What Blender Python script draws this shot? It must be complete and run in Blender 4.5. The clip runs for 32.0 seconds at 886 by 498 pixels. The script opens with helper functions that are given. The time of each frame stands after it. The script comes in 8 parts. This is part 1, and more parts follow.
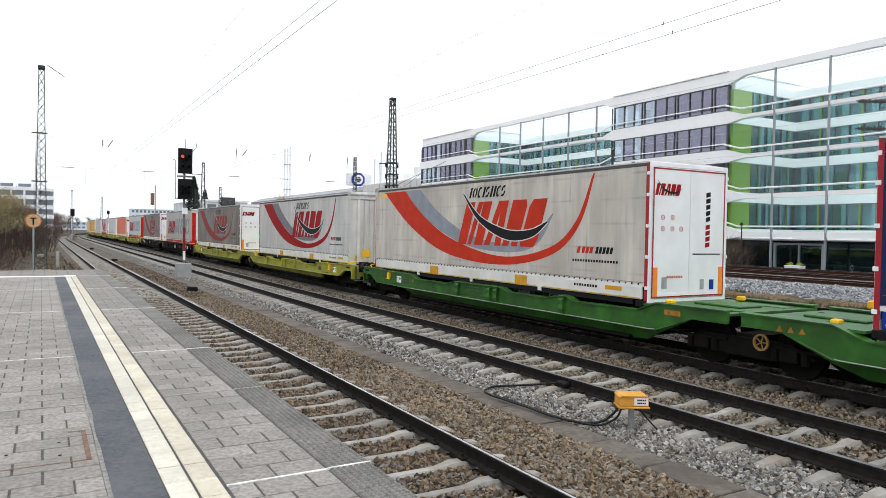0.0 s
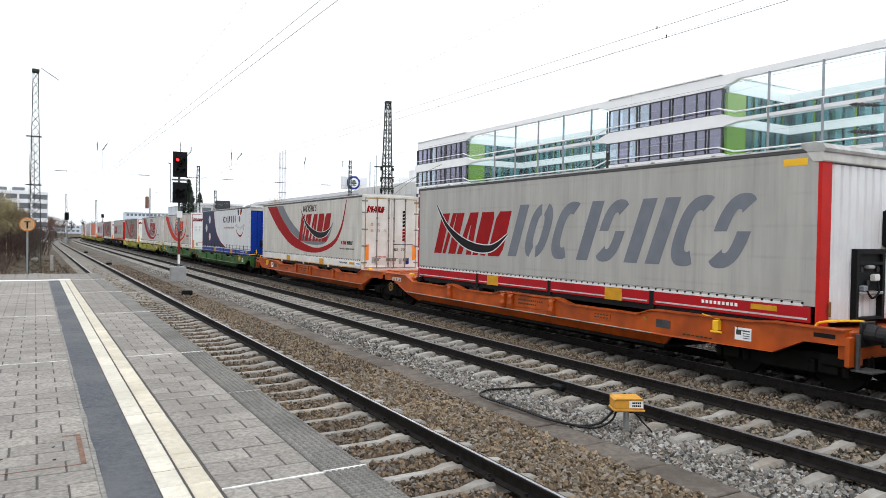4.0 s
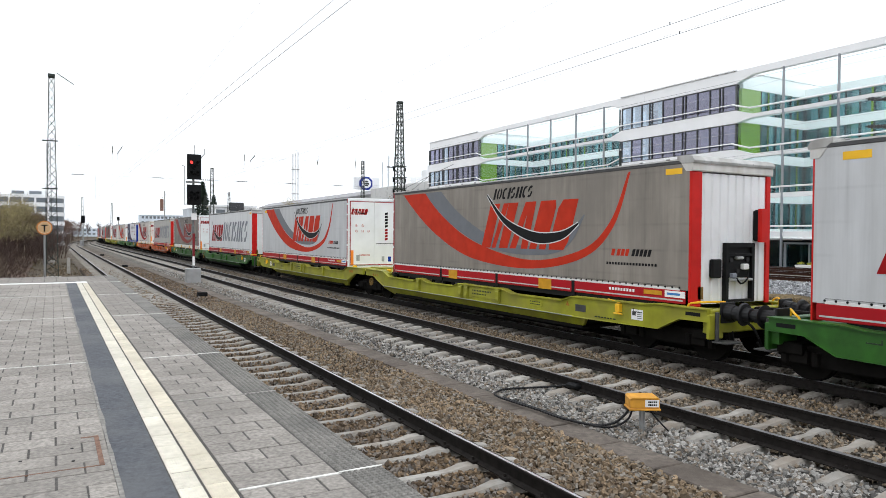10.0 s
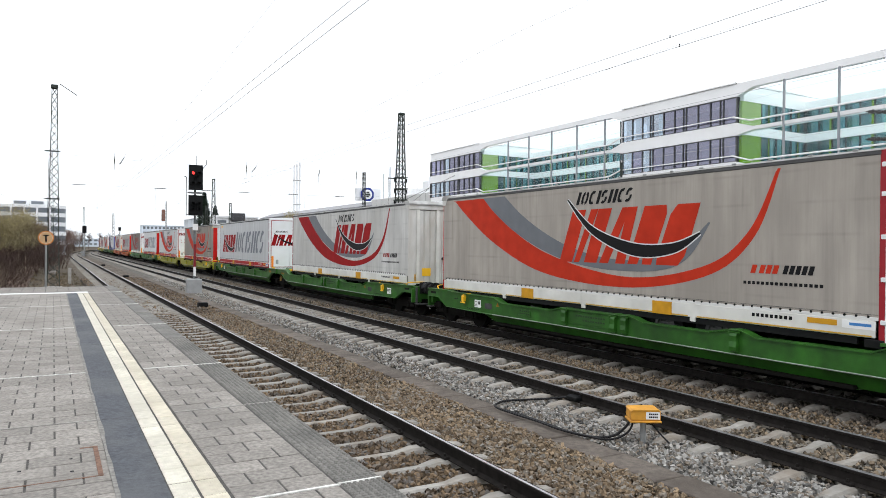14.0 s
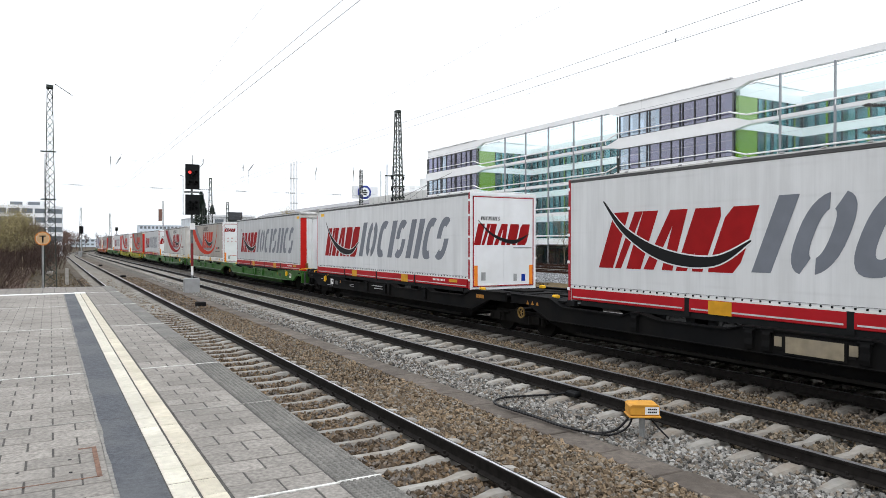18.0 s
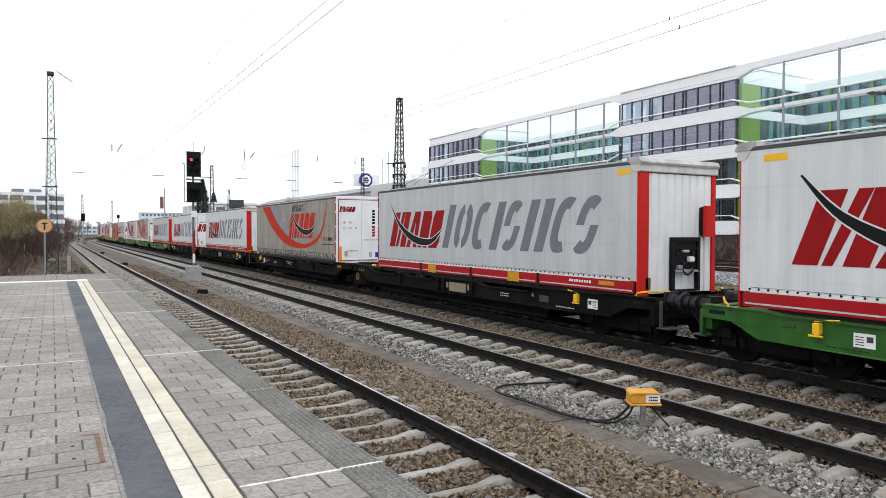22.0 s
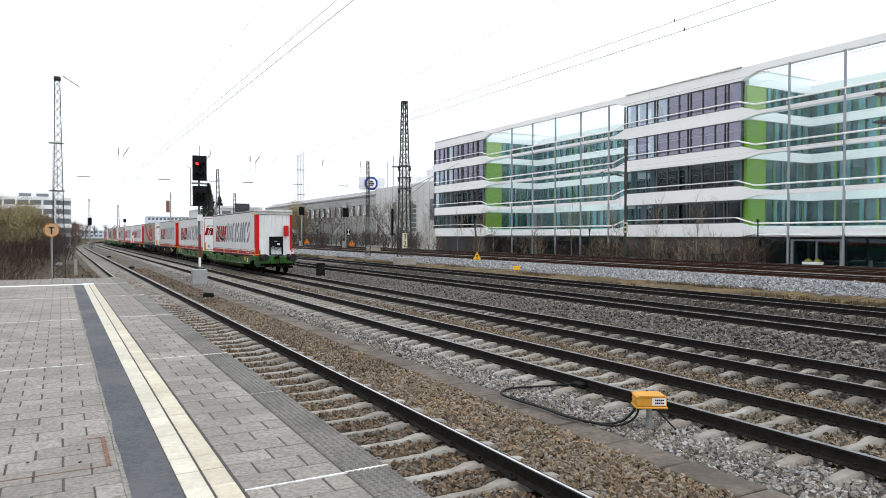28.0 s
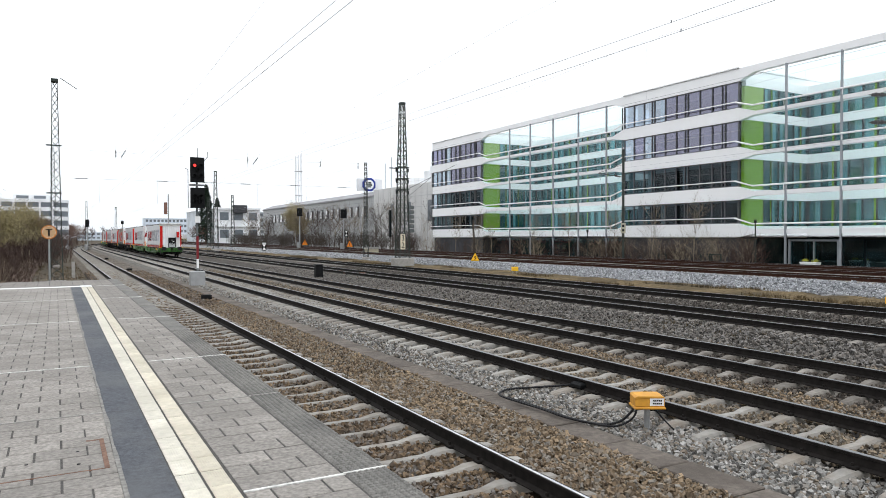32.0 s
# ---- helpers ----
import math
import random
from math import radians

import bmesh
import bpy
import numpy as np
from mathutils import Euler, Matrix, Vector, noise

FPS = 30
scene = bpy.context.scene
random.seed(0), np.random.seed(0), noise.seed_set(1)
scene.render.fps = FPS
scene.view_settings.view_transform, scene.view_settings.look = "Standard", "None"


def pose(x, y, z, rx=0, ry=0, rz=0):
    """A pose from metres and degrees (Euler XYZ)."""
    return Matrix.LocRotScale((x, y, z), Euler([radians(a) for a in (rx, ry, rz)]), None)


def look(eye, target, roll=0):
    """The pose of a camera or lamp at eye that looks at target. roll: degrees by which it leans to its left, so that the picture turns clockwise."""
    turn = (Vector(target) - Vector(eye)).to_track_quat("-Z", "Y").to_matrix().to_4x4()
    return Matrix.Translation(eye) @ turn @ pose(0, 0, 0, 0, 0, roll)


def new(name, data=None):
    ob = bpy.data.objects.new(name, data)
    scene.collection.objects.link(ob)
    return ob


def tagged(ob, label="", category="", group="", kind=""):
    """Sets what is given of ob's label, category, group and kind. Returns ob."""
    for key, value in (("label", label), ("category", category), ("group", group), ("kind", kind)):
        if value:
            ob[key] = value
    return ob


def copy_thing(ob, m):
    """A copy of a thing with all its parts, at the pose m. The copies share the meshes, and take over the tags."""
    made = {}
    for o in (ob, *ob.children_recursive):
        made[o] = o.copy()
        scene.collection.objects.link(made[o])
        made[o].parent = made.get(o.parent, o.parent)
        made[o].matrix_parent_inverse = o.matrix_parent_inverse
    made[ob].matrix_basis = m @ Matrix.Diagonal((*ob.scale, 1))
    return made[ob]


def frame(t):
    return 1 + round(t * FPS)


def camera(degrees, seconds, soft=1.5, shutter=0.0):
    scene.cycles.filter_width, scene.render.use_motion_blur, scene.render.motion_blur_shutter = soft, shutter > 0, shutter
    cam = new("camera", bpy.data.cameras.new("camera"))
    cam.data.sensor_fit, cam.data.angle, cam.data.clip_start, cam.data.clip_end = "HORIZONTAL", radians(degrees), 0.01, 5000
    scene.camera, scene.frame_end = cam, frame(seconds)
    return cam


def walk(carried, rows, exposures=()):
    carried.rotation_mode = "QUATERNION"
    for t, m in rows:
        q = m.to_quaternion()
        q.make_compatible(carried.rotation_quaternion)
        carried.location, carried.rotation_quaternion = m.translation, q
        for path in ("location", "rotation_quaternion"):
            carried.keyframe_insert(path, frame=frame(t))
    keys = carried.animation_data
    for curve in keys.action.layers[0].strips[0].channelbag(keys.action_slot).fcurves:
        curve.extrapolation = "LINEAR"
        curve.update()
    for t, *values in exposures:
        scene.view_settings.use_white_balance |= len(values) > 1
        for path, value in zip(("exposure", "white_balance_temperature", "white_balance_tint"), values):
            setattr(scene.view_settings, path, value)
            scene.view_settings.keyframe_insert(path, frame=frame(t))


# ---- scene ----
# ---------------------------------------------------------------- camera
PATH = [
    (0, -0.001, 0.008, 2.433, 30.07, -1.34, 0.99),
    (0.5, -0.007, 0.002, 2.437, 30.07, -1.31, 1.10),
    (1, -0.008, -0.004, 2.439, 30.09, -1.22, 1.15),
    (1.5, -0.009, -0.006, 2.435, 30.10, -1.09, 1.12),
    (2, -0.010, -0.001, 2.436, 30.12, -0.99, 1.00),
    (2.5, -0.009, 0.005, 2.437, 30.20, -0.97, 0.98),
    (3, -0.009, 0.005, 2.436, 30.33, -1.02, 1.04),
    (3.5, -0.005, -0.003, 2.436, 30.48, -1.08, 0.93),
    (5.5, -0.008, -0.010, 2.435, 29.99, -1.01, 0.70),
    (6, -0.006, -0.007, 2.437, 29.81, -1.00, 0.57),
    (6.5, -0.003, 0.003, 2.434, 29.70, -1.07, 0.54),
    (7, -0.001, 0.007, 2.435, 29.56, -1.13, 0.63),
    (7.5, 0.001, 0.006, 2.437, 29.45, -1.21, 0.56),
    (8, -0.002, 0.007, 2.435, 29.41, -1.30, 0.60),
    (8.5, -0.003, 0.008, 2.435, 29.34, -1.29, 0.61),
    (9, -0.002, 0.009, 2.437, 29.36, -1.27, 0.40),
    (9.5, -0.001, 0.002, 2.437, 29.39, -1.20, 0.27),
    (10, -0.007, 0.005, 2.436, 29.38, -1.11, 0.41),
    (10.5, -0.011, 0.001, 2.438, 29.41, -1.05, 0.53),
    (11, -0.010, 0.001, 2.437, 29.51, -1.00, 0.42),
    (11.5, -0.009, -0.001, 2.437, 29.59, -0.86, 0.30),
    (12, -0.002, -0.012, 2.437, 29.66, -0.67, 0.13),
    (12.5, -0.001, -0.010, 2.437, 29.71, -0.56, 0.08),
    (13, -0.001, -0.006, 2.437, 29.60, -0.42, 0.28),
    (13.5, -0.003, -0.009, 2.436, 29.41, -0.31, 0.42),
    (14, -0.007, -0.005, 2.435, 29.29, -0.19, 0.57),
    (14.5, -0.010, -0.010, 2.439, 29.19, -0.10, 0.52),
    (16.5, -0.004, -0.009, 2.437, 29.21, -0.14, 0.03),
    (17, -0.002, -0.002, 2.436, 29.32, -0.18, 0.18),
    (17.5, -0.003, 0.002, 2.435, 29.41, -0.27, 0.19),
    (18, -0.002, 0.004, 2.434, 29.48, -0.42, 0.06),
    (18.5, 0.001, 0.005, 2.436, 29.46, -0.59, -0.04),
    (19, 0.000, 0.001, 2.435, 29.42, -0.69, -0.06),
    (19.5, 0.002, 0.001, 2.435, 29.40, -0.79, -0.11),
    (20, 0.004, 0.001, 2.435, 29.35, -0.89, -0.05),
    (20.5, 0.001, -0.001, 2.437, 29.37, -1.03, 0.05),
    (21, -0.002, 0.006, 2.435, 29.42, -1.17, 0.25),
    (21.5, -0.001, 0.009, 2.434, 29.44, -1.31, 0.22),
    (22, -0.000, 0.011, 2.434, 29.36, -1.41, 0.16),
    (22.5, -0.001, 0.021, 2.430, 29.25, -1.46, 0.18),
    (23, 0.006, 0.017, 2.429, 29.14, -1.53, -0.07),
    (23.5, 0.006, 0.011, 2.431, 29.08, -1.55, -0.14),
    (24, 0.007, 0.005, 2.431, 29.05, -1.46, -0.17),
    (24.5, 0.011, 0.001, 2.434, 29.01, -1.37, -0.26),
    (25, 0.009, -0.001, 2.435, 29.04, -1.31, -0.26),
    (25.5, 0.011, 0.004, 2.434, 29.06, -1.25, -0.20),
    (27.5, 0.002, 0.009, 2.433, 28.91, -1.06, 0.01),
    (28, 0.004, 0.011, 2.433, 28.92, -1.16, -0.00),
    (28.5, 0.006, 0.014, 2.431, 28.94, -1.20, 0.05),
    (29, 0.004, 0.019, 2.434, 28.99, -1.30, 0.08),
    (29.5, -0.002, 0.015, 2.436, 29.07, -1.31, 0.19),
    (30, -0.005, 0.014, 2.434, 29.18, -1.27, 0.24),
    (30.5, -0.007, 0.004, 2.435, 29.24, -1.18, 0.24),
    (31, -0.004, 0.004, 2.437, 29.20, -1.09, 0.11),
    (31.5, -0.000, 0.006, 2.435, 29.16, -1.04, -0.04),
    (32, 0.000, 0.000, 2.434, 29.08, -1.07, -0.15),
]


def camera_pose(x, y, z, heading, tilt, roll):
    h, p = radians(heading), radians(tilt)
    ahead = Vector((math.sin(h) * math.cos(p), math.cos(h) * math.cos(p), math.sin(p)))
    eye = Vector((x, y, z))
    return look(eye, eye + ahead * 10, roll)


cam = camera(65.04, 32.0, soft=0.5)
walk(cam, [(r[0], camera_pose(*r[1:])) for r in PATH],
     exposures=[(0, -.02, 6380, 10), (26, -.02, 6380, 10), (29, -.08, 6380, 10), (32, -.08, 6380, 10)])

# ---------------------------------------------------------------- sky and light
world = bpy.data.worlds.new("overcast_sky")
scene.world = world
world.use_nodes = True
wn = world.node_tree
wn.nodes.clear()
sky = wn.nodes.new("ShaderNodeTexSky")
sky.sky_type = "NISHITA"
sky.sun_disc = False
sky.sun_elevation, sky.sun_rotation = radians(60), radians(132)
sky.air_density, sky.dust_density, sky.ozone_density = 1.0, 4.0, 1.0
grey_sky = wn.nodes.new("ShaderNodeHueSaturation")
grey_sky.inputs["Saturation"].default_value = 0.2
cloud = wn.nodes.new("ShaderNodeMixRGB")
cloud.inputs[0].default_value = 0.75
cloud.inputs[2].default_value = (8.6, 8.9, 9.2, 1)
height = wn.nodes.new("ShaderNodeTexGradient")  # an overcast sky is brighter overhead than at the horizon
height.texture_mapping.mapping_x = "Z"
overhead = wn.nodes.new("ShaderNodeMapRange")
overhead.inputs["To Min"].default_value, overhead.inputs["To Max"].default_value = 0.97, 1.28
deck = wn.nodes.new("ShaderNodeVectorMath")
deck.operation = "SCALE"
bg = wn.nodes.new("ShaderNodeBackground")
bg.inputs["Strength"].default_value = 0.165
wout = wn.nodes.new("ShaderNodeOutputWorld")
wn.links.new(sky.outputs[0], grey_sky.inputs["Color"])
wn.links.new(grey_sky.outputs[0], cloud.inputs[1])
wn.links.new(height.outputs["Fac"], overhead.inputs["Value"])
wn.links.new(cloud.outputs[0], deck.inputs[0])
wn.links.new(overhead.outputs[0], deck.inputs["Scale"])
wn.links.new(deck.outputs[0], bg.inputs["Color"])
wn.links.new(bg.outputs[0], wout.inputs["Surface"])

sun_data = bpy.data.lights.new("sun", "SUN")
sun_data.energy, sun_data.angle, sun_data.color = 0.6, radians(50), (1.0, 0.97, 0.93)
sun = new("sun", sun_data)
sun.rotation_euler = (radians(30), 0, radians(-48))


# ---------------------------------------------------------------- materials
def mat(name, color, rough=0.7, metal=0.0, var=0.25, scale=6.0, bump=0.0, bscale=40.0, obj_var=0.0, island=0.0,
        second=None, sscale=0.6, smix=0.5, coat=0.0, stretch=None, spec=0.3, ripple=0.0, odd=None, laid=False, streak=0.0, line_grid=0.0):
    """Procedural surface: base colour with fine grain, broad stains, and fine relief."""
    m = bpy.data.materials.new(name)
    m.use_nodes = True
    t = m.node_tree
    n, l = t.nodes, t.links
    b = n["Principled BSDF"]
    b.inputs["Roughness"].default_value = rough
    b.inputs["Metallic"].default_value = metal
    b.inputs["Coat Weight"].default_value = coat
    b.inputs["Specular IOR Level"].default_value = spec
    geo = n.new("ShaderNodeTexCoord")
    src = geo.outputs["Object"]
    if laid:  # pieces laid side by side share one pattern over the whole surface
        src = n.new("ShaderNodeNewGeometry").outputs["Position"]
    if stretch:
        mp = n.new("ShaderNodeMapping")
        mp.inputs["Scale"].default_value = stretch
        l.new(src, mp.inputs["Vector"])
        src = mp.outputs[0]
    grain = n.new("ShaderNodeTexNoise")
    grain.inputs["Scale"].default_value = scale
    grain.inputs["Detail"].default_value = 6
    l.new(src, grain.inputs["Vector"])
    ramp = n.new("ShaderNodeMapRange")
    ramp.inputs["From Min"].default_value, ramp.inputs["From Max"].default_value = 0.3, 0.7
    ramp.inputs["To Min"].default_value, ramp.inputs["To Max"].default_value = 1 - var, 1 + var
    l.new(grain.outputs["Fac"], ramp.inputs["Value"])
    value = ramp.outputs[0]
    for amount, node, sock in ((obj_var, "ShaderNodeObjectInfo", "Random"), (island, "ShaderNodeNewGeometry", "Random Per Island")):
        if amount:
            info = n.new(node)
            rr = n.new("ShaderNodeMapRange")
            rr.inputs["To Min"].default_value, rr.inputs["To Max"].default_value = 1 - amount, 1 + amount
            l.new(info.outputs[sock], rr.inputs["Value"])
            mul = n.new("ShaderNodeMath")
            mul.operation = "MULTIPLY"
            l.new(value, mul.inputs[0])
            l.new(rr.outputs[0], mul.inputs[1])
            value = mul.outputs[0]
    if streak:  # rain and brush marks that run down a hanging sheet
        runs = n.new("ShaderNodeMapping")
        runs.inputs["Scale"].default_value = (1, 5.5, .22)
        l.new(geo.outputs["Object"], runs.inputs["Vector"])
        marks = n.new("ShaderNodeTexNoise")
        marks.inputs["Scale"].default_value = 1.0
        marks.inputs["Detail"].default_value = 7
        marks.inputs["Roughness"].default_value = .68
        l.new(runs.outputs[0], marks.inputs["Vector"])
        rr = n.new("ShaderNodeMapRange")
        rr.inputs["From Min"].default_value, rr.inputs["From Max"].default_value = 0.35, 0.62
        rr.inputs["To Min"].default_value, rr.inputs["To Max"].default_value = 1 - streak, 1 + streak * .5
        l.new(marks.outputs["Fac"], rr.inputs["Value"])
        mul = n.new("ShaderNodeMath")
        mul.operation = "MULTIPLY"
        l.new(value, mul.inputs[0])
        l.new(rr.outputs[0], mul.inputs[1])
        value = mul.outputs[0]
    if line_grid:  # a patchy grid of darker lines across the sheet
        axes = n.new("ShaderNodeSeparateXYZ")
        l.new(geo.outputs["Object"], axes.inputs[0])
        patch = n.new("ShaderNodeTexNoise")
        patch.inputs["Scale"].default_value = 1.1
        l.new(geo.outputs["Object"], patch.inputs["Vector"])
        for axis, half in (("Y", .31), ("Z", .27)):
            pp = n.new("ShaderNodeMath")
            pp.operation = "PINGPONG"
            pp.inputs[1].default_value = half
            l.new(axes.outputs[axis], pp.inputs[0])
            near = n.new("ShaderNodeMapRange")
            near.interpolation_type = "SMOOTHSTEP"
            near.inputs["From Max"].default_value = .045
            near.inputs["To Min"].default_value, near.inputs["To Max"].default_value = line_grid * 2, 0
            l.new(pp.outputs[0], near.inputs["Value"])
            how = n.new("ShaderNodeMapRange")
            how.inputs["From Min"].default_value, how.inputs["From Max"].default_value = .4, .7
            l.new(patch.outputs["Fac"], how.inputs["Value"])
            lay_on = n.new("ShaderNodeMath")
            lay_on.operation = "MULTIPLY"
            l.new(near.outputs[0], lay_on.inputs[0])
            l.new(how.outputs[0], lay_on.inputs[1])
            sub = n.new("ShaderNodeMath")
            sub.operation = "SUBTRACT"
            l.new(value, sub.inputs[0])
            l.new(lay_on.outputs[0], sub.inputs[1])
            value = sub.outputs[0]
    hsv = n.new("ShaderNodeHueSaturation")
    hsv.inputs["Color"].default_value = (*color, 1)
    l.new(value, hsv.inputs["Value"])
    col = hsv.outputs[0]
    if second:
        broad = n.new("ShaderNodeTexNoise")
        broad.inputs["Scale"].default_value = sscale
        broad.inputs["Detail"].default_value = 5
        l.new(src, broad.inputs["Vector"])
        r2 = n.new("ShaderNodeMapRange")
        r2.inputs["From Min"].default_value, r2.inputs["From Max"].default_value = 0.42, 0.68
        r2.inputs["To Max"].default_value = smix
        l.new(broad.outputs["Fac"], r2.inputs["Value"])
        mx = n.new("ShaderNodeMixRGB")
        mx.inputs[2].default_value = (*second, 1)
        l.new(r2.outputs[0], mx.inputs[0])
        l.new(col, mx.inputs[1])
        col = mx.outputs[0]
    if odd:
        isl = n.new("ShaderNodeNewGeometry")
        mul = n.new("ShaderNodeMath")
        mul.operation = "MULTIPLY"
        mul.inputs[1].default_value = 17.3
        l.new(isl.outputs["Random Per Island"], mul.inputs[0])
        fr = n.new("ShaderNodeMath")
        fr.operation = "FRACT"
        l.new(mul.outputs[0], fr.inputs[0])
        r3 = n.new("ShaderNodeMapRange")
        r3.inputs["From Min"].default_value, r3.inputs["From Max"].default_value = 0.55, 1.0
        r3.inputs["To Max"].default_value = 0.9
        l.new(fr.outputs[0], r3.inputs["Value"])
        mo = n.new("ShaderNodeMixRGB")
        mo.inputs[2].default_value = (*odd, 1)
        l.new(r3.outputs[0], mo.inputs[0])
        l.new(col, mo.inputs[1])
        col = mo.outputs[0]
    l.new(col, b.inputs["Base Color"])
    if bump:
        bn = n.new("ShaderNodeTexNoise")
        bn.inputs["Scale"].default_value = bscale
        bn.inputs["Detail"].default_value = 4
        l.new(src, bn.inputs["Vector"])
        bp = n.new("ShaderNodeBump")
        bp.inputs["Strength"].default_value = bump
        bp.inputs["Distance"].default_value = 0.02
        l.new(bn.outputs["Fac"], bp.inputs["Height"])
        if ripple:
            wv = n.new("ShaderNodeTexWave")
            wv.bands_direction = "Y"
            wv.inputs["Scale"].default_value = 0.5
            wv.inputs["Distortion"].default_value = 2.5
            wv.inputs["Detail"].default_value = 3
            wv.inputs["Detail Scale"].default_value = 0.6
            l.new(geo.outputs["Object"], wv.inputs["Vector"])
            ad = n.new("ShaderNodeMath")
            ad.operation = "MULTIPLY_ADD"
            ad.inputs[1].default_value = ripple
            l.new(wv.outputs["Fac"], ad.inputs[0])
            l.new(bn.outputs["Fac"], ad.inputs[2])
            l.new(ad.outputs[0], bp.inputs["Height"])
        l.new(bp.outputs[0], b.inputs["Normal"])
    return m


def glass_mat(name, tint, rough=0.03, clear=0.6, sheen=(0.9, 0.95, 1)):
    """Architectural pane: part see-through, part mirror-like."""
    m = bpy.data.materials.new(name)
    m.use_nodes = True
    t = m.node_tree
    n, l = t.nodes, t.links
    n.remove(n["Principled BSDF"])
    tr = n.new("ShaderNodeBsdfTransparent")
    tr.inputs[0].default_value = (*tint, 1)
    gl = n.new("ShaderNodeBsdfGlossy")
    gl.inputs["Roughness"].default_value = rough
    gl.inputs["Color"].default_value = (*sheen, 1)
    mx = n.new("ShaderNodeMixShader")
    mx.inputs[0].default_value = 1 - clear
    l.new(tr.outputs[0], mx.inputs[1])
    l.new(gl.outputs[0], mx.inputs[2])
    l.new(mx.outputs[0], n["Material Output"].inputs["Surface"])
    return m


def glow_mat(name, color, strength):
    m = bpy.data.materials.new(name)
    m.use_nodes = True
    b = m.node_tree.nodes["Principled BSDF"]
    b.inputs["Base Color"].default_value = (*color, 1)
    b.inputs["Emission Color"].default_value = (*color, 1)
    b.inputs["Emission Strength"].default_value = strength
    return m


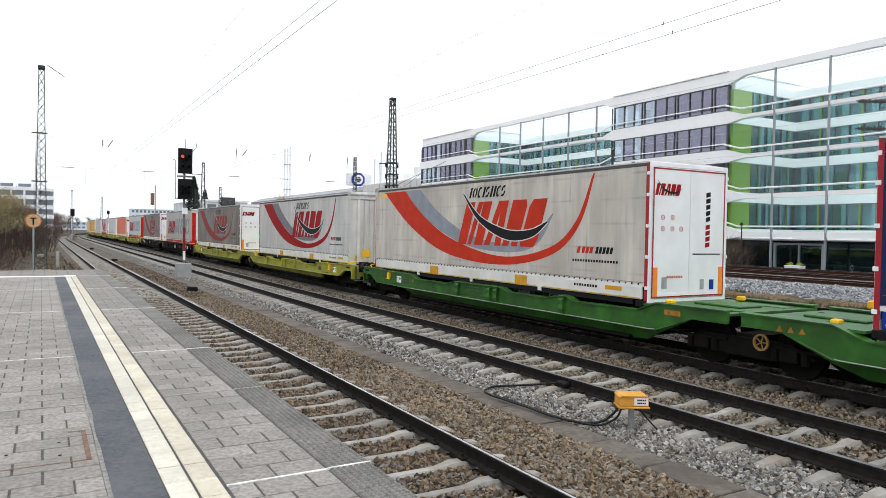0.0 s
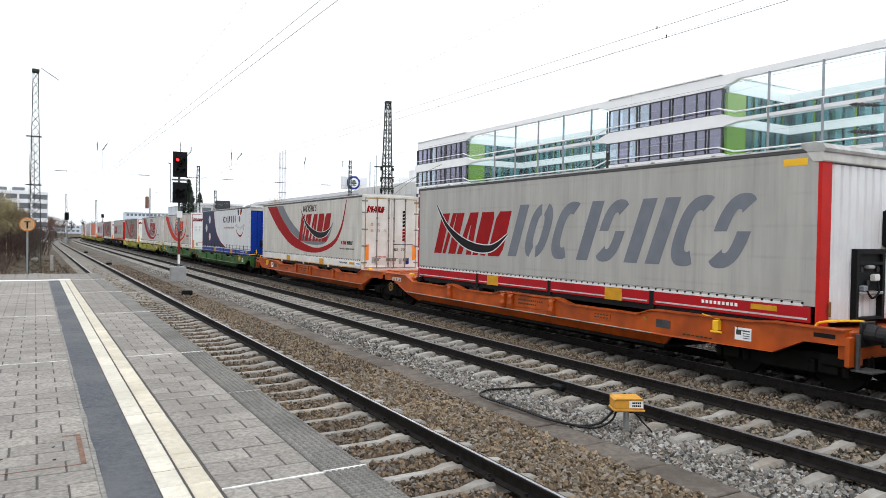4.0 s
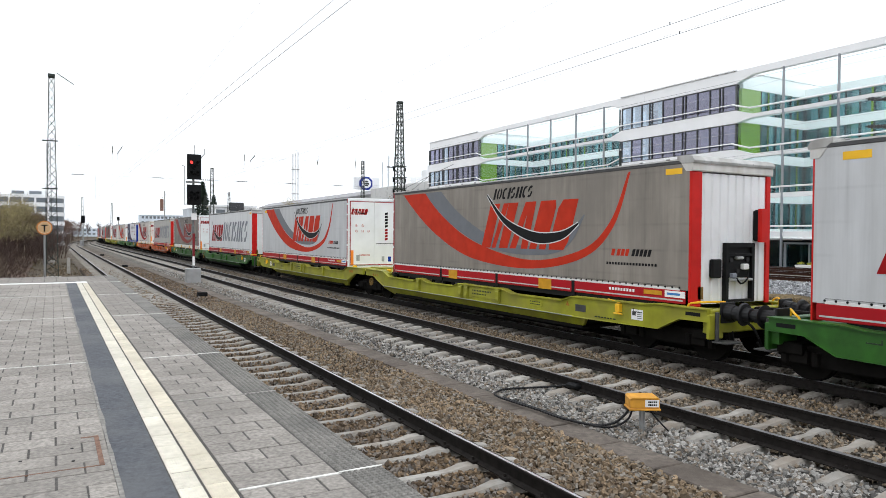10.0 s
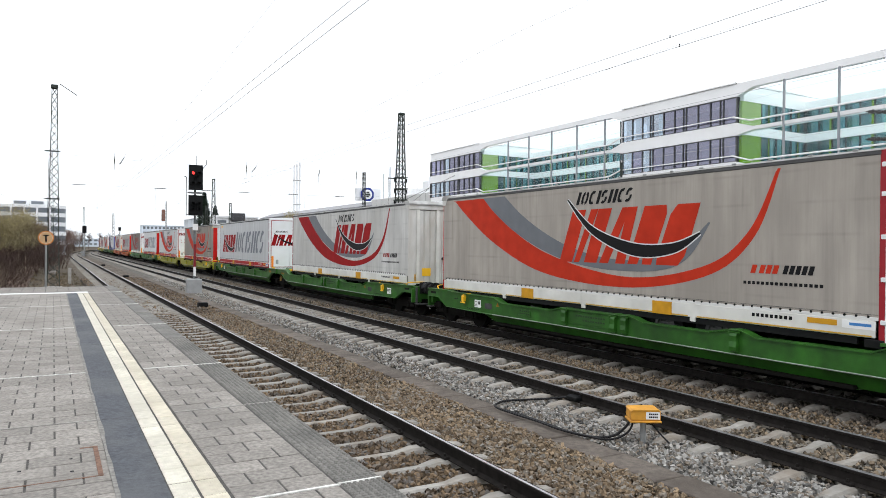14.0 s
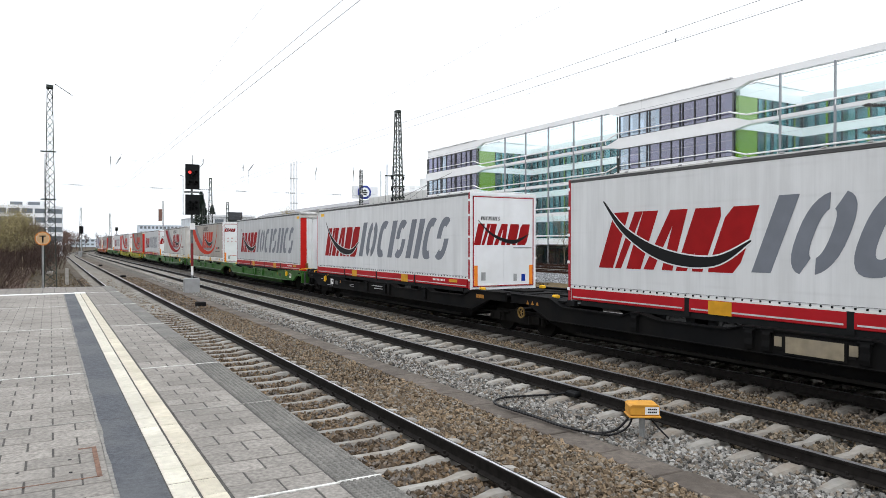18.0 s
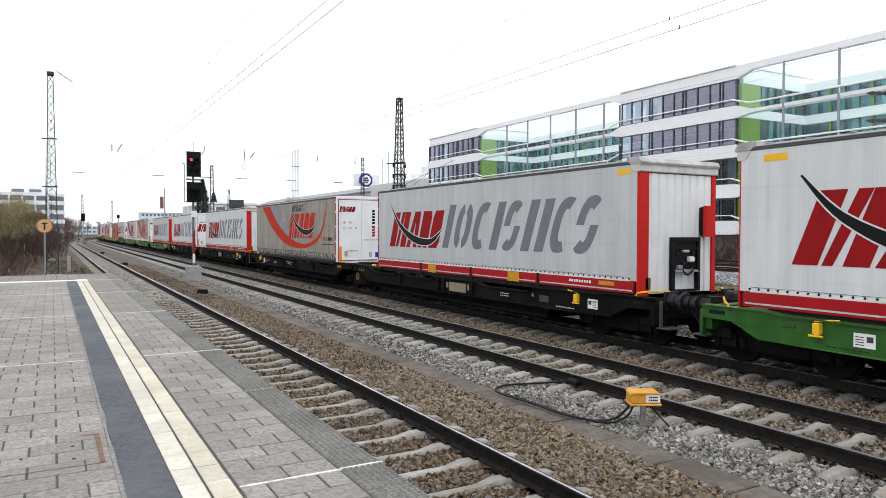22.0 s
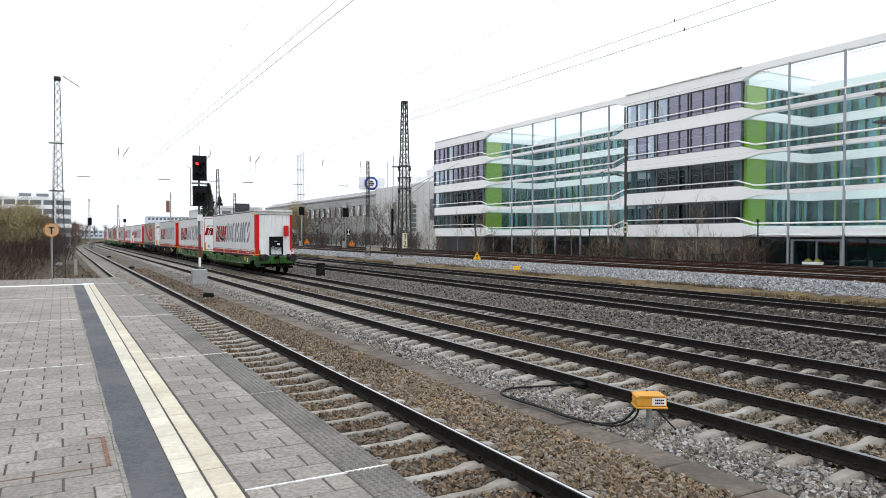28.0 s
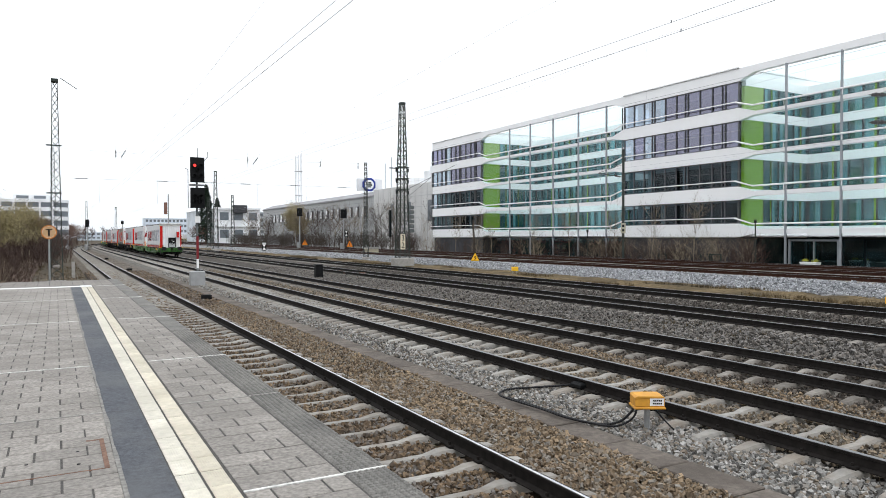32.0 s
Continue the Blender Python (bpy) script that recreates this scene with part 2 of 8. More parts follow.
M = {
    "earth": mat("earth", (0.08, 0.066, 0.05), 0.95, var=0.5, scale=3, bump=0.6, bscale=20, spec=.1, second=(0.12, 0.1, 0.065), sscale=0.15),
    # Near beds carry the shade between loose stones as a darkened colour.
    "bed_brown_gapshade": mat("bed_brown_gapshade", (0.028, 0.02, 0.014), 0.95, var=0.6, scale=16, bump=1.0, bscale=22, second=(0.04, 0.033, 0.025), sscale=0.5, spec=.1),
    "bed_grey_gapshade": mat("bed_grey_gapshade", (0.05, 0.046, 0.042), 0.95, var=0.55, scale=16, bump=1.0, bscale=22, second=(0.035, 0.03, 0.025), sscale=0.35, spec=.1),
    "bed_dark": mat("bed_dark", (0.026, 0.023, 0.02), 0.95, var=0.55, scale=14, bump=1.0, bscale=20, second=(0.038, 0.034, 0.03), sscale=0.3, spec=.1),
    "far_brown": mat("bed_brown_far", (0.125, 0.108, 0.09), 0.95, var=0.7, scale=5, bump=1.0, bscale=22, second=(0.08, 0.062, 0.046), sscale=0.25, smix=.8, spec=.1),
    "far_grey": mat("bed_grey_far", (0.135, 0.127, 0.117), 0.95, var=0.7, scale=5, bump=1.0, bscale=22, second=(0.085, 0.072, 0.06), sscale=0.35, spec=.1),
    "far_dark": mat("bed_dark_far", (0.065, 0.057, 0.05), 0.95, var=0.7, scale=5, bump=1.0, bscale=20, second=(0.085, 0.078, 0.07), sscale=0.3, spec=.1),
    "bed_pale": mat("bed_pale", (0.19, 0.193, 0.2), 0.95, var=0.5, scale=12, bump=1.0, bscale=18),
    "stone_brown": mat("stone_brown", (0.135, 0.094, 0.057), 0.85, var=0.25, scale=30, island=0.8, odd=(0.185, 0.175, 0.165), second=(0.075, 0.053, 0.037), sscale=.5, smix=.7),
    "stone_tan": mat("stone_tan", (0.178, 0.13, 0.082), 0.85, var=0.25, scale=30, island=0.7, odd=(0.23, 0.215, 0.19), second=(0.11, 0.077, 0.05), sscale=.7, smix=.6),
    "stone_mid": mat("stone_brown_grey", (0.15, 0.117, 0.081), 0.85, var=0.25, scale=30, island=0.8, odd=(0.185, 0.178, 0.16)),
    "stone_grey": mat("stone_grey", (0.22, 0.213, 0.2), 0.85, var=0.25, scale=30, island=0.75, odd=(0.19, 0.15, 0.11)),
    "stone_dark": mat("stone_dark", (0.105, 0.094, 0.083), 0.85, var=0.25, scale=30, island=0.8, odd=(0.2, 0.19, 0.18)),
    "stone_far": mat("stone_soot", (0.06, 0.051, 0.043), 0.85, var=0.25, scale=30, island=0.8, odd=(0.12, 0.112, 0.1)),
    # Dark stones of the third track, lowered further to deepen the train's shade.
    "stone_dark_train_shade": mat("stone_dark_train_shade", (0.075, 0.061, 0.049), 0.8, var=0.25, scale=30, island=0.7, odd=(0.12, 0.105, 0.09)),
    "stone_pale": mat("stone_pale", (0.285, 0.29, 0.3), 0.85, var=0.25, scale=30, island=0.6),
    "grass": mat("dry_grass", (0.125, 0.092, 0.05), 0.95, var=0.5, scale=4, island=0.5, second=(0.045, 0.038, 0.026), sscale=0.5, smix=.85, spec=.1),
    "sleeper": mat("sleeper_concrete", (0.3, 0.287, 0.262), 0.9, var=0.15, scale=9, bump=0.3, bscale=60, obj_var=0.18, second=(0.19, 0.155, 0.12), sscale=2.5, smix=0.75, laid=True),
    "sleeper_old": mat("sleeper_old_concrete", (0.2, 0.185, 0.165), 0.9, var=0.3, scale=9, obj_var=0.25, second=(0.1, 0.085, 0.07), sscale=2.0, smix=0.8, laid=True),
    "rail_side": mat("rail_rust", (0.016, 0.0138, 0.0125), 0.8, 0.0, var=0.35, scale=12, spec=.12),
    "rail_rust": mat("rail_red_rust", (0.04, 0.018, 0.012), 0.85, 0.0, var=0.3, scale=8, spec=.12),
    "rail_top": mat("rail_steel", (0.66, 0.66, 0.68), 0.27, 1.0, var=0.15, scale=5),
    "rail_dull": mat("rail_dull_steel", (0.2, 0.2, 0.205), 0.4, 0.7, var=0.2, scale=5),
    "paver": mat("paver_concrete", (0.26, 0.24, 0.217), 0.88, var=0.32, scale=35, bump=0.35, bscale=120, obj_var=0.14, second=(0.17, 0.157, 0.141), sscale=1.3, smix=0.6, laid=True),
    "joint": mat("joint_sand", (0.075, 0.071, 0.066), 0.95, var=0.3, scale=30),
    "asphalt": mat("asphalt_patch", (0.072, 0.077, 0.088), 0.8, var=0.3, scale=30, bump=0.3, bscale=250, second=(0.125, 0.127, 0.13), sscale=1.1, smix=.7),
    "tactile": mat("tactile_cream", (0.6, 0.552, 0.455), 0.8, var=0.12, scale=20, obj_var=0.12, bump=0.15, bscale=90, second=(0.45, 0.405, 0.32), sscale=2.2, smix=.7, laid=True),
    "tactile_pale": mat("tactile_pale", (0.615, 0.58, 0.5), 0.8, var=0.12, scale=20, obj_var=0.1, bump=0.15, bscale=90, second=(0.5, 0.47, 0.4), sscale=2.2, smix=.7, laid=True),
    "pale_joint": mat("pale_joint_filler", (0.62, 0.61, 0.58), 0.85, var=0.35, scale=14, laid=True),
    "sand": mat("joint_sand_pale", (0.2, 0.192, 0.177), 0.95, var=0.35, scale=20, laid=True),
    "white_line": mat("white_line_paint", (0.72, 0.72, 0.7), 0.75, var=0.15, scale=25),
    "edge": mat("edge_block", (0.182, 0.174, 0.16), 0.9, var=0.3, scale=30, bump=0.3, bscale=150, second=(0.1, 0.098, 0.092), sscale=1.2, smix=.7, laid=True),
    "concrete": mat("concrete", (0.36, 0.345, 0.32), 0.9, var=0.2, scale=5, bump=0.25, bscale=50, second=(0.22, 0.2, 0.18), sscale=0.9),
    "duct": mat("duct_concrete", (0.125, 0.106, 0.09), 0.92, var=0.3, scale=12, bump=0.3, bscale=50, obj_var=0.15, second=(0.07, 0.058, 0.048), sscale=1.6, smix=.8, laid=True),
    "rust_frame": mat("rust_frame", (0.18, 0.105, 0.075), 0.85, 0.2, var=0.35, scale=20),
    "mast": mat("mast_green_steel", (0.04, 0.05, 0.045), 0.65, 0.0, var=0.3, scale=4, second=(0.07, 0.058, 0.046), sscale=1.5, spec=.2),
    "grey_mast": mat("weathered_grey_iron", (0.13, 0.14, 0.14), 0.7, 0.0, var=0.3, scale=5),
    "galv": mat("galvanised_steel", (0.36, 0.37, 0.37), 0.5, 0.6, var=0.15, scale=6),
    "black": mat("black_metal", (0.007, 0.0075, 0.008), 0.6, var=0.2, scale=10, spec=.15),
    "rubber": mat("rubber", (0.009, 0.009, 0.0095), 0.75, var=0.25, scale=12, spec=.12),
    "cable": mat("cable_black", (0.011, 0.011, 0.012), 0.6, var=0.2, scale=10, spec=.3),
    "wire": mat("wire", (0.4, 0.41, 0.42), 0.6, 0.3, var=0.1),
    "orange_box": mat("orange_box_paint", (0.62, 0.3, 0.035), 0.55, var=0.15, scale=8, second=(0.42, 0.19, 0.035), sscale=7),
    "white": mat("white_paint", (0.8, 0.8, 0.79), 0.5, var=0.05, scale=3),
    "mast_red": mat("dull_dark_red_paint", (0.2, 0.018, 0.022), 0.6, var=0.2, scale=5),
    "red": mat("red_paint", (0.52, 0.016, 0.012), 0.5, spec=.15, var=0.1, scale=4),
    "orange": mat("orange_paint", (0.85, 0.25, 0.02), 0.5, var=0.08, scale=4),
    "yellow": mat("yellow_paint", (0.85, 0.48, 0.02), 0.5, var=0.08, scale=4),
    "grey_box": mat("grey_cabinet", (0.32, 0.325, 0.325), 0.6, var=0.1, scale=3),
    "red_light": glow_mat("red_light", (1.0, 0.035, 0.03), 2.2),
}


# ---------------------------------------------------------------- mesh helpers
def mesh_object(name, verts, faces, material, parent=None, label="", smooth=False):
    me = bpy.data.meshes.new(name)
    me.from_pydata(verts, [], faces)
    me.materials.append(material)
    if smooth:
        me.polygons.foreach_set("use_smooth", [True] * len(me.polygons))
    ob = new(name, me)
    if parent:
        ob.parent = parent
    if label:
        tagged(ob, label)
    return ob


class Shape:
    """Collects boxes, prisms, tubes and rings into one mesh."""

    def __init__(self):
        self.v, self.f = [], []

    def add(self, verts, faces):
        o = len(self.v)
        self.v += [tuple(p) for p in verts]
        self.f += [tuple(i + o for i in q) for q in faces]
        return self

    def box(self, x0, x1, y0, y1, z0, z1, c=0.0):
        """A box with its long edges chamfered by c."""
        if c <= 0:
            return self.add([(x, y, z) for z in (z0, z1) for x, y in ((x0, y0), (x1, y0), (x1, y1), (x0, y1))],
                            [(3, 2, 1, 0), (4, 5, 6, 7), (0, 1, 5, 4), (1, 2, 6, 5), (2, 3, 7, 6), (3, 0, 4, 7)])
        rings = []
        for z, i in ((z0, c), (z0 + c, 0), (z1 - c, 0), (z1, c)):
            rings.append([(x0 + i + k, y0 + i, z) for k in (0,)] + [(x1 - i, y0 + i, z), (x1 - i, y1 - i, z), (x0 + i, y1 - i, z)])
        verts = [p for r in rings for p in r]
        faces = [(3, 2, 1, 0), (12, 13, 14, 15)]
        for r in range(3):
            for k in range(4):
                a, b = r * 4 + k, r * 4 + (k + 1) % 4
                faces.append((a, b, b + 4, a + 4))
        return self.add(verts, faces)

    def prism(self, outline, axis, a, b):
        """Extrudes an outline (list of 2D points) along an axis from a to b. Outline is (y,z), (x,z) or (x,y)."""
        put = {"x": lambda s, p: (s, p[0], p[1]), "y": lambda s, p: (p[0], s, p[1]), "z": lambda s, p: (p[0], p[1], s)}[axis]
        n = len(outline)
        verts = [put(s, p) for s in (a, b) for p in outline]
        faces = [tuple(range(n))[::-1], tuple(range(n, 2 * n))] + [(i, (i + 1) % n, (i + 1) % n + n, i + n) for i in range(n)]
        return self.add(verts, faces)

    def tube(self, p0, p1, r0, r1=None, n=8, caps=True):
        r1 = r0 if r1 is None else r1
        p0, p1 = Vector(p0), Vector(p1)
        d = (p1 - p0)
        if d.length < 1e-6:
            return self
        d.normalize()
        s = d.orthogonal().normalized()
        t = d.cross(s)
        verts = [p + (s * math.cos(6.2832 * k / n) + t * math.sin(6.2832 * k / n)) * r for p, r in ((p0, r0), (p1, r1)) for k in range(n)]
        faces = [(k, (k + 1) % n, (k + 1) % n + n, k + n) for k in range(n)]
        if caps:
            faces += [tuple(range(n))[::-1], tuple(range(n, 2 * n))]
        return self.add(verts, faces)

    def pipe(self, pts, r, n=6):
        for a, b in zip(pts[:-1], pts[1:]):
            self.tube(a, b, r, n=n)
        return self

    def ring(self, c, axis, r_out, r_in, h, n=20):
        """A flat-sided ring round an axis through c."""
        verts, faces = [], []
        for s in (-h / 2, h / 2):
            for r in (r_out, r_in):
                for k in range(n):
                    u, v = r * math.cos(6.2832 * k / n), r * math.sin(6.2832 * k / n)
                    verts.append({"x": (c[0] + s, c[1] + u, c[2] + v), "y": (c[0] + u, c[1] + s, c[2] + v), "z": (c[0] + u, c[1] + v, c[2] + s)}[axis])
        for k in range(n):
            j = (k + 1) % n
            faces += [(k, j, j + 2 * n, k + 2 * n), (n + j, n + k, n + k + 2 * n, n + j + 2 * n), (k, n + k, n + j, j), (2 * n + j, 3 * n + j, 3 * n + k, 2 * n + k)]
        return self.add(verts, faces)

    def disc(self, c, axis, r, h, n=20):
        d = {"x": Vector((h / 2, 0, 0)), "y": Vector((0, h / 2, 0)), "z": Vector((0, 0, h / 2))}[axis]
        return self.tube(Vector(c) - d, Vector(c) + d, r, n=n)

    def make(self, name, material, parent=None, label="", smooth=False):
        return mesh_object(name, self.v, self.f, material, parent, label, smooth)


def thing(name, label, category, group="", kind="", at=None):
    ob = new(name)
    tagged(ob, label, category, group, kind)
    if at is not None:
        ob.matrix_basis = at
    return ob


# ---------------------------------------------------------------- the plan
# x across the tracks, y along them, z = 0 at the rail tops
TRACKS = [  # name, x of the near rail, straight until y, radius, z, sleeper pitch, first sleeper
    ("near", 2.78, 145, 900, 0.0, 0.648, 6.10),
    ("second", 7.80, 165, 900, 0.0, 0.6, 5.11),
    ("third", 11.40, 190, 900, 0.0, 0.6, 5.3),
    ("fourth", 17.42, 205, 1000, 0.0, 0.62, 5.0),
    ("fifth", 22.62, 215, 1100, 0.0, 0.62, 5.2),
    ("sixth", 33.0, 260, 1500, 0.42, 0.65, 5.2),
    ("seventh", 38.2, 265, 1500, 0.42, 0.65, 5.4),
    ("eighth", 43.2, 270, 1500, 0.42, 0.65, 5.4),
]
GAUGE = 1.507


def on_track(x0, straight, radius, s):
    """Place and heading at distance s along a track: straight, then bending to the right."""
    if s <= straight:
        return x0, s, 0.0
    a = (s - straight) / radius
    return x0 + radius * (1 - math.cos(a)), straight + radius * math.sin(a), a


RAIL = [(-0.075, -0.172), (0.075, -0.172), (0.075, -0.16), (0.012, -0.14), (0.01, -0.045), (0.035, -0.035), (0.036, -0.004),
        (-0.036, -0.004), (-0.035, -0.035), (-0.01, -0.045), (-0.012, -0.14), (-0.075, -0.16)]
WIDE_RUN = [(-0.035, -0.006), (0.035, -0.006), (0.031, 0.0), (-0.031, 0.0)]
RUN = [(-0.02, -0.006), (0.017, -0.006), (0.015, 0.0), (-0.018, 0.0)]


def sweep(profile, x0, straight, radius, z, s0, s1, step=8.0):
    stations = [s0] + [s for s in np.arange(straight, s1, step) if s > s0] + [s1]
    verts, faces, n = [], [], len(profile)
    for s in stations:
        x, y, a = on_track(0.0, straight, radius, s)
        for u, w in profile:
            verts.append((x + (x0 + u) * math.cos(a), y - (x0 + u) * math.sin(a), z + w))
    for k in range(len(stations) - 1):
        for i in range(n):
            j = (i + 1) % n
            faces.append((k * n + i, k * n + j, (k + 1) * n + j, (k + 1) * n + i))
    return verts, faces


def sleeper_mesh():
    xs = [(-1.3, -0.235, .06), (-1.26, -0.205, .07), (-0.98, -0.172, .085), (-0.52, -0.172, .085), (-0.3, -0.21, .06), (0.3, -0.21, .06),
          (0.52, -0.172, .085), (0.98, -0.172, .085), (1.26, -0.205, .07), (1.3, -0.235, .06)]
    s = Shape()
    verts, faces = [], []
    for x, z, w in xs:
        verts += [(x, -w - .06, -0.36), (x, -w - .012, z - .03), (x, -w + .012, z), (x, w - .012, z), (x, w + .012, z - .03), (x, w + .06, -0.36)]
    for k in range(len(xs) - 1):
        for i in range(5):
            faces.append((k * 6 + i, (k + 1) * 6 + i, (k + 1) * 6 + i + 1, k * 6 + i + 1))
    faces += [tuple(range(6)), tuple(range(len(verts) - 6, len(verts)))[::-1]]
    s.add(verts, faces)
    me = bpy.data.meshes.new("sleeper")
    me.from_pydata(s.v, [], s.f)
    me.materials.append(M["sleeper"])
    return me


SLEEPER = sleeper_mesh()
OLD_SLEEPER = SLEEPER.copy()
OLD_SLEEPER.materials.clear()
OLD_SLEEPER.materials.append(M["sleeper_old"])


def clip_mesh():
    s = Shape()
    for x in (-0.84, -0.67, 0.67, 0.84):
        s.box(x - .035, x + .035, -.06, .06, -.172, -.135, .01)
        s.tube((x, 0, -.14), (x, 0, -.1), .018, n=6)
    me = bpy.data.meshes.new("rail_fastener")
    me.from_pydata(s.v, [], s.f)
    me.materials.append(M["rail_side"])
    return me


CLIPS = clip_mesh()


def build_track(i, name, x0, straight, radius, z, pitch, first):
    worn = i < 1
    track = thing("railway_track", "railway track with %s rails on pale concrete sleepers in ballast" % ("polished" if worn else "dull dark" if i < 3 else "rust-brown"), "railway track", "tracks")
    side = M["rail_side"] if i < 5 else M["rail_rust"]
    for k in (0, 1):
        v, f = sweep(RAIL, x0 + k * GAUGE, straight, radius, z, -12, 420)
        rail = mesh_object("rail", v, f, side, track)
        v, f = sweep(RUN if worn else WIDE_RUN, x0 + k * GAUGE, straight, radius, z, -12, 420)
        mesh_object("running_surface", v, f, M["rail_top"] if worn else M["rail_dull"], rail, "shiny worn steel rail top" if worn else "")
    near_count = (70, 80, 70, 40, 30, 0, 0, 0)[i]
    start = first - pitch * (8 if i < 3 else 4)
    total = int(((360 if i < 5 else 220) - start) / pitch)
    base_v = [tuple(v.co) for v in SLEEPER.vertices]
    base_f = [tuple(p.vertices) for p in SLEEPER.polygons]
    plain_v = [(px, py, pz) for px in (-1.28, -.5, .5, 1.28) for py, pz in ((-.14, -.36), (-.075, -.18), (.075, -.18), (.14, -.36))]
    plain_f = [(k * 4 + j, k * 4 + 4 + j, k * 4 + 5 + j, k * 4 + 1 + j) for k in range(3) for j in range(3)] + [(0, 1, 2, 3), (15, 14, 13, 12)]
    rest_v, rest_f = [], []
    rnd = random.Random(i)
    old = i in (2, 3, 4)
    for k in range(-int((start + 10) / pitch), total):
        s = start + k * pitch + rnd.uniform(-.012, .012)
        x, y, a = on_track(x0 + GAUGE / 2, straight, radius, s)
        if 0 <= k < near_count:
            ob = new("sleeper", OLD_SLEEPER if old else SLEEPER)
            ob.parent = track
            ob.matrix_basis = pose(x, y, z, 0, 0, -math.degrees(a) + rnd.uniform(-.4, .4))
            if k < 20 and i < 3:
                cl = new("rail_fastener", CLIPS)
                cl.parent = ob
                tagged(cl, kind="stuff")
        else:
            o = len(rest_v)
            ca, sa = math.cos(a), math.sin(a)
            rest_v += [(x + px * ca + py * sa, y - px * sa + py * ca, z + pz) for px, py, pz in (base_v if y < 75 else plain_v)]
            rest_f += [tuple(q + o for q in f) for f in (base_f if y < 75 else plain_f)]
    far = mesh_object("sleepers_further_on", rest_v, rest_f, M["sleeper_old"] if old else M["sleeper"], track)
    tagged(far, kind="stuff")
    return track


for i, row in enumerate(TRACKS):
    build_track(i, *row)


# ---------------------------------------------------------------- ground
def strip(name, rows, material, ya, yb, ny, label, category="ground", jitter=0.0, kind="structure"):
    """A sheet over a cross-section (x, z) that runs along y, uneven by jitter."""
    verts, faces, n = [], [], len(rows)
    for k in range(ny + 1):
        y = ya + (yb - ya) * k / ny
        for x, z in rows:
            verts.append((x, y, z + jitter * noise.noise((x * 1.7, y * 1.3, 0.3))))
    for k in range(ny):
        for i in range(n - 1):
            a = k * n + i
            faces.append((a, a + 1, a + n + 1, a + n))
    ob = mesh_object(name, verts, faces, material, smooth=True)
    return tagged(ob, label, category, kind=kind)


def xs(a, b, n, z0, z1):
    return [(a + (b - a) * k / n, z0 + (z1 - z0) * k / n) for k in range(n + 1)]


g = Shape()
g.add([(-3000, -3000, -0.55), (3000, -3000, -0.55), (3000, 3000, -0.55), (-3000, 3000, -0.55)], [(0, 1, 2, 3)])
ground = tagged(g.make("ground", M["earth"]), "brown trackside earth stretching to the horizon", "ground", kind="structure")
strip("ballast_bed", xs(1.7, 6.02, 14, -.28, -.28), M["bed_brown_gapshade"], -8, 58, 180, "rust-brown ballast bed under the near track, darkened as shade between stones", "ballast", .05)
strip("ballast_bed", xs(6.45, 14.6, 24, -.28, -.27), M["bed_grey_gapshade"], -8, 58, 180, "grey ballast bed under the middle tracks, darkened as shade between stones", "ballast", .05)
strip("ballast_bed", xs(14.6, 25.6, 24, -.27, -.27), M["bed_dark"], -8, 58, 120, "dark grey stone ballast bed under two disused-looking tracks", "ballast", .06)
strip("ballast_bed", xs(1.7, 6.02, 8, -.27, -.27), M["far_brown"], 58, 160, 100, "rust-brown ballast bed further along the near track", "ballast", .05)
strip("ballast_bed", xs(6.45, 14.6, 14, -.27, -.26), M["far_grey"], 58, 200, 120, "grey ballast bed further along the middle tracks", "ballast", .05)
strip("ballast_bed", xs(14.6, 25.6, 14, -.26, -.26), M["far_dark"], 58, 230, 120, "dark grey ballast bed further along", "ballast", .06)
strip("grass_verge", xs(25.6, 30.0, 12, -.3, -.22), M["grass"], -8, 260, 200, "dry yellowed grass strip between the tracks", "grass", .12)
strip("ballast_bank", xs(29.8, 31.6, 8, -.25, .14) + [(32.2, .16)], M["bed_pale"], -8, 280, 160, "pale grey fresh ballast bank under the raised tracks", "ballast", .06)
strip("ballast_bed", [(32.2, .16)] + xs(32.6, 46.0, 16, .18, .18) + [(48, -.2), (49.9, -.45)], M["bed_dark"], -8, 280, 160, "dark ballast bed under the raised tracks", "ballast", .05)


# ---------------------------------------------------------------- platform
PZ = 0.95
pl = Shape().box(-7, 1.80, -9, 26.9, -0.5, PZ - .004)
platform = tagged(pl.make("platform", M["joint"]), "grey paved station platform with a cream guidance strip", "platform", kind="structure")
Shape().box(1.80, 1.822, -9, 26.9, -0.5, PZ - .13).make("platform_wall", M["concrete"], platform)


def tile_mesh(name, w, d, h, material, c=.003, ribs=0):
    s = Shape().box(-w / 2, w / 2, -d / 2, d / 2, -h, 0, c)
    for k in range(ribs):  # ribs run along the strip
        x = -w / 2 + w * (k + .5) / ribs
        s.box(x - w * .22 / ribs, x + w * .22 / ribs, -d / 2 + .008, d / 2 - .008, -.001, .0028, .001)
    me = bpy.data.meshes.new(name)
    me.from_pydata(s.v, [], s.f)
    me.materials.append(material)
    return me


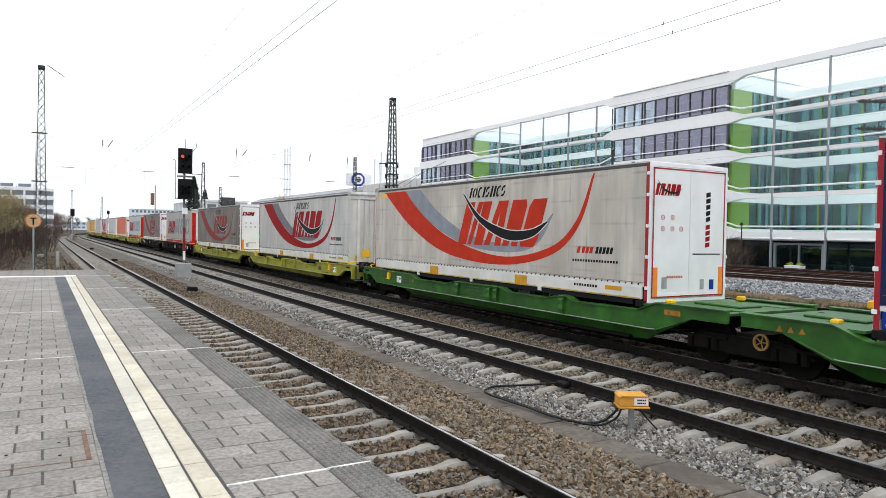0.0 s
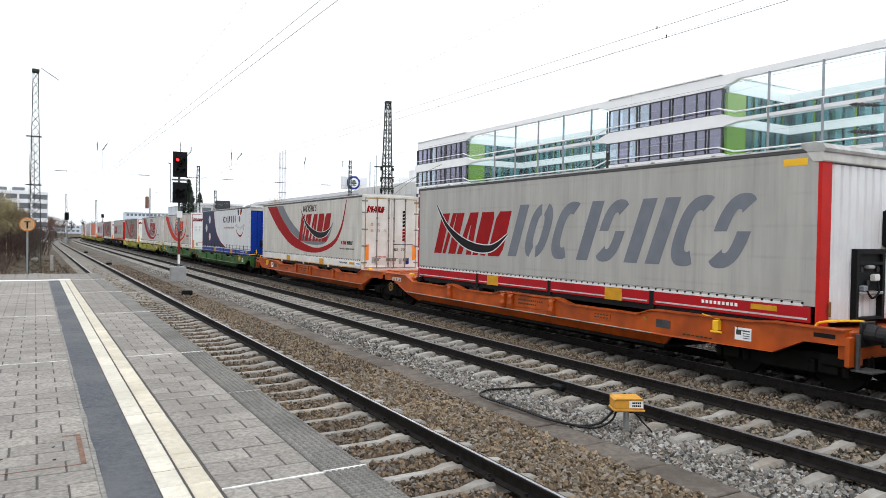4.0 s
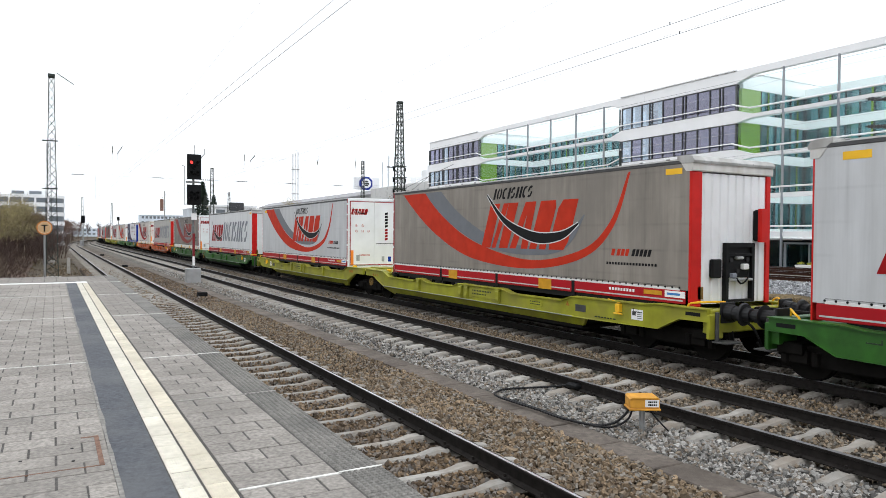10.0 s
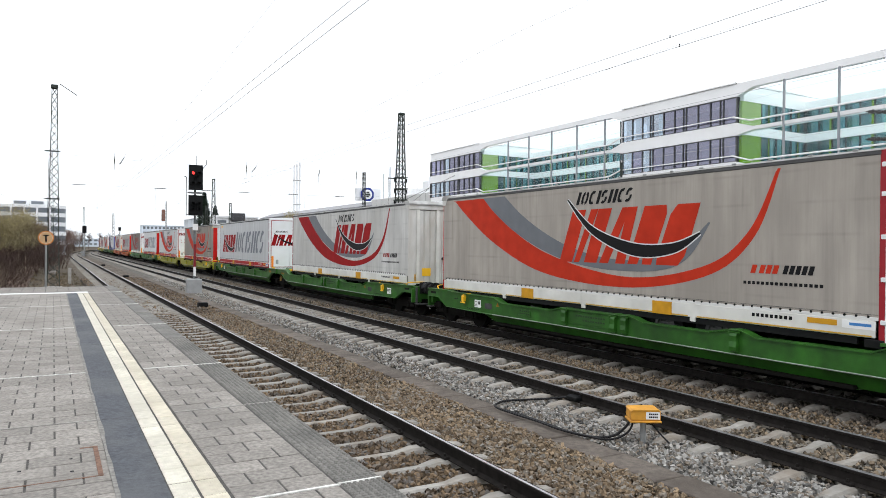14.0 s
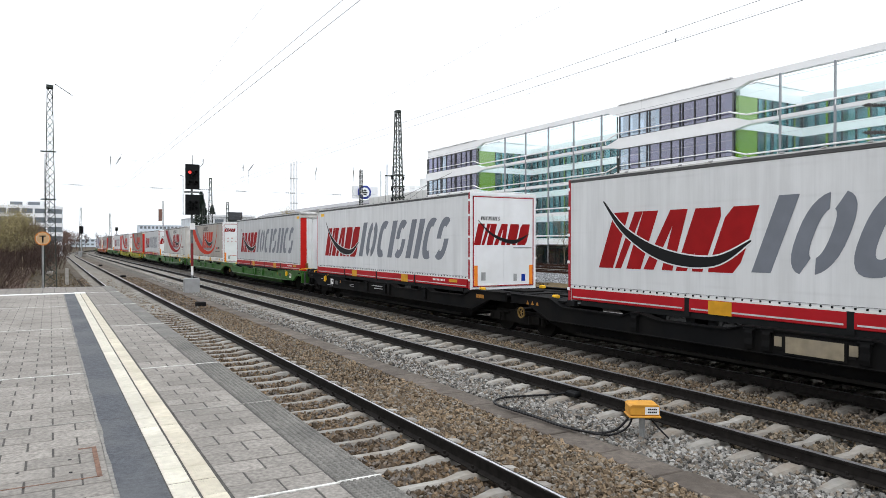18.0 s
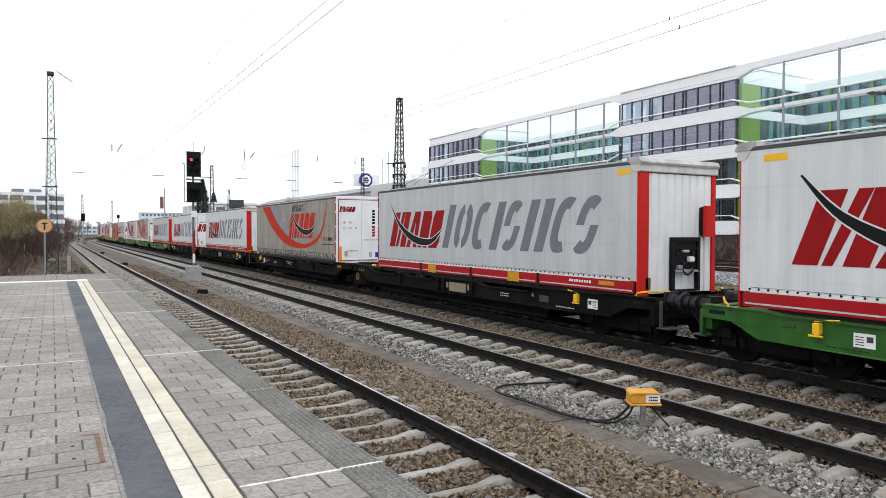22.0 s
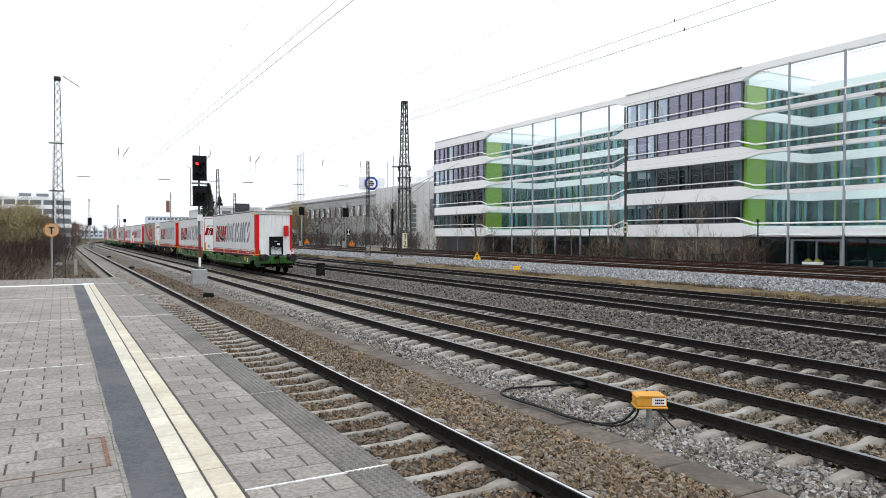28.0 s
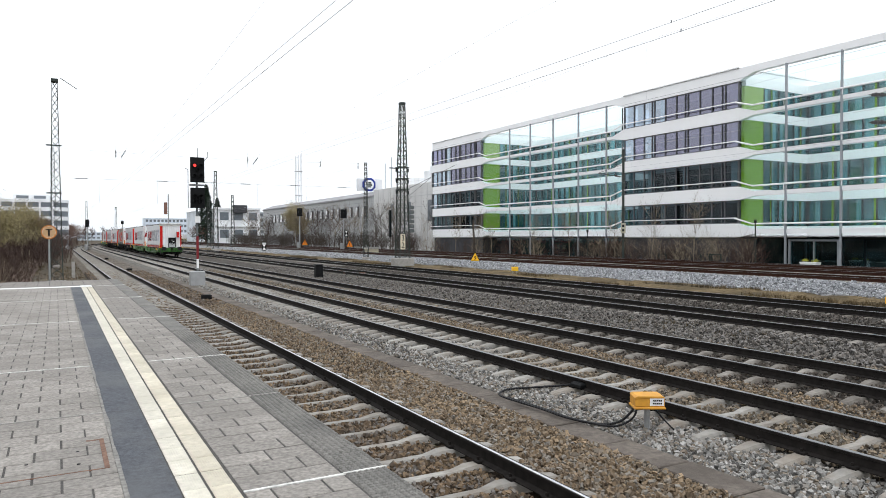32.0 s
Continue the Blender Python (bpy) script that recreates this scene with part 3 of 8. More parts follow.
def lay(name, tiles, w, d, material, parent, single, ribs=0):
    """tiles: (x, y) centres; those before the camera and nearer than 'single' along y are pieces of their own."""
    me = tile_mesh(name, w, d, .04, material, ribs=ribs)
    bv, bf = [tuple(v.co) for v in me.vertices], [tuple(p.vertices) for p in me.polygons]
    rv, rf = [], []
    rnd = random.Random(len(tiles))
    for x, y in tiles:
        z = PZ + rnd.uniform(-.0015, .0015)
        if 2.2 < y < single and x > -1.7:
            ob = new(name, me)
            ob.parent = parent
            ob.matrix_basis = pose(x, y, z, rnd.uniform(-.06, .06), rnd.uniform(-.06, .06), rnd.uniform(-.2, .2))
        else:
            o = len(rv)
            rv += [(x + a, y + b, z + c) for a, b, c in bv]
            rf += [tuple(q + o for q in f) for f in bf]
    if rv:
        tagged(mesh_object(name + "s_further_on", rv, rf, material, parent), kind="stuff")


left = []
rows_y = []
for block in range(-5, 10):  # paving bays of 2.43 m between the pale joints
    y0 = 4.07 + 2.43 * block + .015
    rows_y += [y0 + .24 * (k + .5) for k in range(10)]
for k, y in enumerate(rows_y):
    if y > 23.3 or y < -8.5:
        continue
    for j in range(-1, 21):
        left.append((.33 - .158 - .32 * j - (.16 if k % 2 else 0), y))
left = [t for t in left if t[0] < .18]
lay("paver", left, .306, .2295, M["paver"], platform, 12.5)
half = [(.33 - .08, y) for k, y in enumerate(rows_y) if -8.5 < y < 23.3 and k % 2]
lay("half_paver", half, .148, .2295, M["paver"], platform, 12.5)
r_full = [(.93 + .155 + .31 * j, y) for k, y in enumerate(rows_y) if -8.5 < y < 26.7 and k % 2 == 0 for j in range(2)]
r_mid = [(.93 + .31, y) for k, y in enumerate(rows_y) if -8.5 < y < 26.7 and k % 2]
r_half = [(x, y) for k, y in enumerate(rows_y) if -8.5 < y < 26.7 and k % 2 for x in (.93 + .0775, .93 + .62 - .0775)]
lay("paver", r_full + r_mid, .297, .2295, M["paver"], platform, 14)
lay("half_paver", r_half, .142, .2295, M["paver"], platform, 14)
end_tiles = [(-.05 - .32 * j, 23.9 + .24 * k + .12) for k in range(12) for j in range(-3, 21)]
lay("paver", end_tiles, .306, .2295, M["paver"], platform, 0)
for gx, gm in ((.62 + .072, "tactile_pale"), (.77 + .076, "tactile")):
    lay("guidance_tile", [(gx, 2.3 + .301 * k) for k in range(-36, 70)], .139, .29, M[gm], platform, 12, 9)
Shape().box(.335, .612, -8.8, 23.35, PZ - .05, PZ - .002).make("asphalt_strip", M["asphalt"], platform, "dark grey asphalt repair strip")
cracks = Shape()
for b in range(-3, 9):
    cy = 4.07 + 2.43 * b
    cracks.pipe([(.335 + .0346 * k, cy + .03 * noise.noise((k * .4, b * 3.7, 0)), PZ - .0035) for k in range(9)], .003, 4)
tagged(cracks.make("asphalt_crack", M["joint"], platform), kind="stuff")
sand = Shape()
rs = random.Random(8)
verge_pts = []
for k in range(581):
    y = -5.8 + .05 * k
    w = .004 + .014 * max(0, .5 + noise.noise((0, y * 1.7, 3))) + rs.uniform(0, .004)
    verge_pts += [(.33 - w * .5, y, PZ + .0024), (.336 + w, y, PZ + .0012)]
sand.add(verge_pts, [(2 * k, 2 * k + 1, 2 * k + 3, 2 * k + 2) for k in range(580)])
tagged(sand.make("sand_edge", M["sand"], platform), kind="stuff")
bays, faint = Shape(), Shape()
for b in range(-5, 9):
    y = 4.07 + 2.43 * b
    wide = .012 if b % 2 == 0 else .006
    for x0, x1 in ((-6.6, .325), (.935, 1.55)):
        (bays if b % 2 == 0 else faint).box(x0, x1, y - wide, y + wide, PZ - .03, PZ + .0035)
    (bays if b % 2 == 0 else faint).box(1.55, 1.84, y - wide * .8, y + wide * .8, PZ - .03, PZ + .0085)
bays.make("pale_joint", M["pale_joint"], platform)
faint.make("grey_joint", M["concrete"], platform)
Shape().box(-6, .62, 23.3, 23.75, PZ - .03, PZ + .002).box(.62, .92, 23.3, 23.9, PZ - .03, PZ + .003).make("white_end_line", M["white_line"], platform, "white painted line across the platform end")
edge_me = tile_mesh("edge_block", .288, .8, .14, M["edge"], .008)
for k in range(-13, 32):
    ob = new("edge_block", edge_me)
    ob.parent = platform
    ob.matrix_basis = pose(1.553 + .146, 1.66 + .806 * k, PZ)
studs = Shape()
for k in range(230):
    for j in range(7):
        x, y = 1.575 + .04 * j, 2.5 + .04 * k
        studs.add([(x - .013, y - .013, PZ), (x + .013, y - .013, PZ), (x + .013, y + .013, PZ), (x - .013, y + .013, PZ),
                   (x - .008, y - .008, PZ + .0075), (x + .008, y - .008, PZ + .0075), (x + .008, y + .008, PZ + .0075), (x - .008, y + .008, PZ + .0075)],
                  [(4, 5, 6, 7), (0, 1, 5, 4), (1, 2, 6, 5), (2, 3, 7, 6), (3, 0, 4, 7)])
tagged(studs.make("edge_studs", M["edge"], platform), kind="stuff")
hatch = thing("manhole_cover", "paved manhole cover with a rusty steel frame in the platform", "manhole cover")
Shape().box(.255, .285, 4.92, 5.66, PZ - .03, PZ + .004).box(-.5, .255, 4.92, 4.935, PZ - .03, PZ + .003).box(.17, .255, 5.63, 5.66, PZ - .03, PZ + .003).make("frame", M["rust_frame"], hatch)
Shape().disc((.11, 5.4, PZ), "z", .012, .006, 8).disc((.11, 5.1, PZ), "z", .012, .006, 8).disc((-.19, 5.25, PZ), "z", .012, .006, 8).make("lifting_hole", M["black"], hatch)

# cable duct between the first two tracks: concrete cover slabs
duct = tagged(Shape().box(6.0, 6.5, -8, 160, -.5, -.26).make("cable_duct", M["duct"]), "brown-grey concrete cable duct with cover slabs", "cable duct", kind="structure")
slab = tile_mesh("cover_slab", .5, .97, .06, M["duct"], .012)
for k in range(60):
    ob = new("cover_slab", slab)
    ob.parent = duct
    ob.matrix_basis = pose(6.25 + random.uniform(-.008, .008), 1.2 + k, -.225 + random.uniform(-.006, .006), 0, random.uniform(-.8, .8), random.uniform(-.4, .4))

# ---------------------------------------------------------------- the train
TZ0, TZ1, TW, TL = 1.38, 3.95, 1.22, 13.6
M.update({
    "curt_white": mat("curtain_white", (0.635, 0.641, 0.646), 0.5, var=0.06, scale=2, bump=0.25, bscale=3, second=(0.584, 0.584, 0.578), sscale=0.7, smix=0.5, stretch=(1, 1, .45), spec=.3, ripple=2, streak=0.09, line_grid=0.04),
    "curt_grey": mat("curtain_grey", (0.512, 0.519, 0.525), 0.5, var=0.07, scale=2, bump=0.3, bscale=3, second=(0.438, 0.438, 0.431), sscale=0.8, smix=0.5, stretch=(1, 1, .45), spec=.3, ripple=2, streak=0.09, line_grid=0.05),
    "curt_beige": mat("curtain_beige", (0.54, 0.503, 0.45), 0.6, var=0.14, scale=2, bump=0.35, bscale=3, second=(0.345, 0.312, 0.27), sscale=0.9, smix=0.7, stretch=(1, 1, .45), spec=.3, ripple=2, streak=0.14, line_grid=0.16),
    "curt_dun": mat("curtain_dun", (0.253, 0.226, 0.193), 0.6, var=0.15, scale=2, bump=0.35, bscale=3, second=(0.186, 0.166, 0.144), sscale=0.8, smix=0.7, stretch=(1, 1, .5), spec=.3, ripple=2, streak=0.16, line_grid=0.1),
    "curt_brown": mat("curtain_brown", (0.162, 0.142, 0.124), 0.65, var=0.22, scale=2.5, bump=0.35, bscale=3, second=(0.27, 0.24, 0.209), sscale=0.8, smix=0.7, stretch=(1, .9, .5), spec=.3, ripple=2, streak=0.18, line_grid=0.14),
    "curt_cream": mat("curtain_cream", (0.54, 0.514, 0.465), 0.55, var=0.13, scale=2, bump=0.3, bscale=3, second=(0.446, 0.415, 0.368), sscale=0.8, smix=0.6, stretch=(1, 1, .45), spec=.3, ripple=2, streak=0.12, line_grid=0.08),
    "curt_old": mat("curtain_old_beige", (0.322, 0.291, 0.246), 0.6, var=0.18, scale=2, bump=0.35, bscale=3, second=(0.234, 0.206, 0.171), sscale=0.9, smix=0.8, stretch=(1, 1, .45), spec=.3, ripple=2, streak=0.17, line_grid=0.2),
    "curt_soiled": mat("curtain_soiled_white", (0.525, 0.518, 0.497), 0.55, var=0.13, scale=2, bump=0.3, bscale=3, second=(0.378, 0.364, 0.336), sscale=0.8, smix=0.6, stretch=(1, 1, .45), spec=.3, ripple=2, streak=0.15, line_grid=0.12),
    "curt_drab": mat("curtain_drab", (0.4, 0.388, 0.36), 0.5, var=0.08, scale=2, bump=0.3, bscale=3, second=(0.335, 0.322, 0.297), sscale=0.8, smix=0.5, stretch=(1, 1, .45), spec=.3, ripple=2, streak=0.12, line_grid=0.07),
    "curt_taupe": mat("curtain_taupe", (0.37, 0.335, 0.295), 0.6, var=0.1, scale=2, bump=0.35, bscale=3, second=(0.27, 0.243, 0.213), sscale=0.8, smix=0.7, stretch=(1, 1, .45), spec=.3, ripple=2, streak=.14, line_grid=.1),
    "curt_orange": mat("curtain_orange", (0.6, 0.16, 0.08), 0.55, var=0.1, scale=2),
    "curt_yellow": mat("curtain_yellow", (0.7, 0.42, 0.1), 0.55, var=0.1, scale=2),
    "navy": mat("navy", (0.014, 0.018, 0.065), 0.5, spec=.15, var=0.1, scale=2),
    "blue": mat("blue_paint", (0.004, 0.032, 0.27), 0.45, spec=.15, var=0.1, scale=2),
    "logo_red": mat("logo_red", (0.28, 0.0075, 0.009), 0.65, spec=.12, var=0.12, scale=3),
    "logo_orange": mat("logo_orange_red", (0.47, 0.032, 0.012), 0.65, spec=.12, var=0.12, scale=3),
    "logo_pale": mat("logo_faded_red", (0.24, 0.045, 0.038), 0.65, spec=.12, var=0.15, scale=3),
    "logo_grey": mat("logo_grey", (0.155, 0.168, 0.195), 0.5, var=0.08, scale=3),
    "logo_steel": mat("logo_steel_grey", (0.14, 0.15, 0.165), 0.5, var=0.08, scale=3),
    "logo_blue": mat("logo_pale_blue", (0.23, 0.255, 0.29), 0.55, var=0.12, scale=3),
    "logo_black": mat("logo_black", (0.008, 0.008, 0.009), 0.6, spec=.15, var=0.1, scale=3),
    "door_white": mat("trailer_door_white", (0.78, 0.79, 0.8), 0.4, var=0.04, scale=2, second=(0.66, 0.66, 0.65), sscale=1.3, smix=0.5),
    "wall_dirty": mat("front_wall_grimy", (0.6, 0.59, 0.56), 0.5, var=0.12, scale=3, second=(0.42, 0.38, 0.33), sscale=1.8, smix=.6, stretch=(1.5, 1.5, .4)),
    "door_cream": mat("trailer_door_cream", (0.68, 0.675, 0.64), 0.5, var=0.1, scale=2, second=(0.5, 0.46, 0.38), sscale=1.5),
    "roof_cap": mat("trailer_roof_cap", (0.45, 0.45, 0.44), 0.6, var=0.2, scale=3, second=(0.24, 0.225, 0.2), sscale=2.2, smix=.8, stretch=(1, 1, .5)),
    "roof": mat("trailer_roof", (0.6, 0.6, 0.59), 0.6, var=0.1, scale=2, second=(0.42, 0.4, 0.37), sscale=1),
    "gasket": mat("curtain_gasket", (0.07, 0.07, 0.07), 0.6, var=0.15, scale=4),
    "edging_ochre": mat("door_edging_ochre", (0.36, 0.25, 0.07), 0.6, var=0.3, scale=6),
    "bar_grimy": mat("lock_bar_grimy", (0.2, 0.185, 0.165), 0.55, 0.2, var=0.4, scale=7),
    "sticker_red": mat("sticker_faded_red", (0.5, 0.14, 0.12), 0.6, var=0.2, scale=9),
    "edging_red": mat("door_edging_red", (0.3, 0.012, 0.02), 0.45, var=0.12, scale=4),
    "skirt_red": mat("skirt_red", (0.37, 0.008, 0.014), 0.5, spec=.15, var=0.12, scale=2, second=(0.33, 0.014, 0.017), sscale=1.2),
    "skirt_white": mat("skirt_white", (0.68, 0.67, 0.63), 0.5, var=0.1, scale=2, second=(0.48, 0.46, 0.42), sscale=1.2),
    "tape_yellow": mat("reflective_tape_yellow", (0.5, 0.3, 0.03), .5, var=.2, scale=6),
    "rust_yellow": mat("dull_yellow", (0.2, 0.12, 0.03), .6, var=.3, scale=8),
    "w_green": mat("wagon_green", (0.026, 0.112, 0.012), 0.42, var=0.35, scale=3, bump=.1, second=(0.013, 0.047, 0.008), sscale=1.3, smix=0.6, spec=.35),
    "w_lime": mat("wagon_lime", (0.29, 0.29, 0.024), 0.5, var=0.25, scale=2, bump=.1, spec=.2, second=(0.2, 0.18, 0.05), sscale=1.3, smix=0.6),
    "w_orange": mat("wagon_orange", (0.42, 0.072, 0.006), 0.45, spec=.35, var=0.25, scale=3, bump=.1, second=(0.2, 0.034, 0.006), sscale=1.3, smix=0.6),
    "w_black": mat("wagon_black", (0.0062, 0.0064, 0.0069), 0.75, var=0.2, scale=2, bump=.1, spec=.06, second=(0.0145, 0.013, 0.0115), sscale=1.3, smix=0.6),
    # Grime blackened further, so the colour carries the shade below the wagons.
    "bogie": mat("bogie_grime_shade", (0.0072, 0.0064, 0.0056), 0.8, var=0.3, scale=6, spec=.1),
    "post_steel": mat("worn_grey_steel", (0.06, 0.06, 0.06), 0.55, 0.2, var=0.3, scale=6),
    "sign_bar_blue": mat("print_light_blue", (0.05, 0.2, 0.5), 0.5, var=0.1, scale=3),
    "pipe_pale": mat("pale_worn_pipe", (0.3, 0.34, 0.3), 0.5, 0.3, var=0.2, scale=3),
    "stencil": mat("stencil_dark", (0.02, 0.03, 0.02), 0.6, var=0.3, scale=12),
    "hem_dirty": mat("curtain_foot_grimy", (0.36, 0.34, 0.3), 0.65, var=0.4, scale=5, second=(0.06, 0.052, 0.043), sscale=3.4, smix=.8, stretch=(1, 1.5, 1)),
    "tape_grey": mat("reflective_tape_grey", (0.46, 0.46, 0.46), .5, var=.15, scale=6),
    "hem": mat("curtain_hem_white", (0.72, 0.72, 0.7), 0.5, var=0.12, scale=3, second=(0.5, 0.49, 0.46), sscale=1.5),
    "amber": mat("amber_plate", (0.55, 0.27, 0.01), 0.5, var=0.15, scale=5),
    "stencil_orange": mat("faded_orange_stencil", (0.3, 0.13, 0.015), 0.6, var=0.4, scale=14),
    "plate_beige": mat("plate_weathered_beige", (0.25, 0.21, 0.145), 0.7, var=0.2, scale=5, second=(0.2, 0.17, 0.13), sscale=3),
    "rim_grey": mat("wheel_rim_grey", (0.11, 0.11, 0.11), 0.5, 0.3, var=0.3, scale=6, second=(0.08, 0.075, 0.07), sscale=5, smix=.7),
    "pipe_steel": mat("buffer_black", (0.012, 0.012, 0.013), 0.5, 0.0, var=0.3, scale=5),
})


def text_mesh(body, size, material, parent, m, name="figure"):
    cu = bpy.data.curves.new(name, "FONT")
    cu.body, cu.size, cu.align_x, cu.align_y, cu.extrude = body, size, "CENTER", "CENTER", .002
    tmp = bpy.data.objects.new("tmp", cu)
    me = bpy.data.meshes.new_from_object(tmp)
    bpy.data.objects.remove(tmp)
    me.materials.append(material)
    ob = new(name, me)
    ob.parent = parent
    ob.matrix_basis = m
    return ob


def catmull(pts, n=8):
    p = [pts[0]] + list(pts) + [pts[-1]]
    out = []
    for i in range(1, len(p) - 2):
        for k in range(n):
            t = k / n
            out.append(tuple(.5 * (2 * b + (c - a) * t + (2 * a - 5 * b + 4 * c - d) * t * t + (3 * b - a - 3 * c + d) * t ** 3)
                             for a, b, c, d in zip(p[i - 1], p[i], p[i + 1], p[i + 2])))
    return out + [tuple(pts[-1])]


class Flat:
    """Flat figures in (u, v), placed on a side by a mapping."""

    def __init__(self, place):
        self.s, self.place = Shape(), place

    def poly(self, pts, lift):
        n = len(pts)
        self.s.add([self.place(u, v, lift) for u, v in pts], [tuple(range(n))])
        return self

    def band(self, pts, lift, n=8, grow=0.0):
        """A tapering band along (u, v, half width)."""
        q = catmull(pts, n)
        up, dn = [], []
        for i, (u, v, w) in enumerate(q):
            a, b = q[max(0, i - 1)], q[min(len(q) - 1, i + 1)]
            d = math.hypot(b[0] - a[0], b[1] - a[1]) or 1
            nx, ny = -(b[1] - a[1]) / d, (b[0] - a[0]) / d
            w += grow
            up.append((u + nx * w, min(v + ny * w, TZ1 - .1)))
            dn.append((u - nx * w, min(v - ny * w, TZ1 - .1)))
        for i in range(len(q) - 1):
            self.poly([dn[i], dn[i + 1], up[i + 1], up[i]], lift)
        return self

    def slanted(self, u0, u1, v0, v1, shear, figure, lift):
        """One plain slanted figure of a logo inside its slot: a bar, arcs, a wedge, a peak, a block or a pill."""
        w, h = u1 - u0, v1 - v0

        def P(a, b):
            return (u0 + a * w + shear * b * h, v0 + b * h)

        def oval(a, b, k):
            t = 6.2832 * k / 28
            c, d = math.cos(t), math.sin(t)
            return P(.5 + a * math.copysign(abs(c) ** .8, c), .5 + b * math.copysign(abs(d) ** .8, d))
        if figure == "bar":
            self.poly([P(0, 0), P(1, 0), P(1, 1), P(0, 1)], lift)
        elif figure in ("arcs", "hook", "cross_arcs"):
            thick = min(.36, .16 * h / w + .1)
            gaps = {"arcs": ((6, 8), (20, 22)), "hook": ((-5, 5),), "cross_arcs": ((0, 4), (14, 18))}[figure]
            for k in range(28):
                if not any(a <= q < b for a, b in gaps for q in (k, k - 28)):
                    self.poly([oval(.5, .51, k), oval(.5, .51, k + 1), oval(.5 - thick, .51 - .21, k + 1), oval(.5 - thick, .51 - .21, k)], lift)
        elif figure == "wedge":
            self.poly([P(0, 0), P(.36, 0), P(.6, 1), P(.3, 1)], lift)
            self.poly([P(.64, 0), P(1, 0), P(.86, 1), P(.5, 1)], lift + .0004)
        elif figure == "peak":
            self.poly([P(0, 0), P(.55, 0), P(1, 1), P(.3, 1)], lift)
        elif figure == "block":
            self.poly([P(0, 0), P(.42, 0), P(.5, .3), P(.62, 0), P(1, 0), P(1, .86), P(.88, 1), P(0, 1)], lift)
        elif figure == "pill":
            self.poly([P(.05, 0), P(.86, 0), P(1, .16), P(1, .5), P(.95, 1), P(.16, 1), P(0, .84), P(0, .12)], lift)
        return self

    def make(self, name, material, parent, label=""):
        return self.s.make(name, material, parent, label)


RED_SLOTS = (("bar", 0, .13), ("peak", .14, .24), ("bar", .235, .355), ("wedge", .37, .59), ("block", .605, .79), ("pill", .81, 1))
GREY_SLOTS = (("bar", 0, .058), ("arcs", .085, .215), ("hook", .235, .365), ("bar", .385, .443), ("cross_arcs", .455, .57), ("bar", .6, .658), ("bar", .685, .743), ("hook", .76, .885), ("cross_arcs", .885, 1))


def side_place(sign):
    if sign < 0:
        return lambda u, v, lift: (-TW - lift, TL - u, v)
    return lambda u, v, lift: (TW + lift, u, v)


def words(fl, slots, u0, u1, v0, v1, lift, shear=.4):
    for fig, a, b in slots:
        fl.slanted(u0 + (u1 - u0) * a, u0 + (u1 - u0) * b - .02 * (v1 - v0), v0, v1, shear, fig, lift)


def figures(tr, place, slots, u0, u1, v0, v1, lift, material, label, shear=.4):
    for slot in slots:
        f = Flat(place)
        words(f, (slot,), u0, u1, v0, v1, lift, shear)
        f.make("logo_shape", material, tr, label)


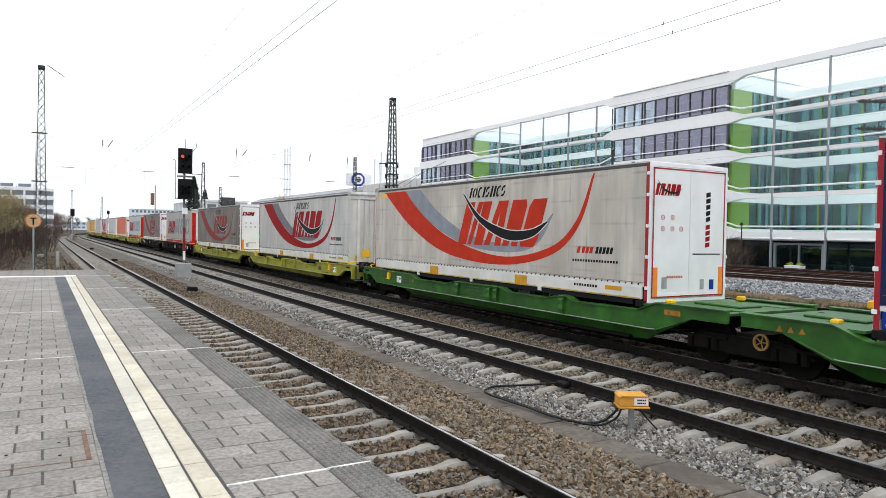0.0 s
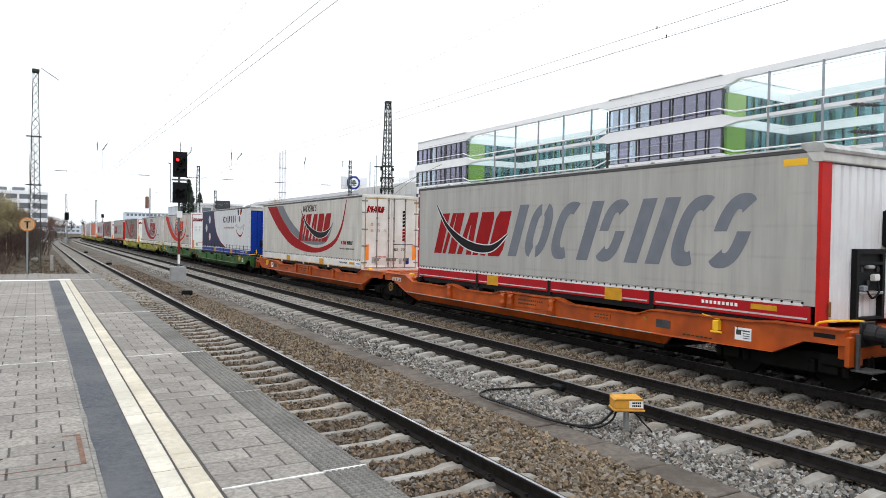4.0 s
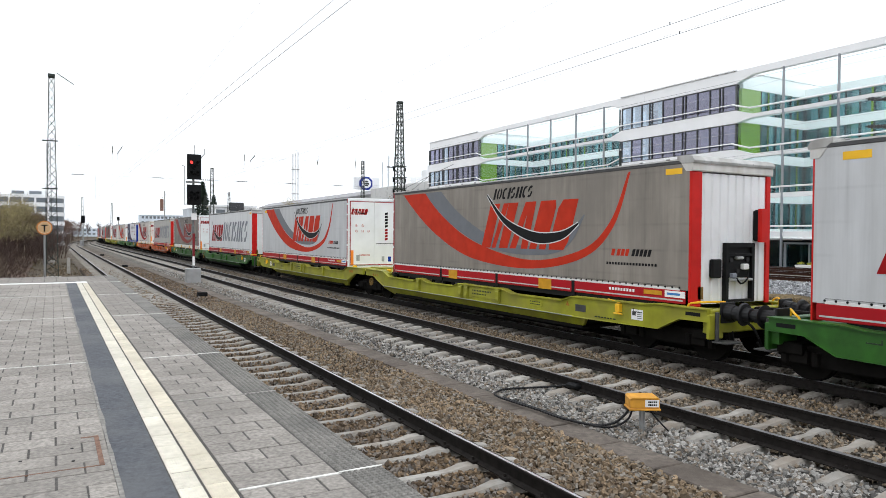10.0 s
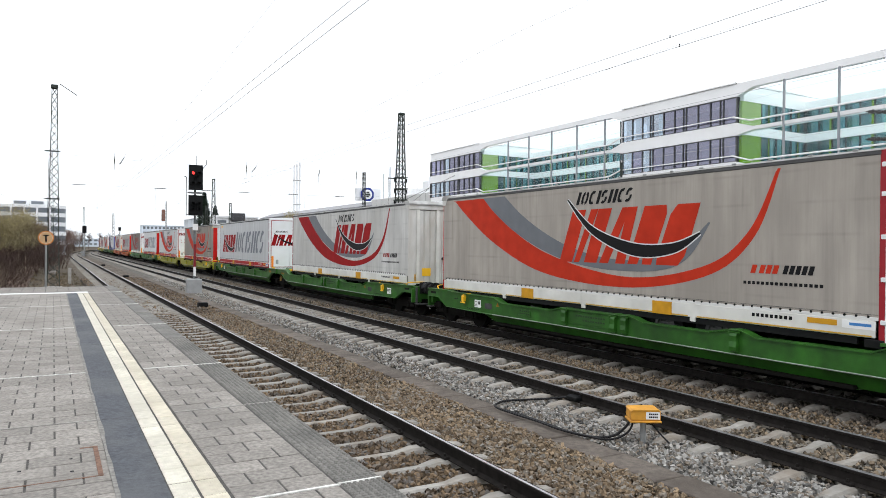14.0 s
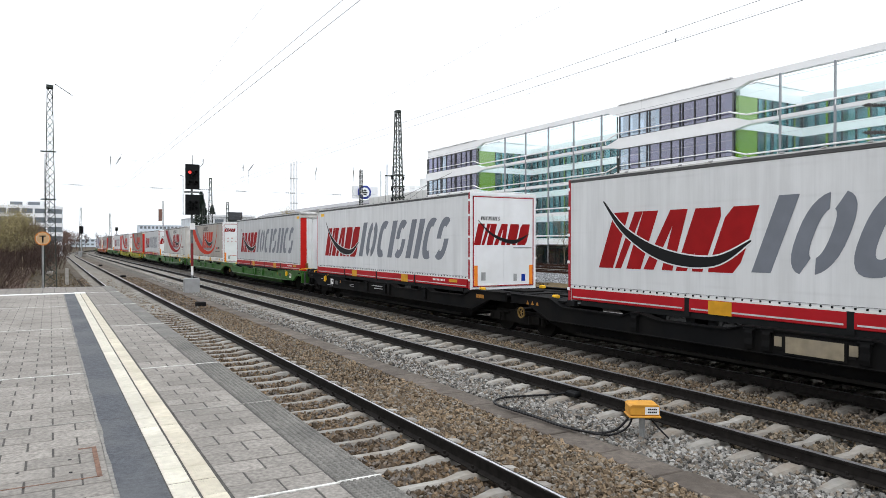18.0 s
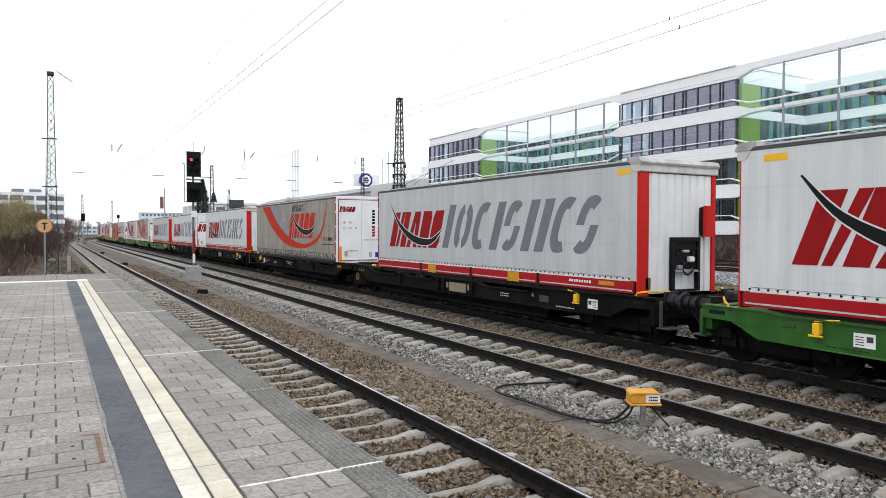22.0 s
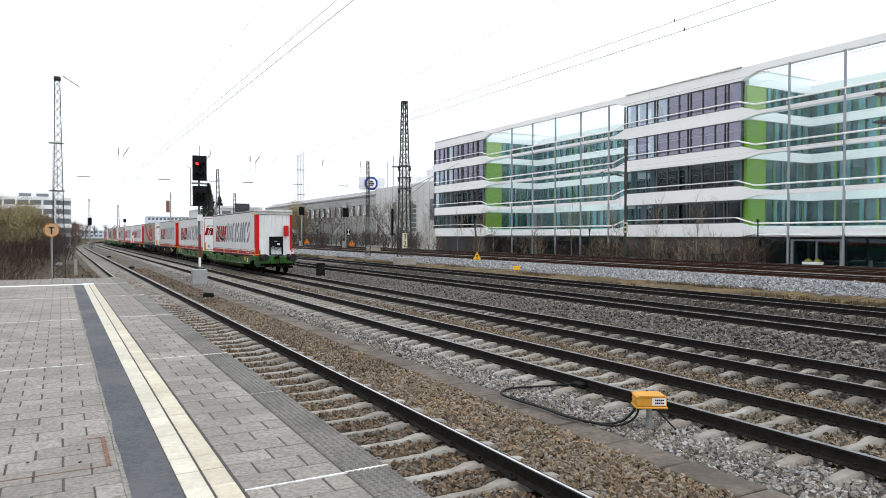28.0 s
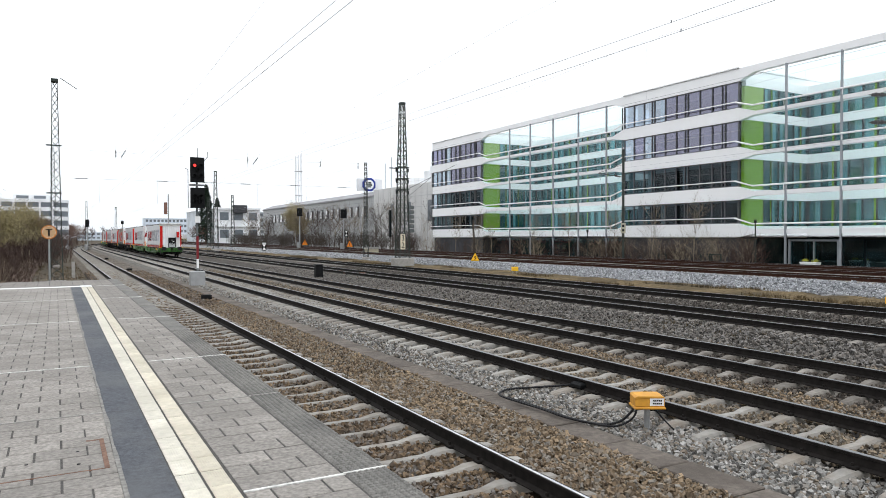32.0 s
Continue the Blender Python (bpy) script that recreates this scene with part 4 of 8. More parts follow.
def side_graphic(tr, sign, kind, red, shift=0.0, second="logo_steel"):
    base = side_place(sign)
    pl_ = lambda u, v, lift: base(u + shift, v, lift)
    if kind == "lettered":
        figures(tr, pl_, RED_SLOTS, 1.05, 4.75, 1.9, 3.13, .004, M[red], "red slanted logo shape")
        figures(tr, pl_, GREY_SLOTS, 5.02, 12.12, 1.93, 3.28, .004, M["logo_grey"], "large slate-grey slanted logo shape")
        tail = [(1.2, 3.4, .02), (1.9, 2.7, .07), (3.0, 2.2, .12), (4.2, 2.11, .09), (5.02, 2.5, .015)]
        Flat(pl_).band(tail, .0065, grow=.028).make("swoosh_outline", M["curt_white"], tr)
        Flat(pl_).band(tail, .008).make("swoosh", M["logo_black"], tr, "black curved swoosh")
    elif kind == "swoosh":
        Flat(pl_).band([(.55, 4.7, .55), (1.6, 3.85, .48), (3.2, 2.85, .37), (5.3, 2.05, .26), (8.08, 1.7, .12), (10.25, 2.0, .1), (11.3, 2.7, .08), (11.85, 3.87, .03)], .003).make("swoosh", M[red], tr, "broad red crescent swoosh")
        Flat(pl_).band([(2.2, 4.6, .4), (3.0, 3.8, .34), (4.4, 2.95, .26), (6.2, 2.3, .18), (8.07, 2.06, .12), (9.6, 2.25, .14), (10.4, 2.95, .02)], .0045).make("swoosh", M[second], tr, "grey crescent swoosh")
        f = Flat(pl_)
        figures(tr, pl_, RED_SLOTS, 5.9, 9.75, 2.1, 3.34, .006, M[red], "red slanted logo shape")
        for a in (0, .17, .3, .43):
            f.slanted(11.3 + a, 11.4 + a, 2.02, 2.17, .3, "bar", .004)
        tagged(f.make("lettering_bar", M[red], tr), kind="stuff")
        g2 = Flat(pl_)
        words(g2, GREY_SLOTS, 6.5, 8.3, 3.46, 3.76, .006)
        for k in range(5):
            g2.slanted(11.93 + .115 * k, 12.015 + .115 * k, 2.02, 2.17, .3, "bar", .004)
        for k in range(17):
            g2.poly([(11.16 + .09 * k, 1.82), (11.22 + .09 * k, 1.82), (11.22 + .09 * k, 1.875), (11.16 + .09 * k, 1.875)], .004)
        tagged(g2.make("lettering_bar", M["logo_black"], tr), kind="stuff")
        tail = [(6.2, 3.6, .02), (7.1, 2.85, .08), (8.4, 2.42, .13), (9.5, 2.45, .1), (10.19, 2.75, .02)]
        Flat(pl_).band(tail, .008, grow=.026).make("swoosh_outline", M["curt_white"], tr)
        Flat(pl_).band(tail, .0095).make("swoosh", M["logo_black"], tr, "black curved swoosh")
    elif kind == "navy":
        arc = [(3.78, 3.93), (4.0, 3.3), (4.4, 2.66), (5.0, 2.2), (5.88, 1.8), (6.6, 1.6), (7.3, 1.45)]
        f = Flat(pl_)
        for (a, b), (c, d) in zip(arc[:-1], arc[1:]):
            f.poly([(.06, b), (.06, d), (c, d), (a, b)], .003)
        f.make("navy_panel", M["navy"], tr, "navy blue curved field")
        Flat(pl_).band([(a, b, .035) for a, b in arc], .005).make("red_edge", M["logo_red"], tr)
        f = Flat(pl_)
        for a, b, fig in ((6.55, 6.72, "bar"), (6.78, 7.6, "arcs"), (7.85, 8.02, "bar"), (8.1, 8.6, "peak"), (8.85, 9.05, "bar"), (9.3, 9.5, "bar"), (9.78, 9.98, "bar")):
            f.slanted(a, b, 3.08, 3.5, 0, fig, .004)
        f.make("logo_shape", M["navy"], tr, "navy blue logo shapes")
        for mt, cx, cz, tilt in (("navy", 10.66, 3.72, -.06), ("logo_red", 11.3, 3.74, .12), ("w_green", 10.95, 3.28, 0)):
            Flat(pl_).poly([(cx + .19 * math.cos(k * .419) + tilt * math.sin(k * .419), cz + .2 * math.sin(k * .419)) for k in range(15)], .004).make("logo_dot", M[mt], tr)
        for mt, cx, cz in (("logo_steel", 2.46, 3.35), ("w_green", 1.39, 2.74), ("logo_red", 2.51, 2.12)):
            Flat(pl_).poly([(cx + .36 * math.cos(k * .419), cz + .33 * math.sin(k * .419)) for k in range(15)], .005).make("logo_dot", M[mt], tr)
            Flat(pl_).poly([(cx + .3 * math.cos(k * .419), cz + .27 * math.sin(k * .419)) for k in range(15)], .0065).make("logo_dot", M["curt_white"], tr)
        Flat(pl_).band([(9.95, 2.92, .012), (10.4, 2.42, .04), (11.12, 2.24, .055), (11.7, 2.42, .04), (12.14, 2.95, .012)], .004).make("swoosh", M["logo_red"], tr, "red smile-like arc")
        f = Flat(pl_)
        for k in range(9):
            f.poly([(10.17 + .22 * k, 2.62 + .012 * (k - 4) ** 2), (10.24 + .22 * k, 2.62 + .012 * (k - 4) ** 2), (10.24 + .22 * k, 2.78 + .012 * (k - 4) ** 2), (10.17 + .22 * k, 2.78 + .012 * (k - 4) ** 2)], .004)
        tagged(f.make("lettering_bar", M["logo_grey"], tr), kind="stuff")
        turn = Matrix(((0, 0, sign, base(0, 0, .006)[0]), (0, -1, 0, base(13.18, 0, 0)[1]), (1, 0, 0, 2.88), (0, 0, 0, 1))) if sign > 0 else Matrix(((0, 0, -1, base(0, 0, .006)[0]), (0, 1, 0, base(13.18, 0, 0)[1]), (1, 0, 0, 2.88), (0, 0, 0, 1)))
        text_mesh("online tracking system", .17, M["logo_grey"], tr, turn, "lettering")
        for k in range(3):
            Shape().box(sign * (.2 - .16 * k) - .055, sign * (.2 - .16 * k) + .055, TL, TL + .008, 3.2, 3.3 + .08 * (k == 0)).make("logo_shape", M["white"], tr, "white logo block")
        url = Flat(pl_)
        for k in range(20):
            url.poly([(6.9 + .138 * k, 2.7), (6.98 + .138 * k, 2.7), (6.98 + .138 * k, 2.79 + .03 * (k % 3 == 0)), (6.9 + .138 * k, 2.79 + .03 * (k % 3 == 0))], .004)
        tagged(url.make("lettering_bar", M["logo_red"], tr), kind="stuff")
        Shape().box(*sorted((sign * TW, sign * (TW + .006))), .1, TL - .1, 1.6, 1.612).make("strap_line", M["gasket"], tr)
        sl = Shape()
        for k in range(15):
            sl.box(*sorted((sign * TW, sign * (TW + .012))), .5 + .88 * k, .56 + .88 * k, TZ0, 1.66, .003)
        tagged(sl.make("strap", M["black"], tr), kind="stuff")


def door_end(tr, spec):
    """Two rear doors at y = 0 with frame, lock bars, hinges, lamps and marks."""
    dm, fm = M[spec["door"]], M["edging_red" if spec["frame"] == "red" else "edging_ochre"]
    z0, z1 = 1.12, 3.9
    fr = Shape().box(-TW, -TW + .09, -.03, .06, z0 - .1, 4.0, .01).box(TW - .09, TW, -.03, .06, z0 - .1, 4.0, .01)
    fr.box(-TW + .09, TW - .09, -.03, .06, 3.9, 4.0, .01).box(-TW + .09, TW - .09, -.03, .06, z0 - .1, z0, .01)
    fr.make("rear_frame", dm, tr)
    for s in (-1, 1):
        if spec["frame"] == "red":
            Shape().box(*sorted((s * (TW - .005), s * (TW + .005))), -.025, .062, z0 - .08, 3.98).make("frame_strip", M["edging_red"], tr, "dark red strip on the rear frame")
        a, b = sorted((s * .006, s * (TW - .095)))
        d = Shape().box(a, b, -.045, .02, z0 + .01, z1 - .01, .008).make("rear_door", dm, tr, "white rear door leaf" if spec["door"] == "door_white" else "weathered cream rear door leaf")
        e = Shape()
        w = .035
        outer = (a if s < 0 else b)
        o0, o1 = sorted((outer, outer - s * w))
        e.box(o0, o1, -.05, -.044, z0 + .02, z1 - .02)
        e.box(min(a, b), max(a, b), -.05, -.044, z1 - .02 - w, z1 - .021)
        e.box(min(a, b), max(a, b), -.0501, -.044, z0 + .021, z0 + .02 + w)
        e.make("door_edge", fm, d, "red door edging" if spec["frame"] != "yellow" else "yellow door edging")
        if spec.get("bars"):
            lb = Shape()
            for x in (s * .12, s * .62):
                lb.tube((x, -.07, z0 + .02), (x, -.07, z1 - .01), .02, n=8)
                for z in (1.3, 2.2, 3.1, 3.8):
                    lb.box(x - .03, x + .03, -.085, -.044, z - .03, z + .03)
                lb.box(x - .09, x + .09, -.1, -.06, 1.42, 1.5, .01).box(x - .1, x + .16, -.105, -.09, 1.5, 1.53)
            lb.make("lock_bar", M["bar_grimy"], d, "grimy steel lock bars with latches")
        hi = Shape()
        for z in (1.35, 2.0, 2.65, 3.3, 3.75):
            if spec.get("bars"):
                hi.box(*sorted((s * (TW - .2), s * (TW + .015))), -.062, .03, z - .025, z + .025, .006)
            else:
                hi.box(s * TW - .025, s * TW + .015, -.055, .03, z - .035, z + .035, .006)
        tagged(hi.make("hinge", M["bar_grimy"] if spec.get("bars") else dm, tr), kind="stuff")
        x = s * (TW - .2)
        up = .28 if spec.get("bars") else 0
        Shape().box(x - .06, x + .06, -.056, -.046, 1.17 + up, 1.78 + up).make("reflector", M["orange"], tr, "upright orange reflector bar")
        Shape().box(s * TW - .05, s * TW + .05, -.02, .25, .95, 1.08, .01).make("rear_bumper_end", M["rubber"], tr)
    for x, z, w, h in ((.42, 1.4, .12, .22), (-.75, 1.45, .15, .25)):
        Shape().box(x - w / 2, x + w / 2, -.054, -.046, z - h / 2, z + h / 2).make("placard", M["galv"], tr)
    Shape().box(.66, .8, -.054, -.046, 1.28, 1.5).make("placard", M["blue"], tr, "small blue placard")
    Shape().box(-.95, -.25, -.054, -.046, 1.17, 1.24).make("plate", M["white"], tr)
    place = lambda u, v, lift: (u, -.046 - lift, v)
    r, k = Flat(place), Flat(place)
    if spec.get("big"):
        words(r, RED_SLOTS, -1.1, .85, 2.4, 3.05, .004, .25)
        k.band([(-.95, 3.15, .01), (-.4, 2.7, .04), (.35, 2.5, .06), (.95, 2.75, .01)], .008)
        words(k, GREY_SLOTS, -.85, -.15, 3.15, 3.27, .004, .25)
        k.poly([(.35, 2.3), (1.05, 2.3), (1.05, 2.325), (.35, 2.325)], .004)
    else:
        words(r, RED_SLOTS, -1.08, -.35, 3.3, 3.55, .004, .25)
        k.band([(-1.02, 3.62, .005), (-.8, 3.42, .02), (-.5, 3.36, .02), (-.28, 3.45, .005)], .008)
        for n in range(4):
            r.poly([(.5, 2.2 + .13 * n), (.64, 2.23 + .13 * n), (.64, 2.33 + .13 * n), (.5, 2.3 + .13 * n)], .004)
        for n in range(5):
            k.poly([(.5, 2.76 + .135 * n), (.64, 2.79 + .135 * n), (.64, 2.89 + .135 * n), (.5, 2.86 + .135 * n)], .004)
        k.poly([(.1, 2.05), (1.0, 2.05), (1.0, 2.075), (.1, 2.075)], .004)
        if spec["graphic"] == "swoosh":  # small round stickers and a line of fine print
            st = Shape()
            for x, z in ((-.83, 2.84), (-.54, 2.84), (-.83, 2.6), (-.54, 2.6), (-.27, 2.6)):
                st.ring((x, -.048, z), "y", .055, .04, .004, 14).box(x - .02, x + .02, -.05, -.046, z - .008, z + .008)
            for n in range(9):
                st.box(-.68 + .055 * n, -.64 + .055 * n, -.05, -.046, 1.55, 1.6)
            tagged(st.make("sticker", M["sticker_red"], tr), kind="stuff")
    if spec.get("bars"):
        text_mesh("80", .17, M["stencil"], tr, pose(.22, -.05, 1.86, 90))
        text_mesh("70", .17, M["stencil"], tr, pose(.52, -.05, 1.86, 90))
    tagged(r.make("logo_shape", M["logo_red"], tr), kind="stuff")
    tagged(k.make("lettering_bar", M["logo_black"], tr), kind="stuff")


def front_end(tr, spec, visible):
    """Ribbed front wall at y = 13.7 with corner posts, connector panel and extinguisher box."""
    y = TL
    post = M[{"red": "red", "white": "door_white", "blue": "blue", "grimy": "wall_dirty"}[spec["post"]]]
    prof = []
    n = 9
    for k in range(n):
        a, b = -1.08 + 2.16 * k / n, -1.08 + 2.16 * (k + 1) / n
        q = (b - a) * .2
        prof += [(a, y - .03), (a + q, y - .03), (a + q * 1.5, y), (b - q * .5, y), (b, y - .03)]
    prof = prof + [(1.08, y - .08), (-1.08, y - .08)]
    Shape().prism(prof, "z", 1.1, 3.72).make("front_wall", M[spec.get("wall", "door_white")], tr, spec.get("wall", "white") .replace("door_", "").replace("wall_dirty", "grimy white") + " ribbed steel front wall")
    for s in (-1, 1):
        inner = TW - (.3 if s == visible else .14)
        Shape().prism([(s * (TW + .004), y - .035), (s * (TW + .004), y - .015), (s * (TW - .025), y + .012), (s * inner, y + .012), (s * inner, y - .035)], "z", 1.06, 3.74).make("corner_post", post, tr, spec["post"] + " corner post")
    cap = Shape().prism([(y - .34, 3.99), (y - .22, 3.91), (y + .075, 3.9), (y + .09, 3.95), (y + .03, 4.035), (y - .08, 4.06), (y - .34, 4.06)], "x", -TW - .02, TW + .02).make("roof_cap", M["roof_cap"], tr, "grey weathered front roof cap")
    Shape().prism([(y - .24, 3.905), (y - .12, 3.745), (y + .03, 3.74), (y + .045, 3.76), (y + .045, 3.905)], "x", -TW - .012, TW + .012).make("cap_band", M["wall_dirty"], cap, "pale grey band below the roof cap")
    rv = Shape()
    for k in range(12):
        rv.disc((-1.15 + .21 * k, y + .083, 3.945), "y", .016, .02, 6)
    rv.make("rivet", M["galv"], tr)
    if spec.get("gear", True):
        pn = Shape().box(-.6, .28, y, y + .1, 1.12, 1.17).box(-.6, .28, y, y + .1, 2.24, 2.33).box(-.6, -.52, y, y + .1, 1.17, 2.24).box(.2, .28, y, y + .1, 1.17, 2.24)
        pn.box(-.52, .2, y, y + .05, 1.62, 2.24).box(-.52, .2, y + .02, y + .1, 2.06, 2.11)
        if spec.get("box"):
            Shape().box(.42, .66, y, y + .1, 1.62, 2.0, .02).make("connector_box", M["black"], tr)
        cp = pn.make("connector_panel", M["black"], tr, "black connector frame with air and power sockets")
        for x, z in ((-.4, 1.98), (.1, 1.98), (-.1, 1.75)):
            Shape().disc((x, y + .05, z), "y", .05, .07, 10).make("coupling", M["pipe_steel"], cp)
        ext = Shape().box(-.94, -.66, y, y + .12, 2.36, 3.02, .035).make("extinguisher_box", M["black"], tr, "black fire extinguisher box")
        if spec["post"] == "red":
            Shape().prism([(-.945, y + .12), (-.945, y + .16), (-.91, y + .19), (-.69, y + .19), (-.655, y + .16), (-.655, y + .12)], "z", 2.34, 3.04).make("lid", M["red"], ext, "bright red lid")
        Shape().box(-.52, .2, y + .05, y + .12, 1.55, 1.6, .01).make("shelf", M["galv"], cp)
        for x, z, w, h, c in ((-.3, 1.84, .16, .12, "white"), (.05, 1.66, .12, .1, "logo_blue"), (-.12, 2.02, .2, .06, "galv")):
            Shape().box(x - w / 2, x + w / 2, y + .05, y + .13, z - h / 2, z + h / 2, .015).make("socket", M[c], cp)
        Shape().pipe(catmull([(-.4, y + .08, 1.75), (-.3, y + .16, 1.6), (-.1, y + .15, 1.5), (.02, y + .08, 1.72)], 5), .018, 6).make("air_hose", M["rubber"], cp)
    else:
        w = visible  # the posts are set out from the near corner
        for x in (.86, .06, -.56, -1.1):
            Shape().box(w * x - .055, w * x + .055, y - .01, y + .05, 1.1, 3.74, .015).make("wall_post", M["skirt_white"], tr, "white upright post of the front wall")
        Shape().box(w * -.92 - .17, w * -.92 + .17, y, y + .05, 1.88, 2.3, .02).make("vent_box", M["black"], tr)
        Shape().tube((w * -.36, y + .05, 1.15), (w * -.36, y + .05, 2.6), .02, n=8).make("lock_bar", M["galv"], tr)
        Shape().box(w * -.3 - .2, w * -.3 + .2, y + .02, y + .12, 1.95, 2.05, .02).box(w * -.42 - .06, w * -.42 + .06, y + .03, y + .14, 2.02, 2.26, .02).make("lock_handle", M["black"], tr)
        Shape().box(w * .5 - .17, w * .5 + .17, y, y + .012, 1.38, 1.66).make("placard", M["yellow"], tr)
    Shape().box(.85, 1.0, y, y + .012, 1.2, 1.45).make("placard", M["rust_yellow" if spec["post"] == "red" else "yellow"], tr)


def side_skirt(tr, sign, spec, visible):
    x0, x1 = sorted((sign * (TW - .02), sign * (TW + .012)))
    kind = spec["skirt"]
    if kind == "none":
        rag, n = Shape(), 90
        pts = []
        for k in range(n + 1):
            y = .12 + (TL - .24) * k / n
            low = 1.2 + .05 * noise.noise((y * 1.3, sign, 2)) + .04 * noise.noise((y * 5, sign, 5))
            out = sign * (TW + .006 + .02 * noise.noise((y * 2.1, 3, sign)))
            pts += [(out, y, low), (sign * (TW + .002), y, TZ0 + .03)]
        rag.add(pts, [(2 * k, 2 * k + 2, 2 * k + 3, 2 * k + 1) for k in range(n)] + [(2 * k + 1, 2 * k + 3, 2 * k + 2, 2 * k) for k in range(n)])
        rag.make("curtain_foot", M["hem_dirty"], tr, "torn grimy curtain foot")
        st = Shape()
        for k in range(42):
            y = .3 + k * .315
            st.box(*sorted((sign * (TW + .022), sign * (TW + .03))), y, y + .03, 1.17 - .03 * (k % 3), TZ0 + .07)
            st.box(*sorted((sign * (TW + .022), sign * (TW + .042))), y - .012, y + .042, 1.25, 1.31, .006)
        tagged(st.make("strap", M["gasket"], tr), kind="stuff")
        Shape().box(*sorted((sign * (TW - .08), sign * (TW - .03))), .3, TL - .3, 1.08, 1.2, .01).make("side_rail", M["post_steel"], tr)
        return
    m = M[{"red": "skirt_red", "white": "skirt_white", "blue": "blue"}[kind]]
    cuts = [.05, 3.58, 6.8, 10.1, TL - .05]
    place = side_place(sign)
    for a, b in zip(cuts[:-1], cuts[1:]):
        ya, yb = a + .06, b - .06
        pnl = Shape().box(x0, x1, ya, yb, 1.1, TZ0 - .01, .012).make("side_guard", m, tr, {"red": "red side guard panel", "white": "off-white side guard panel", "blue": "blue side guard panel"}[kind])
        if sign != visible:
            continue
        xx0, xx1 = sorted((sign * (TW + .012), sign * (TW + .016)))
        Shape().box(xx0, xx1, ya + .05, yb - .05, *((1.152, 1.182) if kind != "white" else (1.112, 1.135))).make("reflective_tape", M["tape_grey"] if kind != "white" else M["tape_yellow"], pnl)
    for ya in cuts[1:-1]:
        Shape().box(sign * (TW - .01) - .02, sign * (TW - .01) + .02, ya - .065, ya + .065, 1.02, TZ0).make("guard_post", M["black"] if kind != "white" else M["skirt_white"], tr)
    if sign != visible:
        return
    xx0, xx1 = sorted((sign * (TW + .013), sign * (TW + .02)))
    for ya in (4.1, 8.75):
        Shape().box(xx0, xx1, ya, ya + .52, 1.1, 1.36).make("marker_plate", M["amber"], tr, "amber marker plate")
    ya, yb = sorted((place(12.4, 0, 0)[1], place(12.9, 0, 0)[1]))
    Shape().box(xx0, xx1, ya, yb, 1.24, 1.33).make("marker_plate", M["amber"], tr)
    if spec.get("plate"):
        ya, yb = sorted((place(12.98, 0, 0)[1], place(13.5, 0, 0)[1]))
        lp = Shape().box(xx0, xx1, ya, yb, 1.22, 1.35).make("plate", M["white"], tr)
        Shape().box(*sorted((sign * (TW + .02), sign * (TW + .022))), ya + .06, yb - .12, 1.265, 1.31).make("lettering_bar", M["sign_bar_blue"], lp)
    f = Flat(place)
    for k in range(9):
        f.poly([(11.35 + .09 * k, 1.25), (11.41 + .09 * k, 1.25), (11.41 + .09 * k, 1.31), (11.35 + .09 * k, 1.31)], .017)
    tagged(f.make("number_bar", M["white"] if kind != "white" else M["logo_black"], tr), kind="stuff")


WHEEL_CACHE = {}


def tyre_meshes():
    if not WHEEL_CACHE:
        s = Shape().ring((0, 0, 0), "x", .5, .28, .33, 28)
        me = bpy.data.meshes.new("tyre")
        me.from_pydata(s.v, [], s.f)
        me.materials.append(M["rubber"])
        r = Shape().disc((0, 0, 0), "x", .285, .24, 20).ring((0, 0, 0), "x", .3, .2, .3, 20)
        for k in range(8):
            r.disc((.125, .15 * math.cos(k * .785), .15 * math.sin(k * .785)), "x", .018, .05, 6)
            r.disc((-.125, .15 * math.cos(k * .785), .15 * math.sin(k * .785)), "x", .018, .05, 6)
        mr = bpy.data.meshes.new("rim")
        mr.from_pydata(r.v, [], r.f)
        mr.materials.append(M["rim_grey"])
        WHEEL_CACHE.update(tyre=me, rim=mr)
    return WHEEL_CACHE["tyre"], WHEEL_CACHE["rim"]


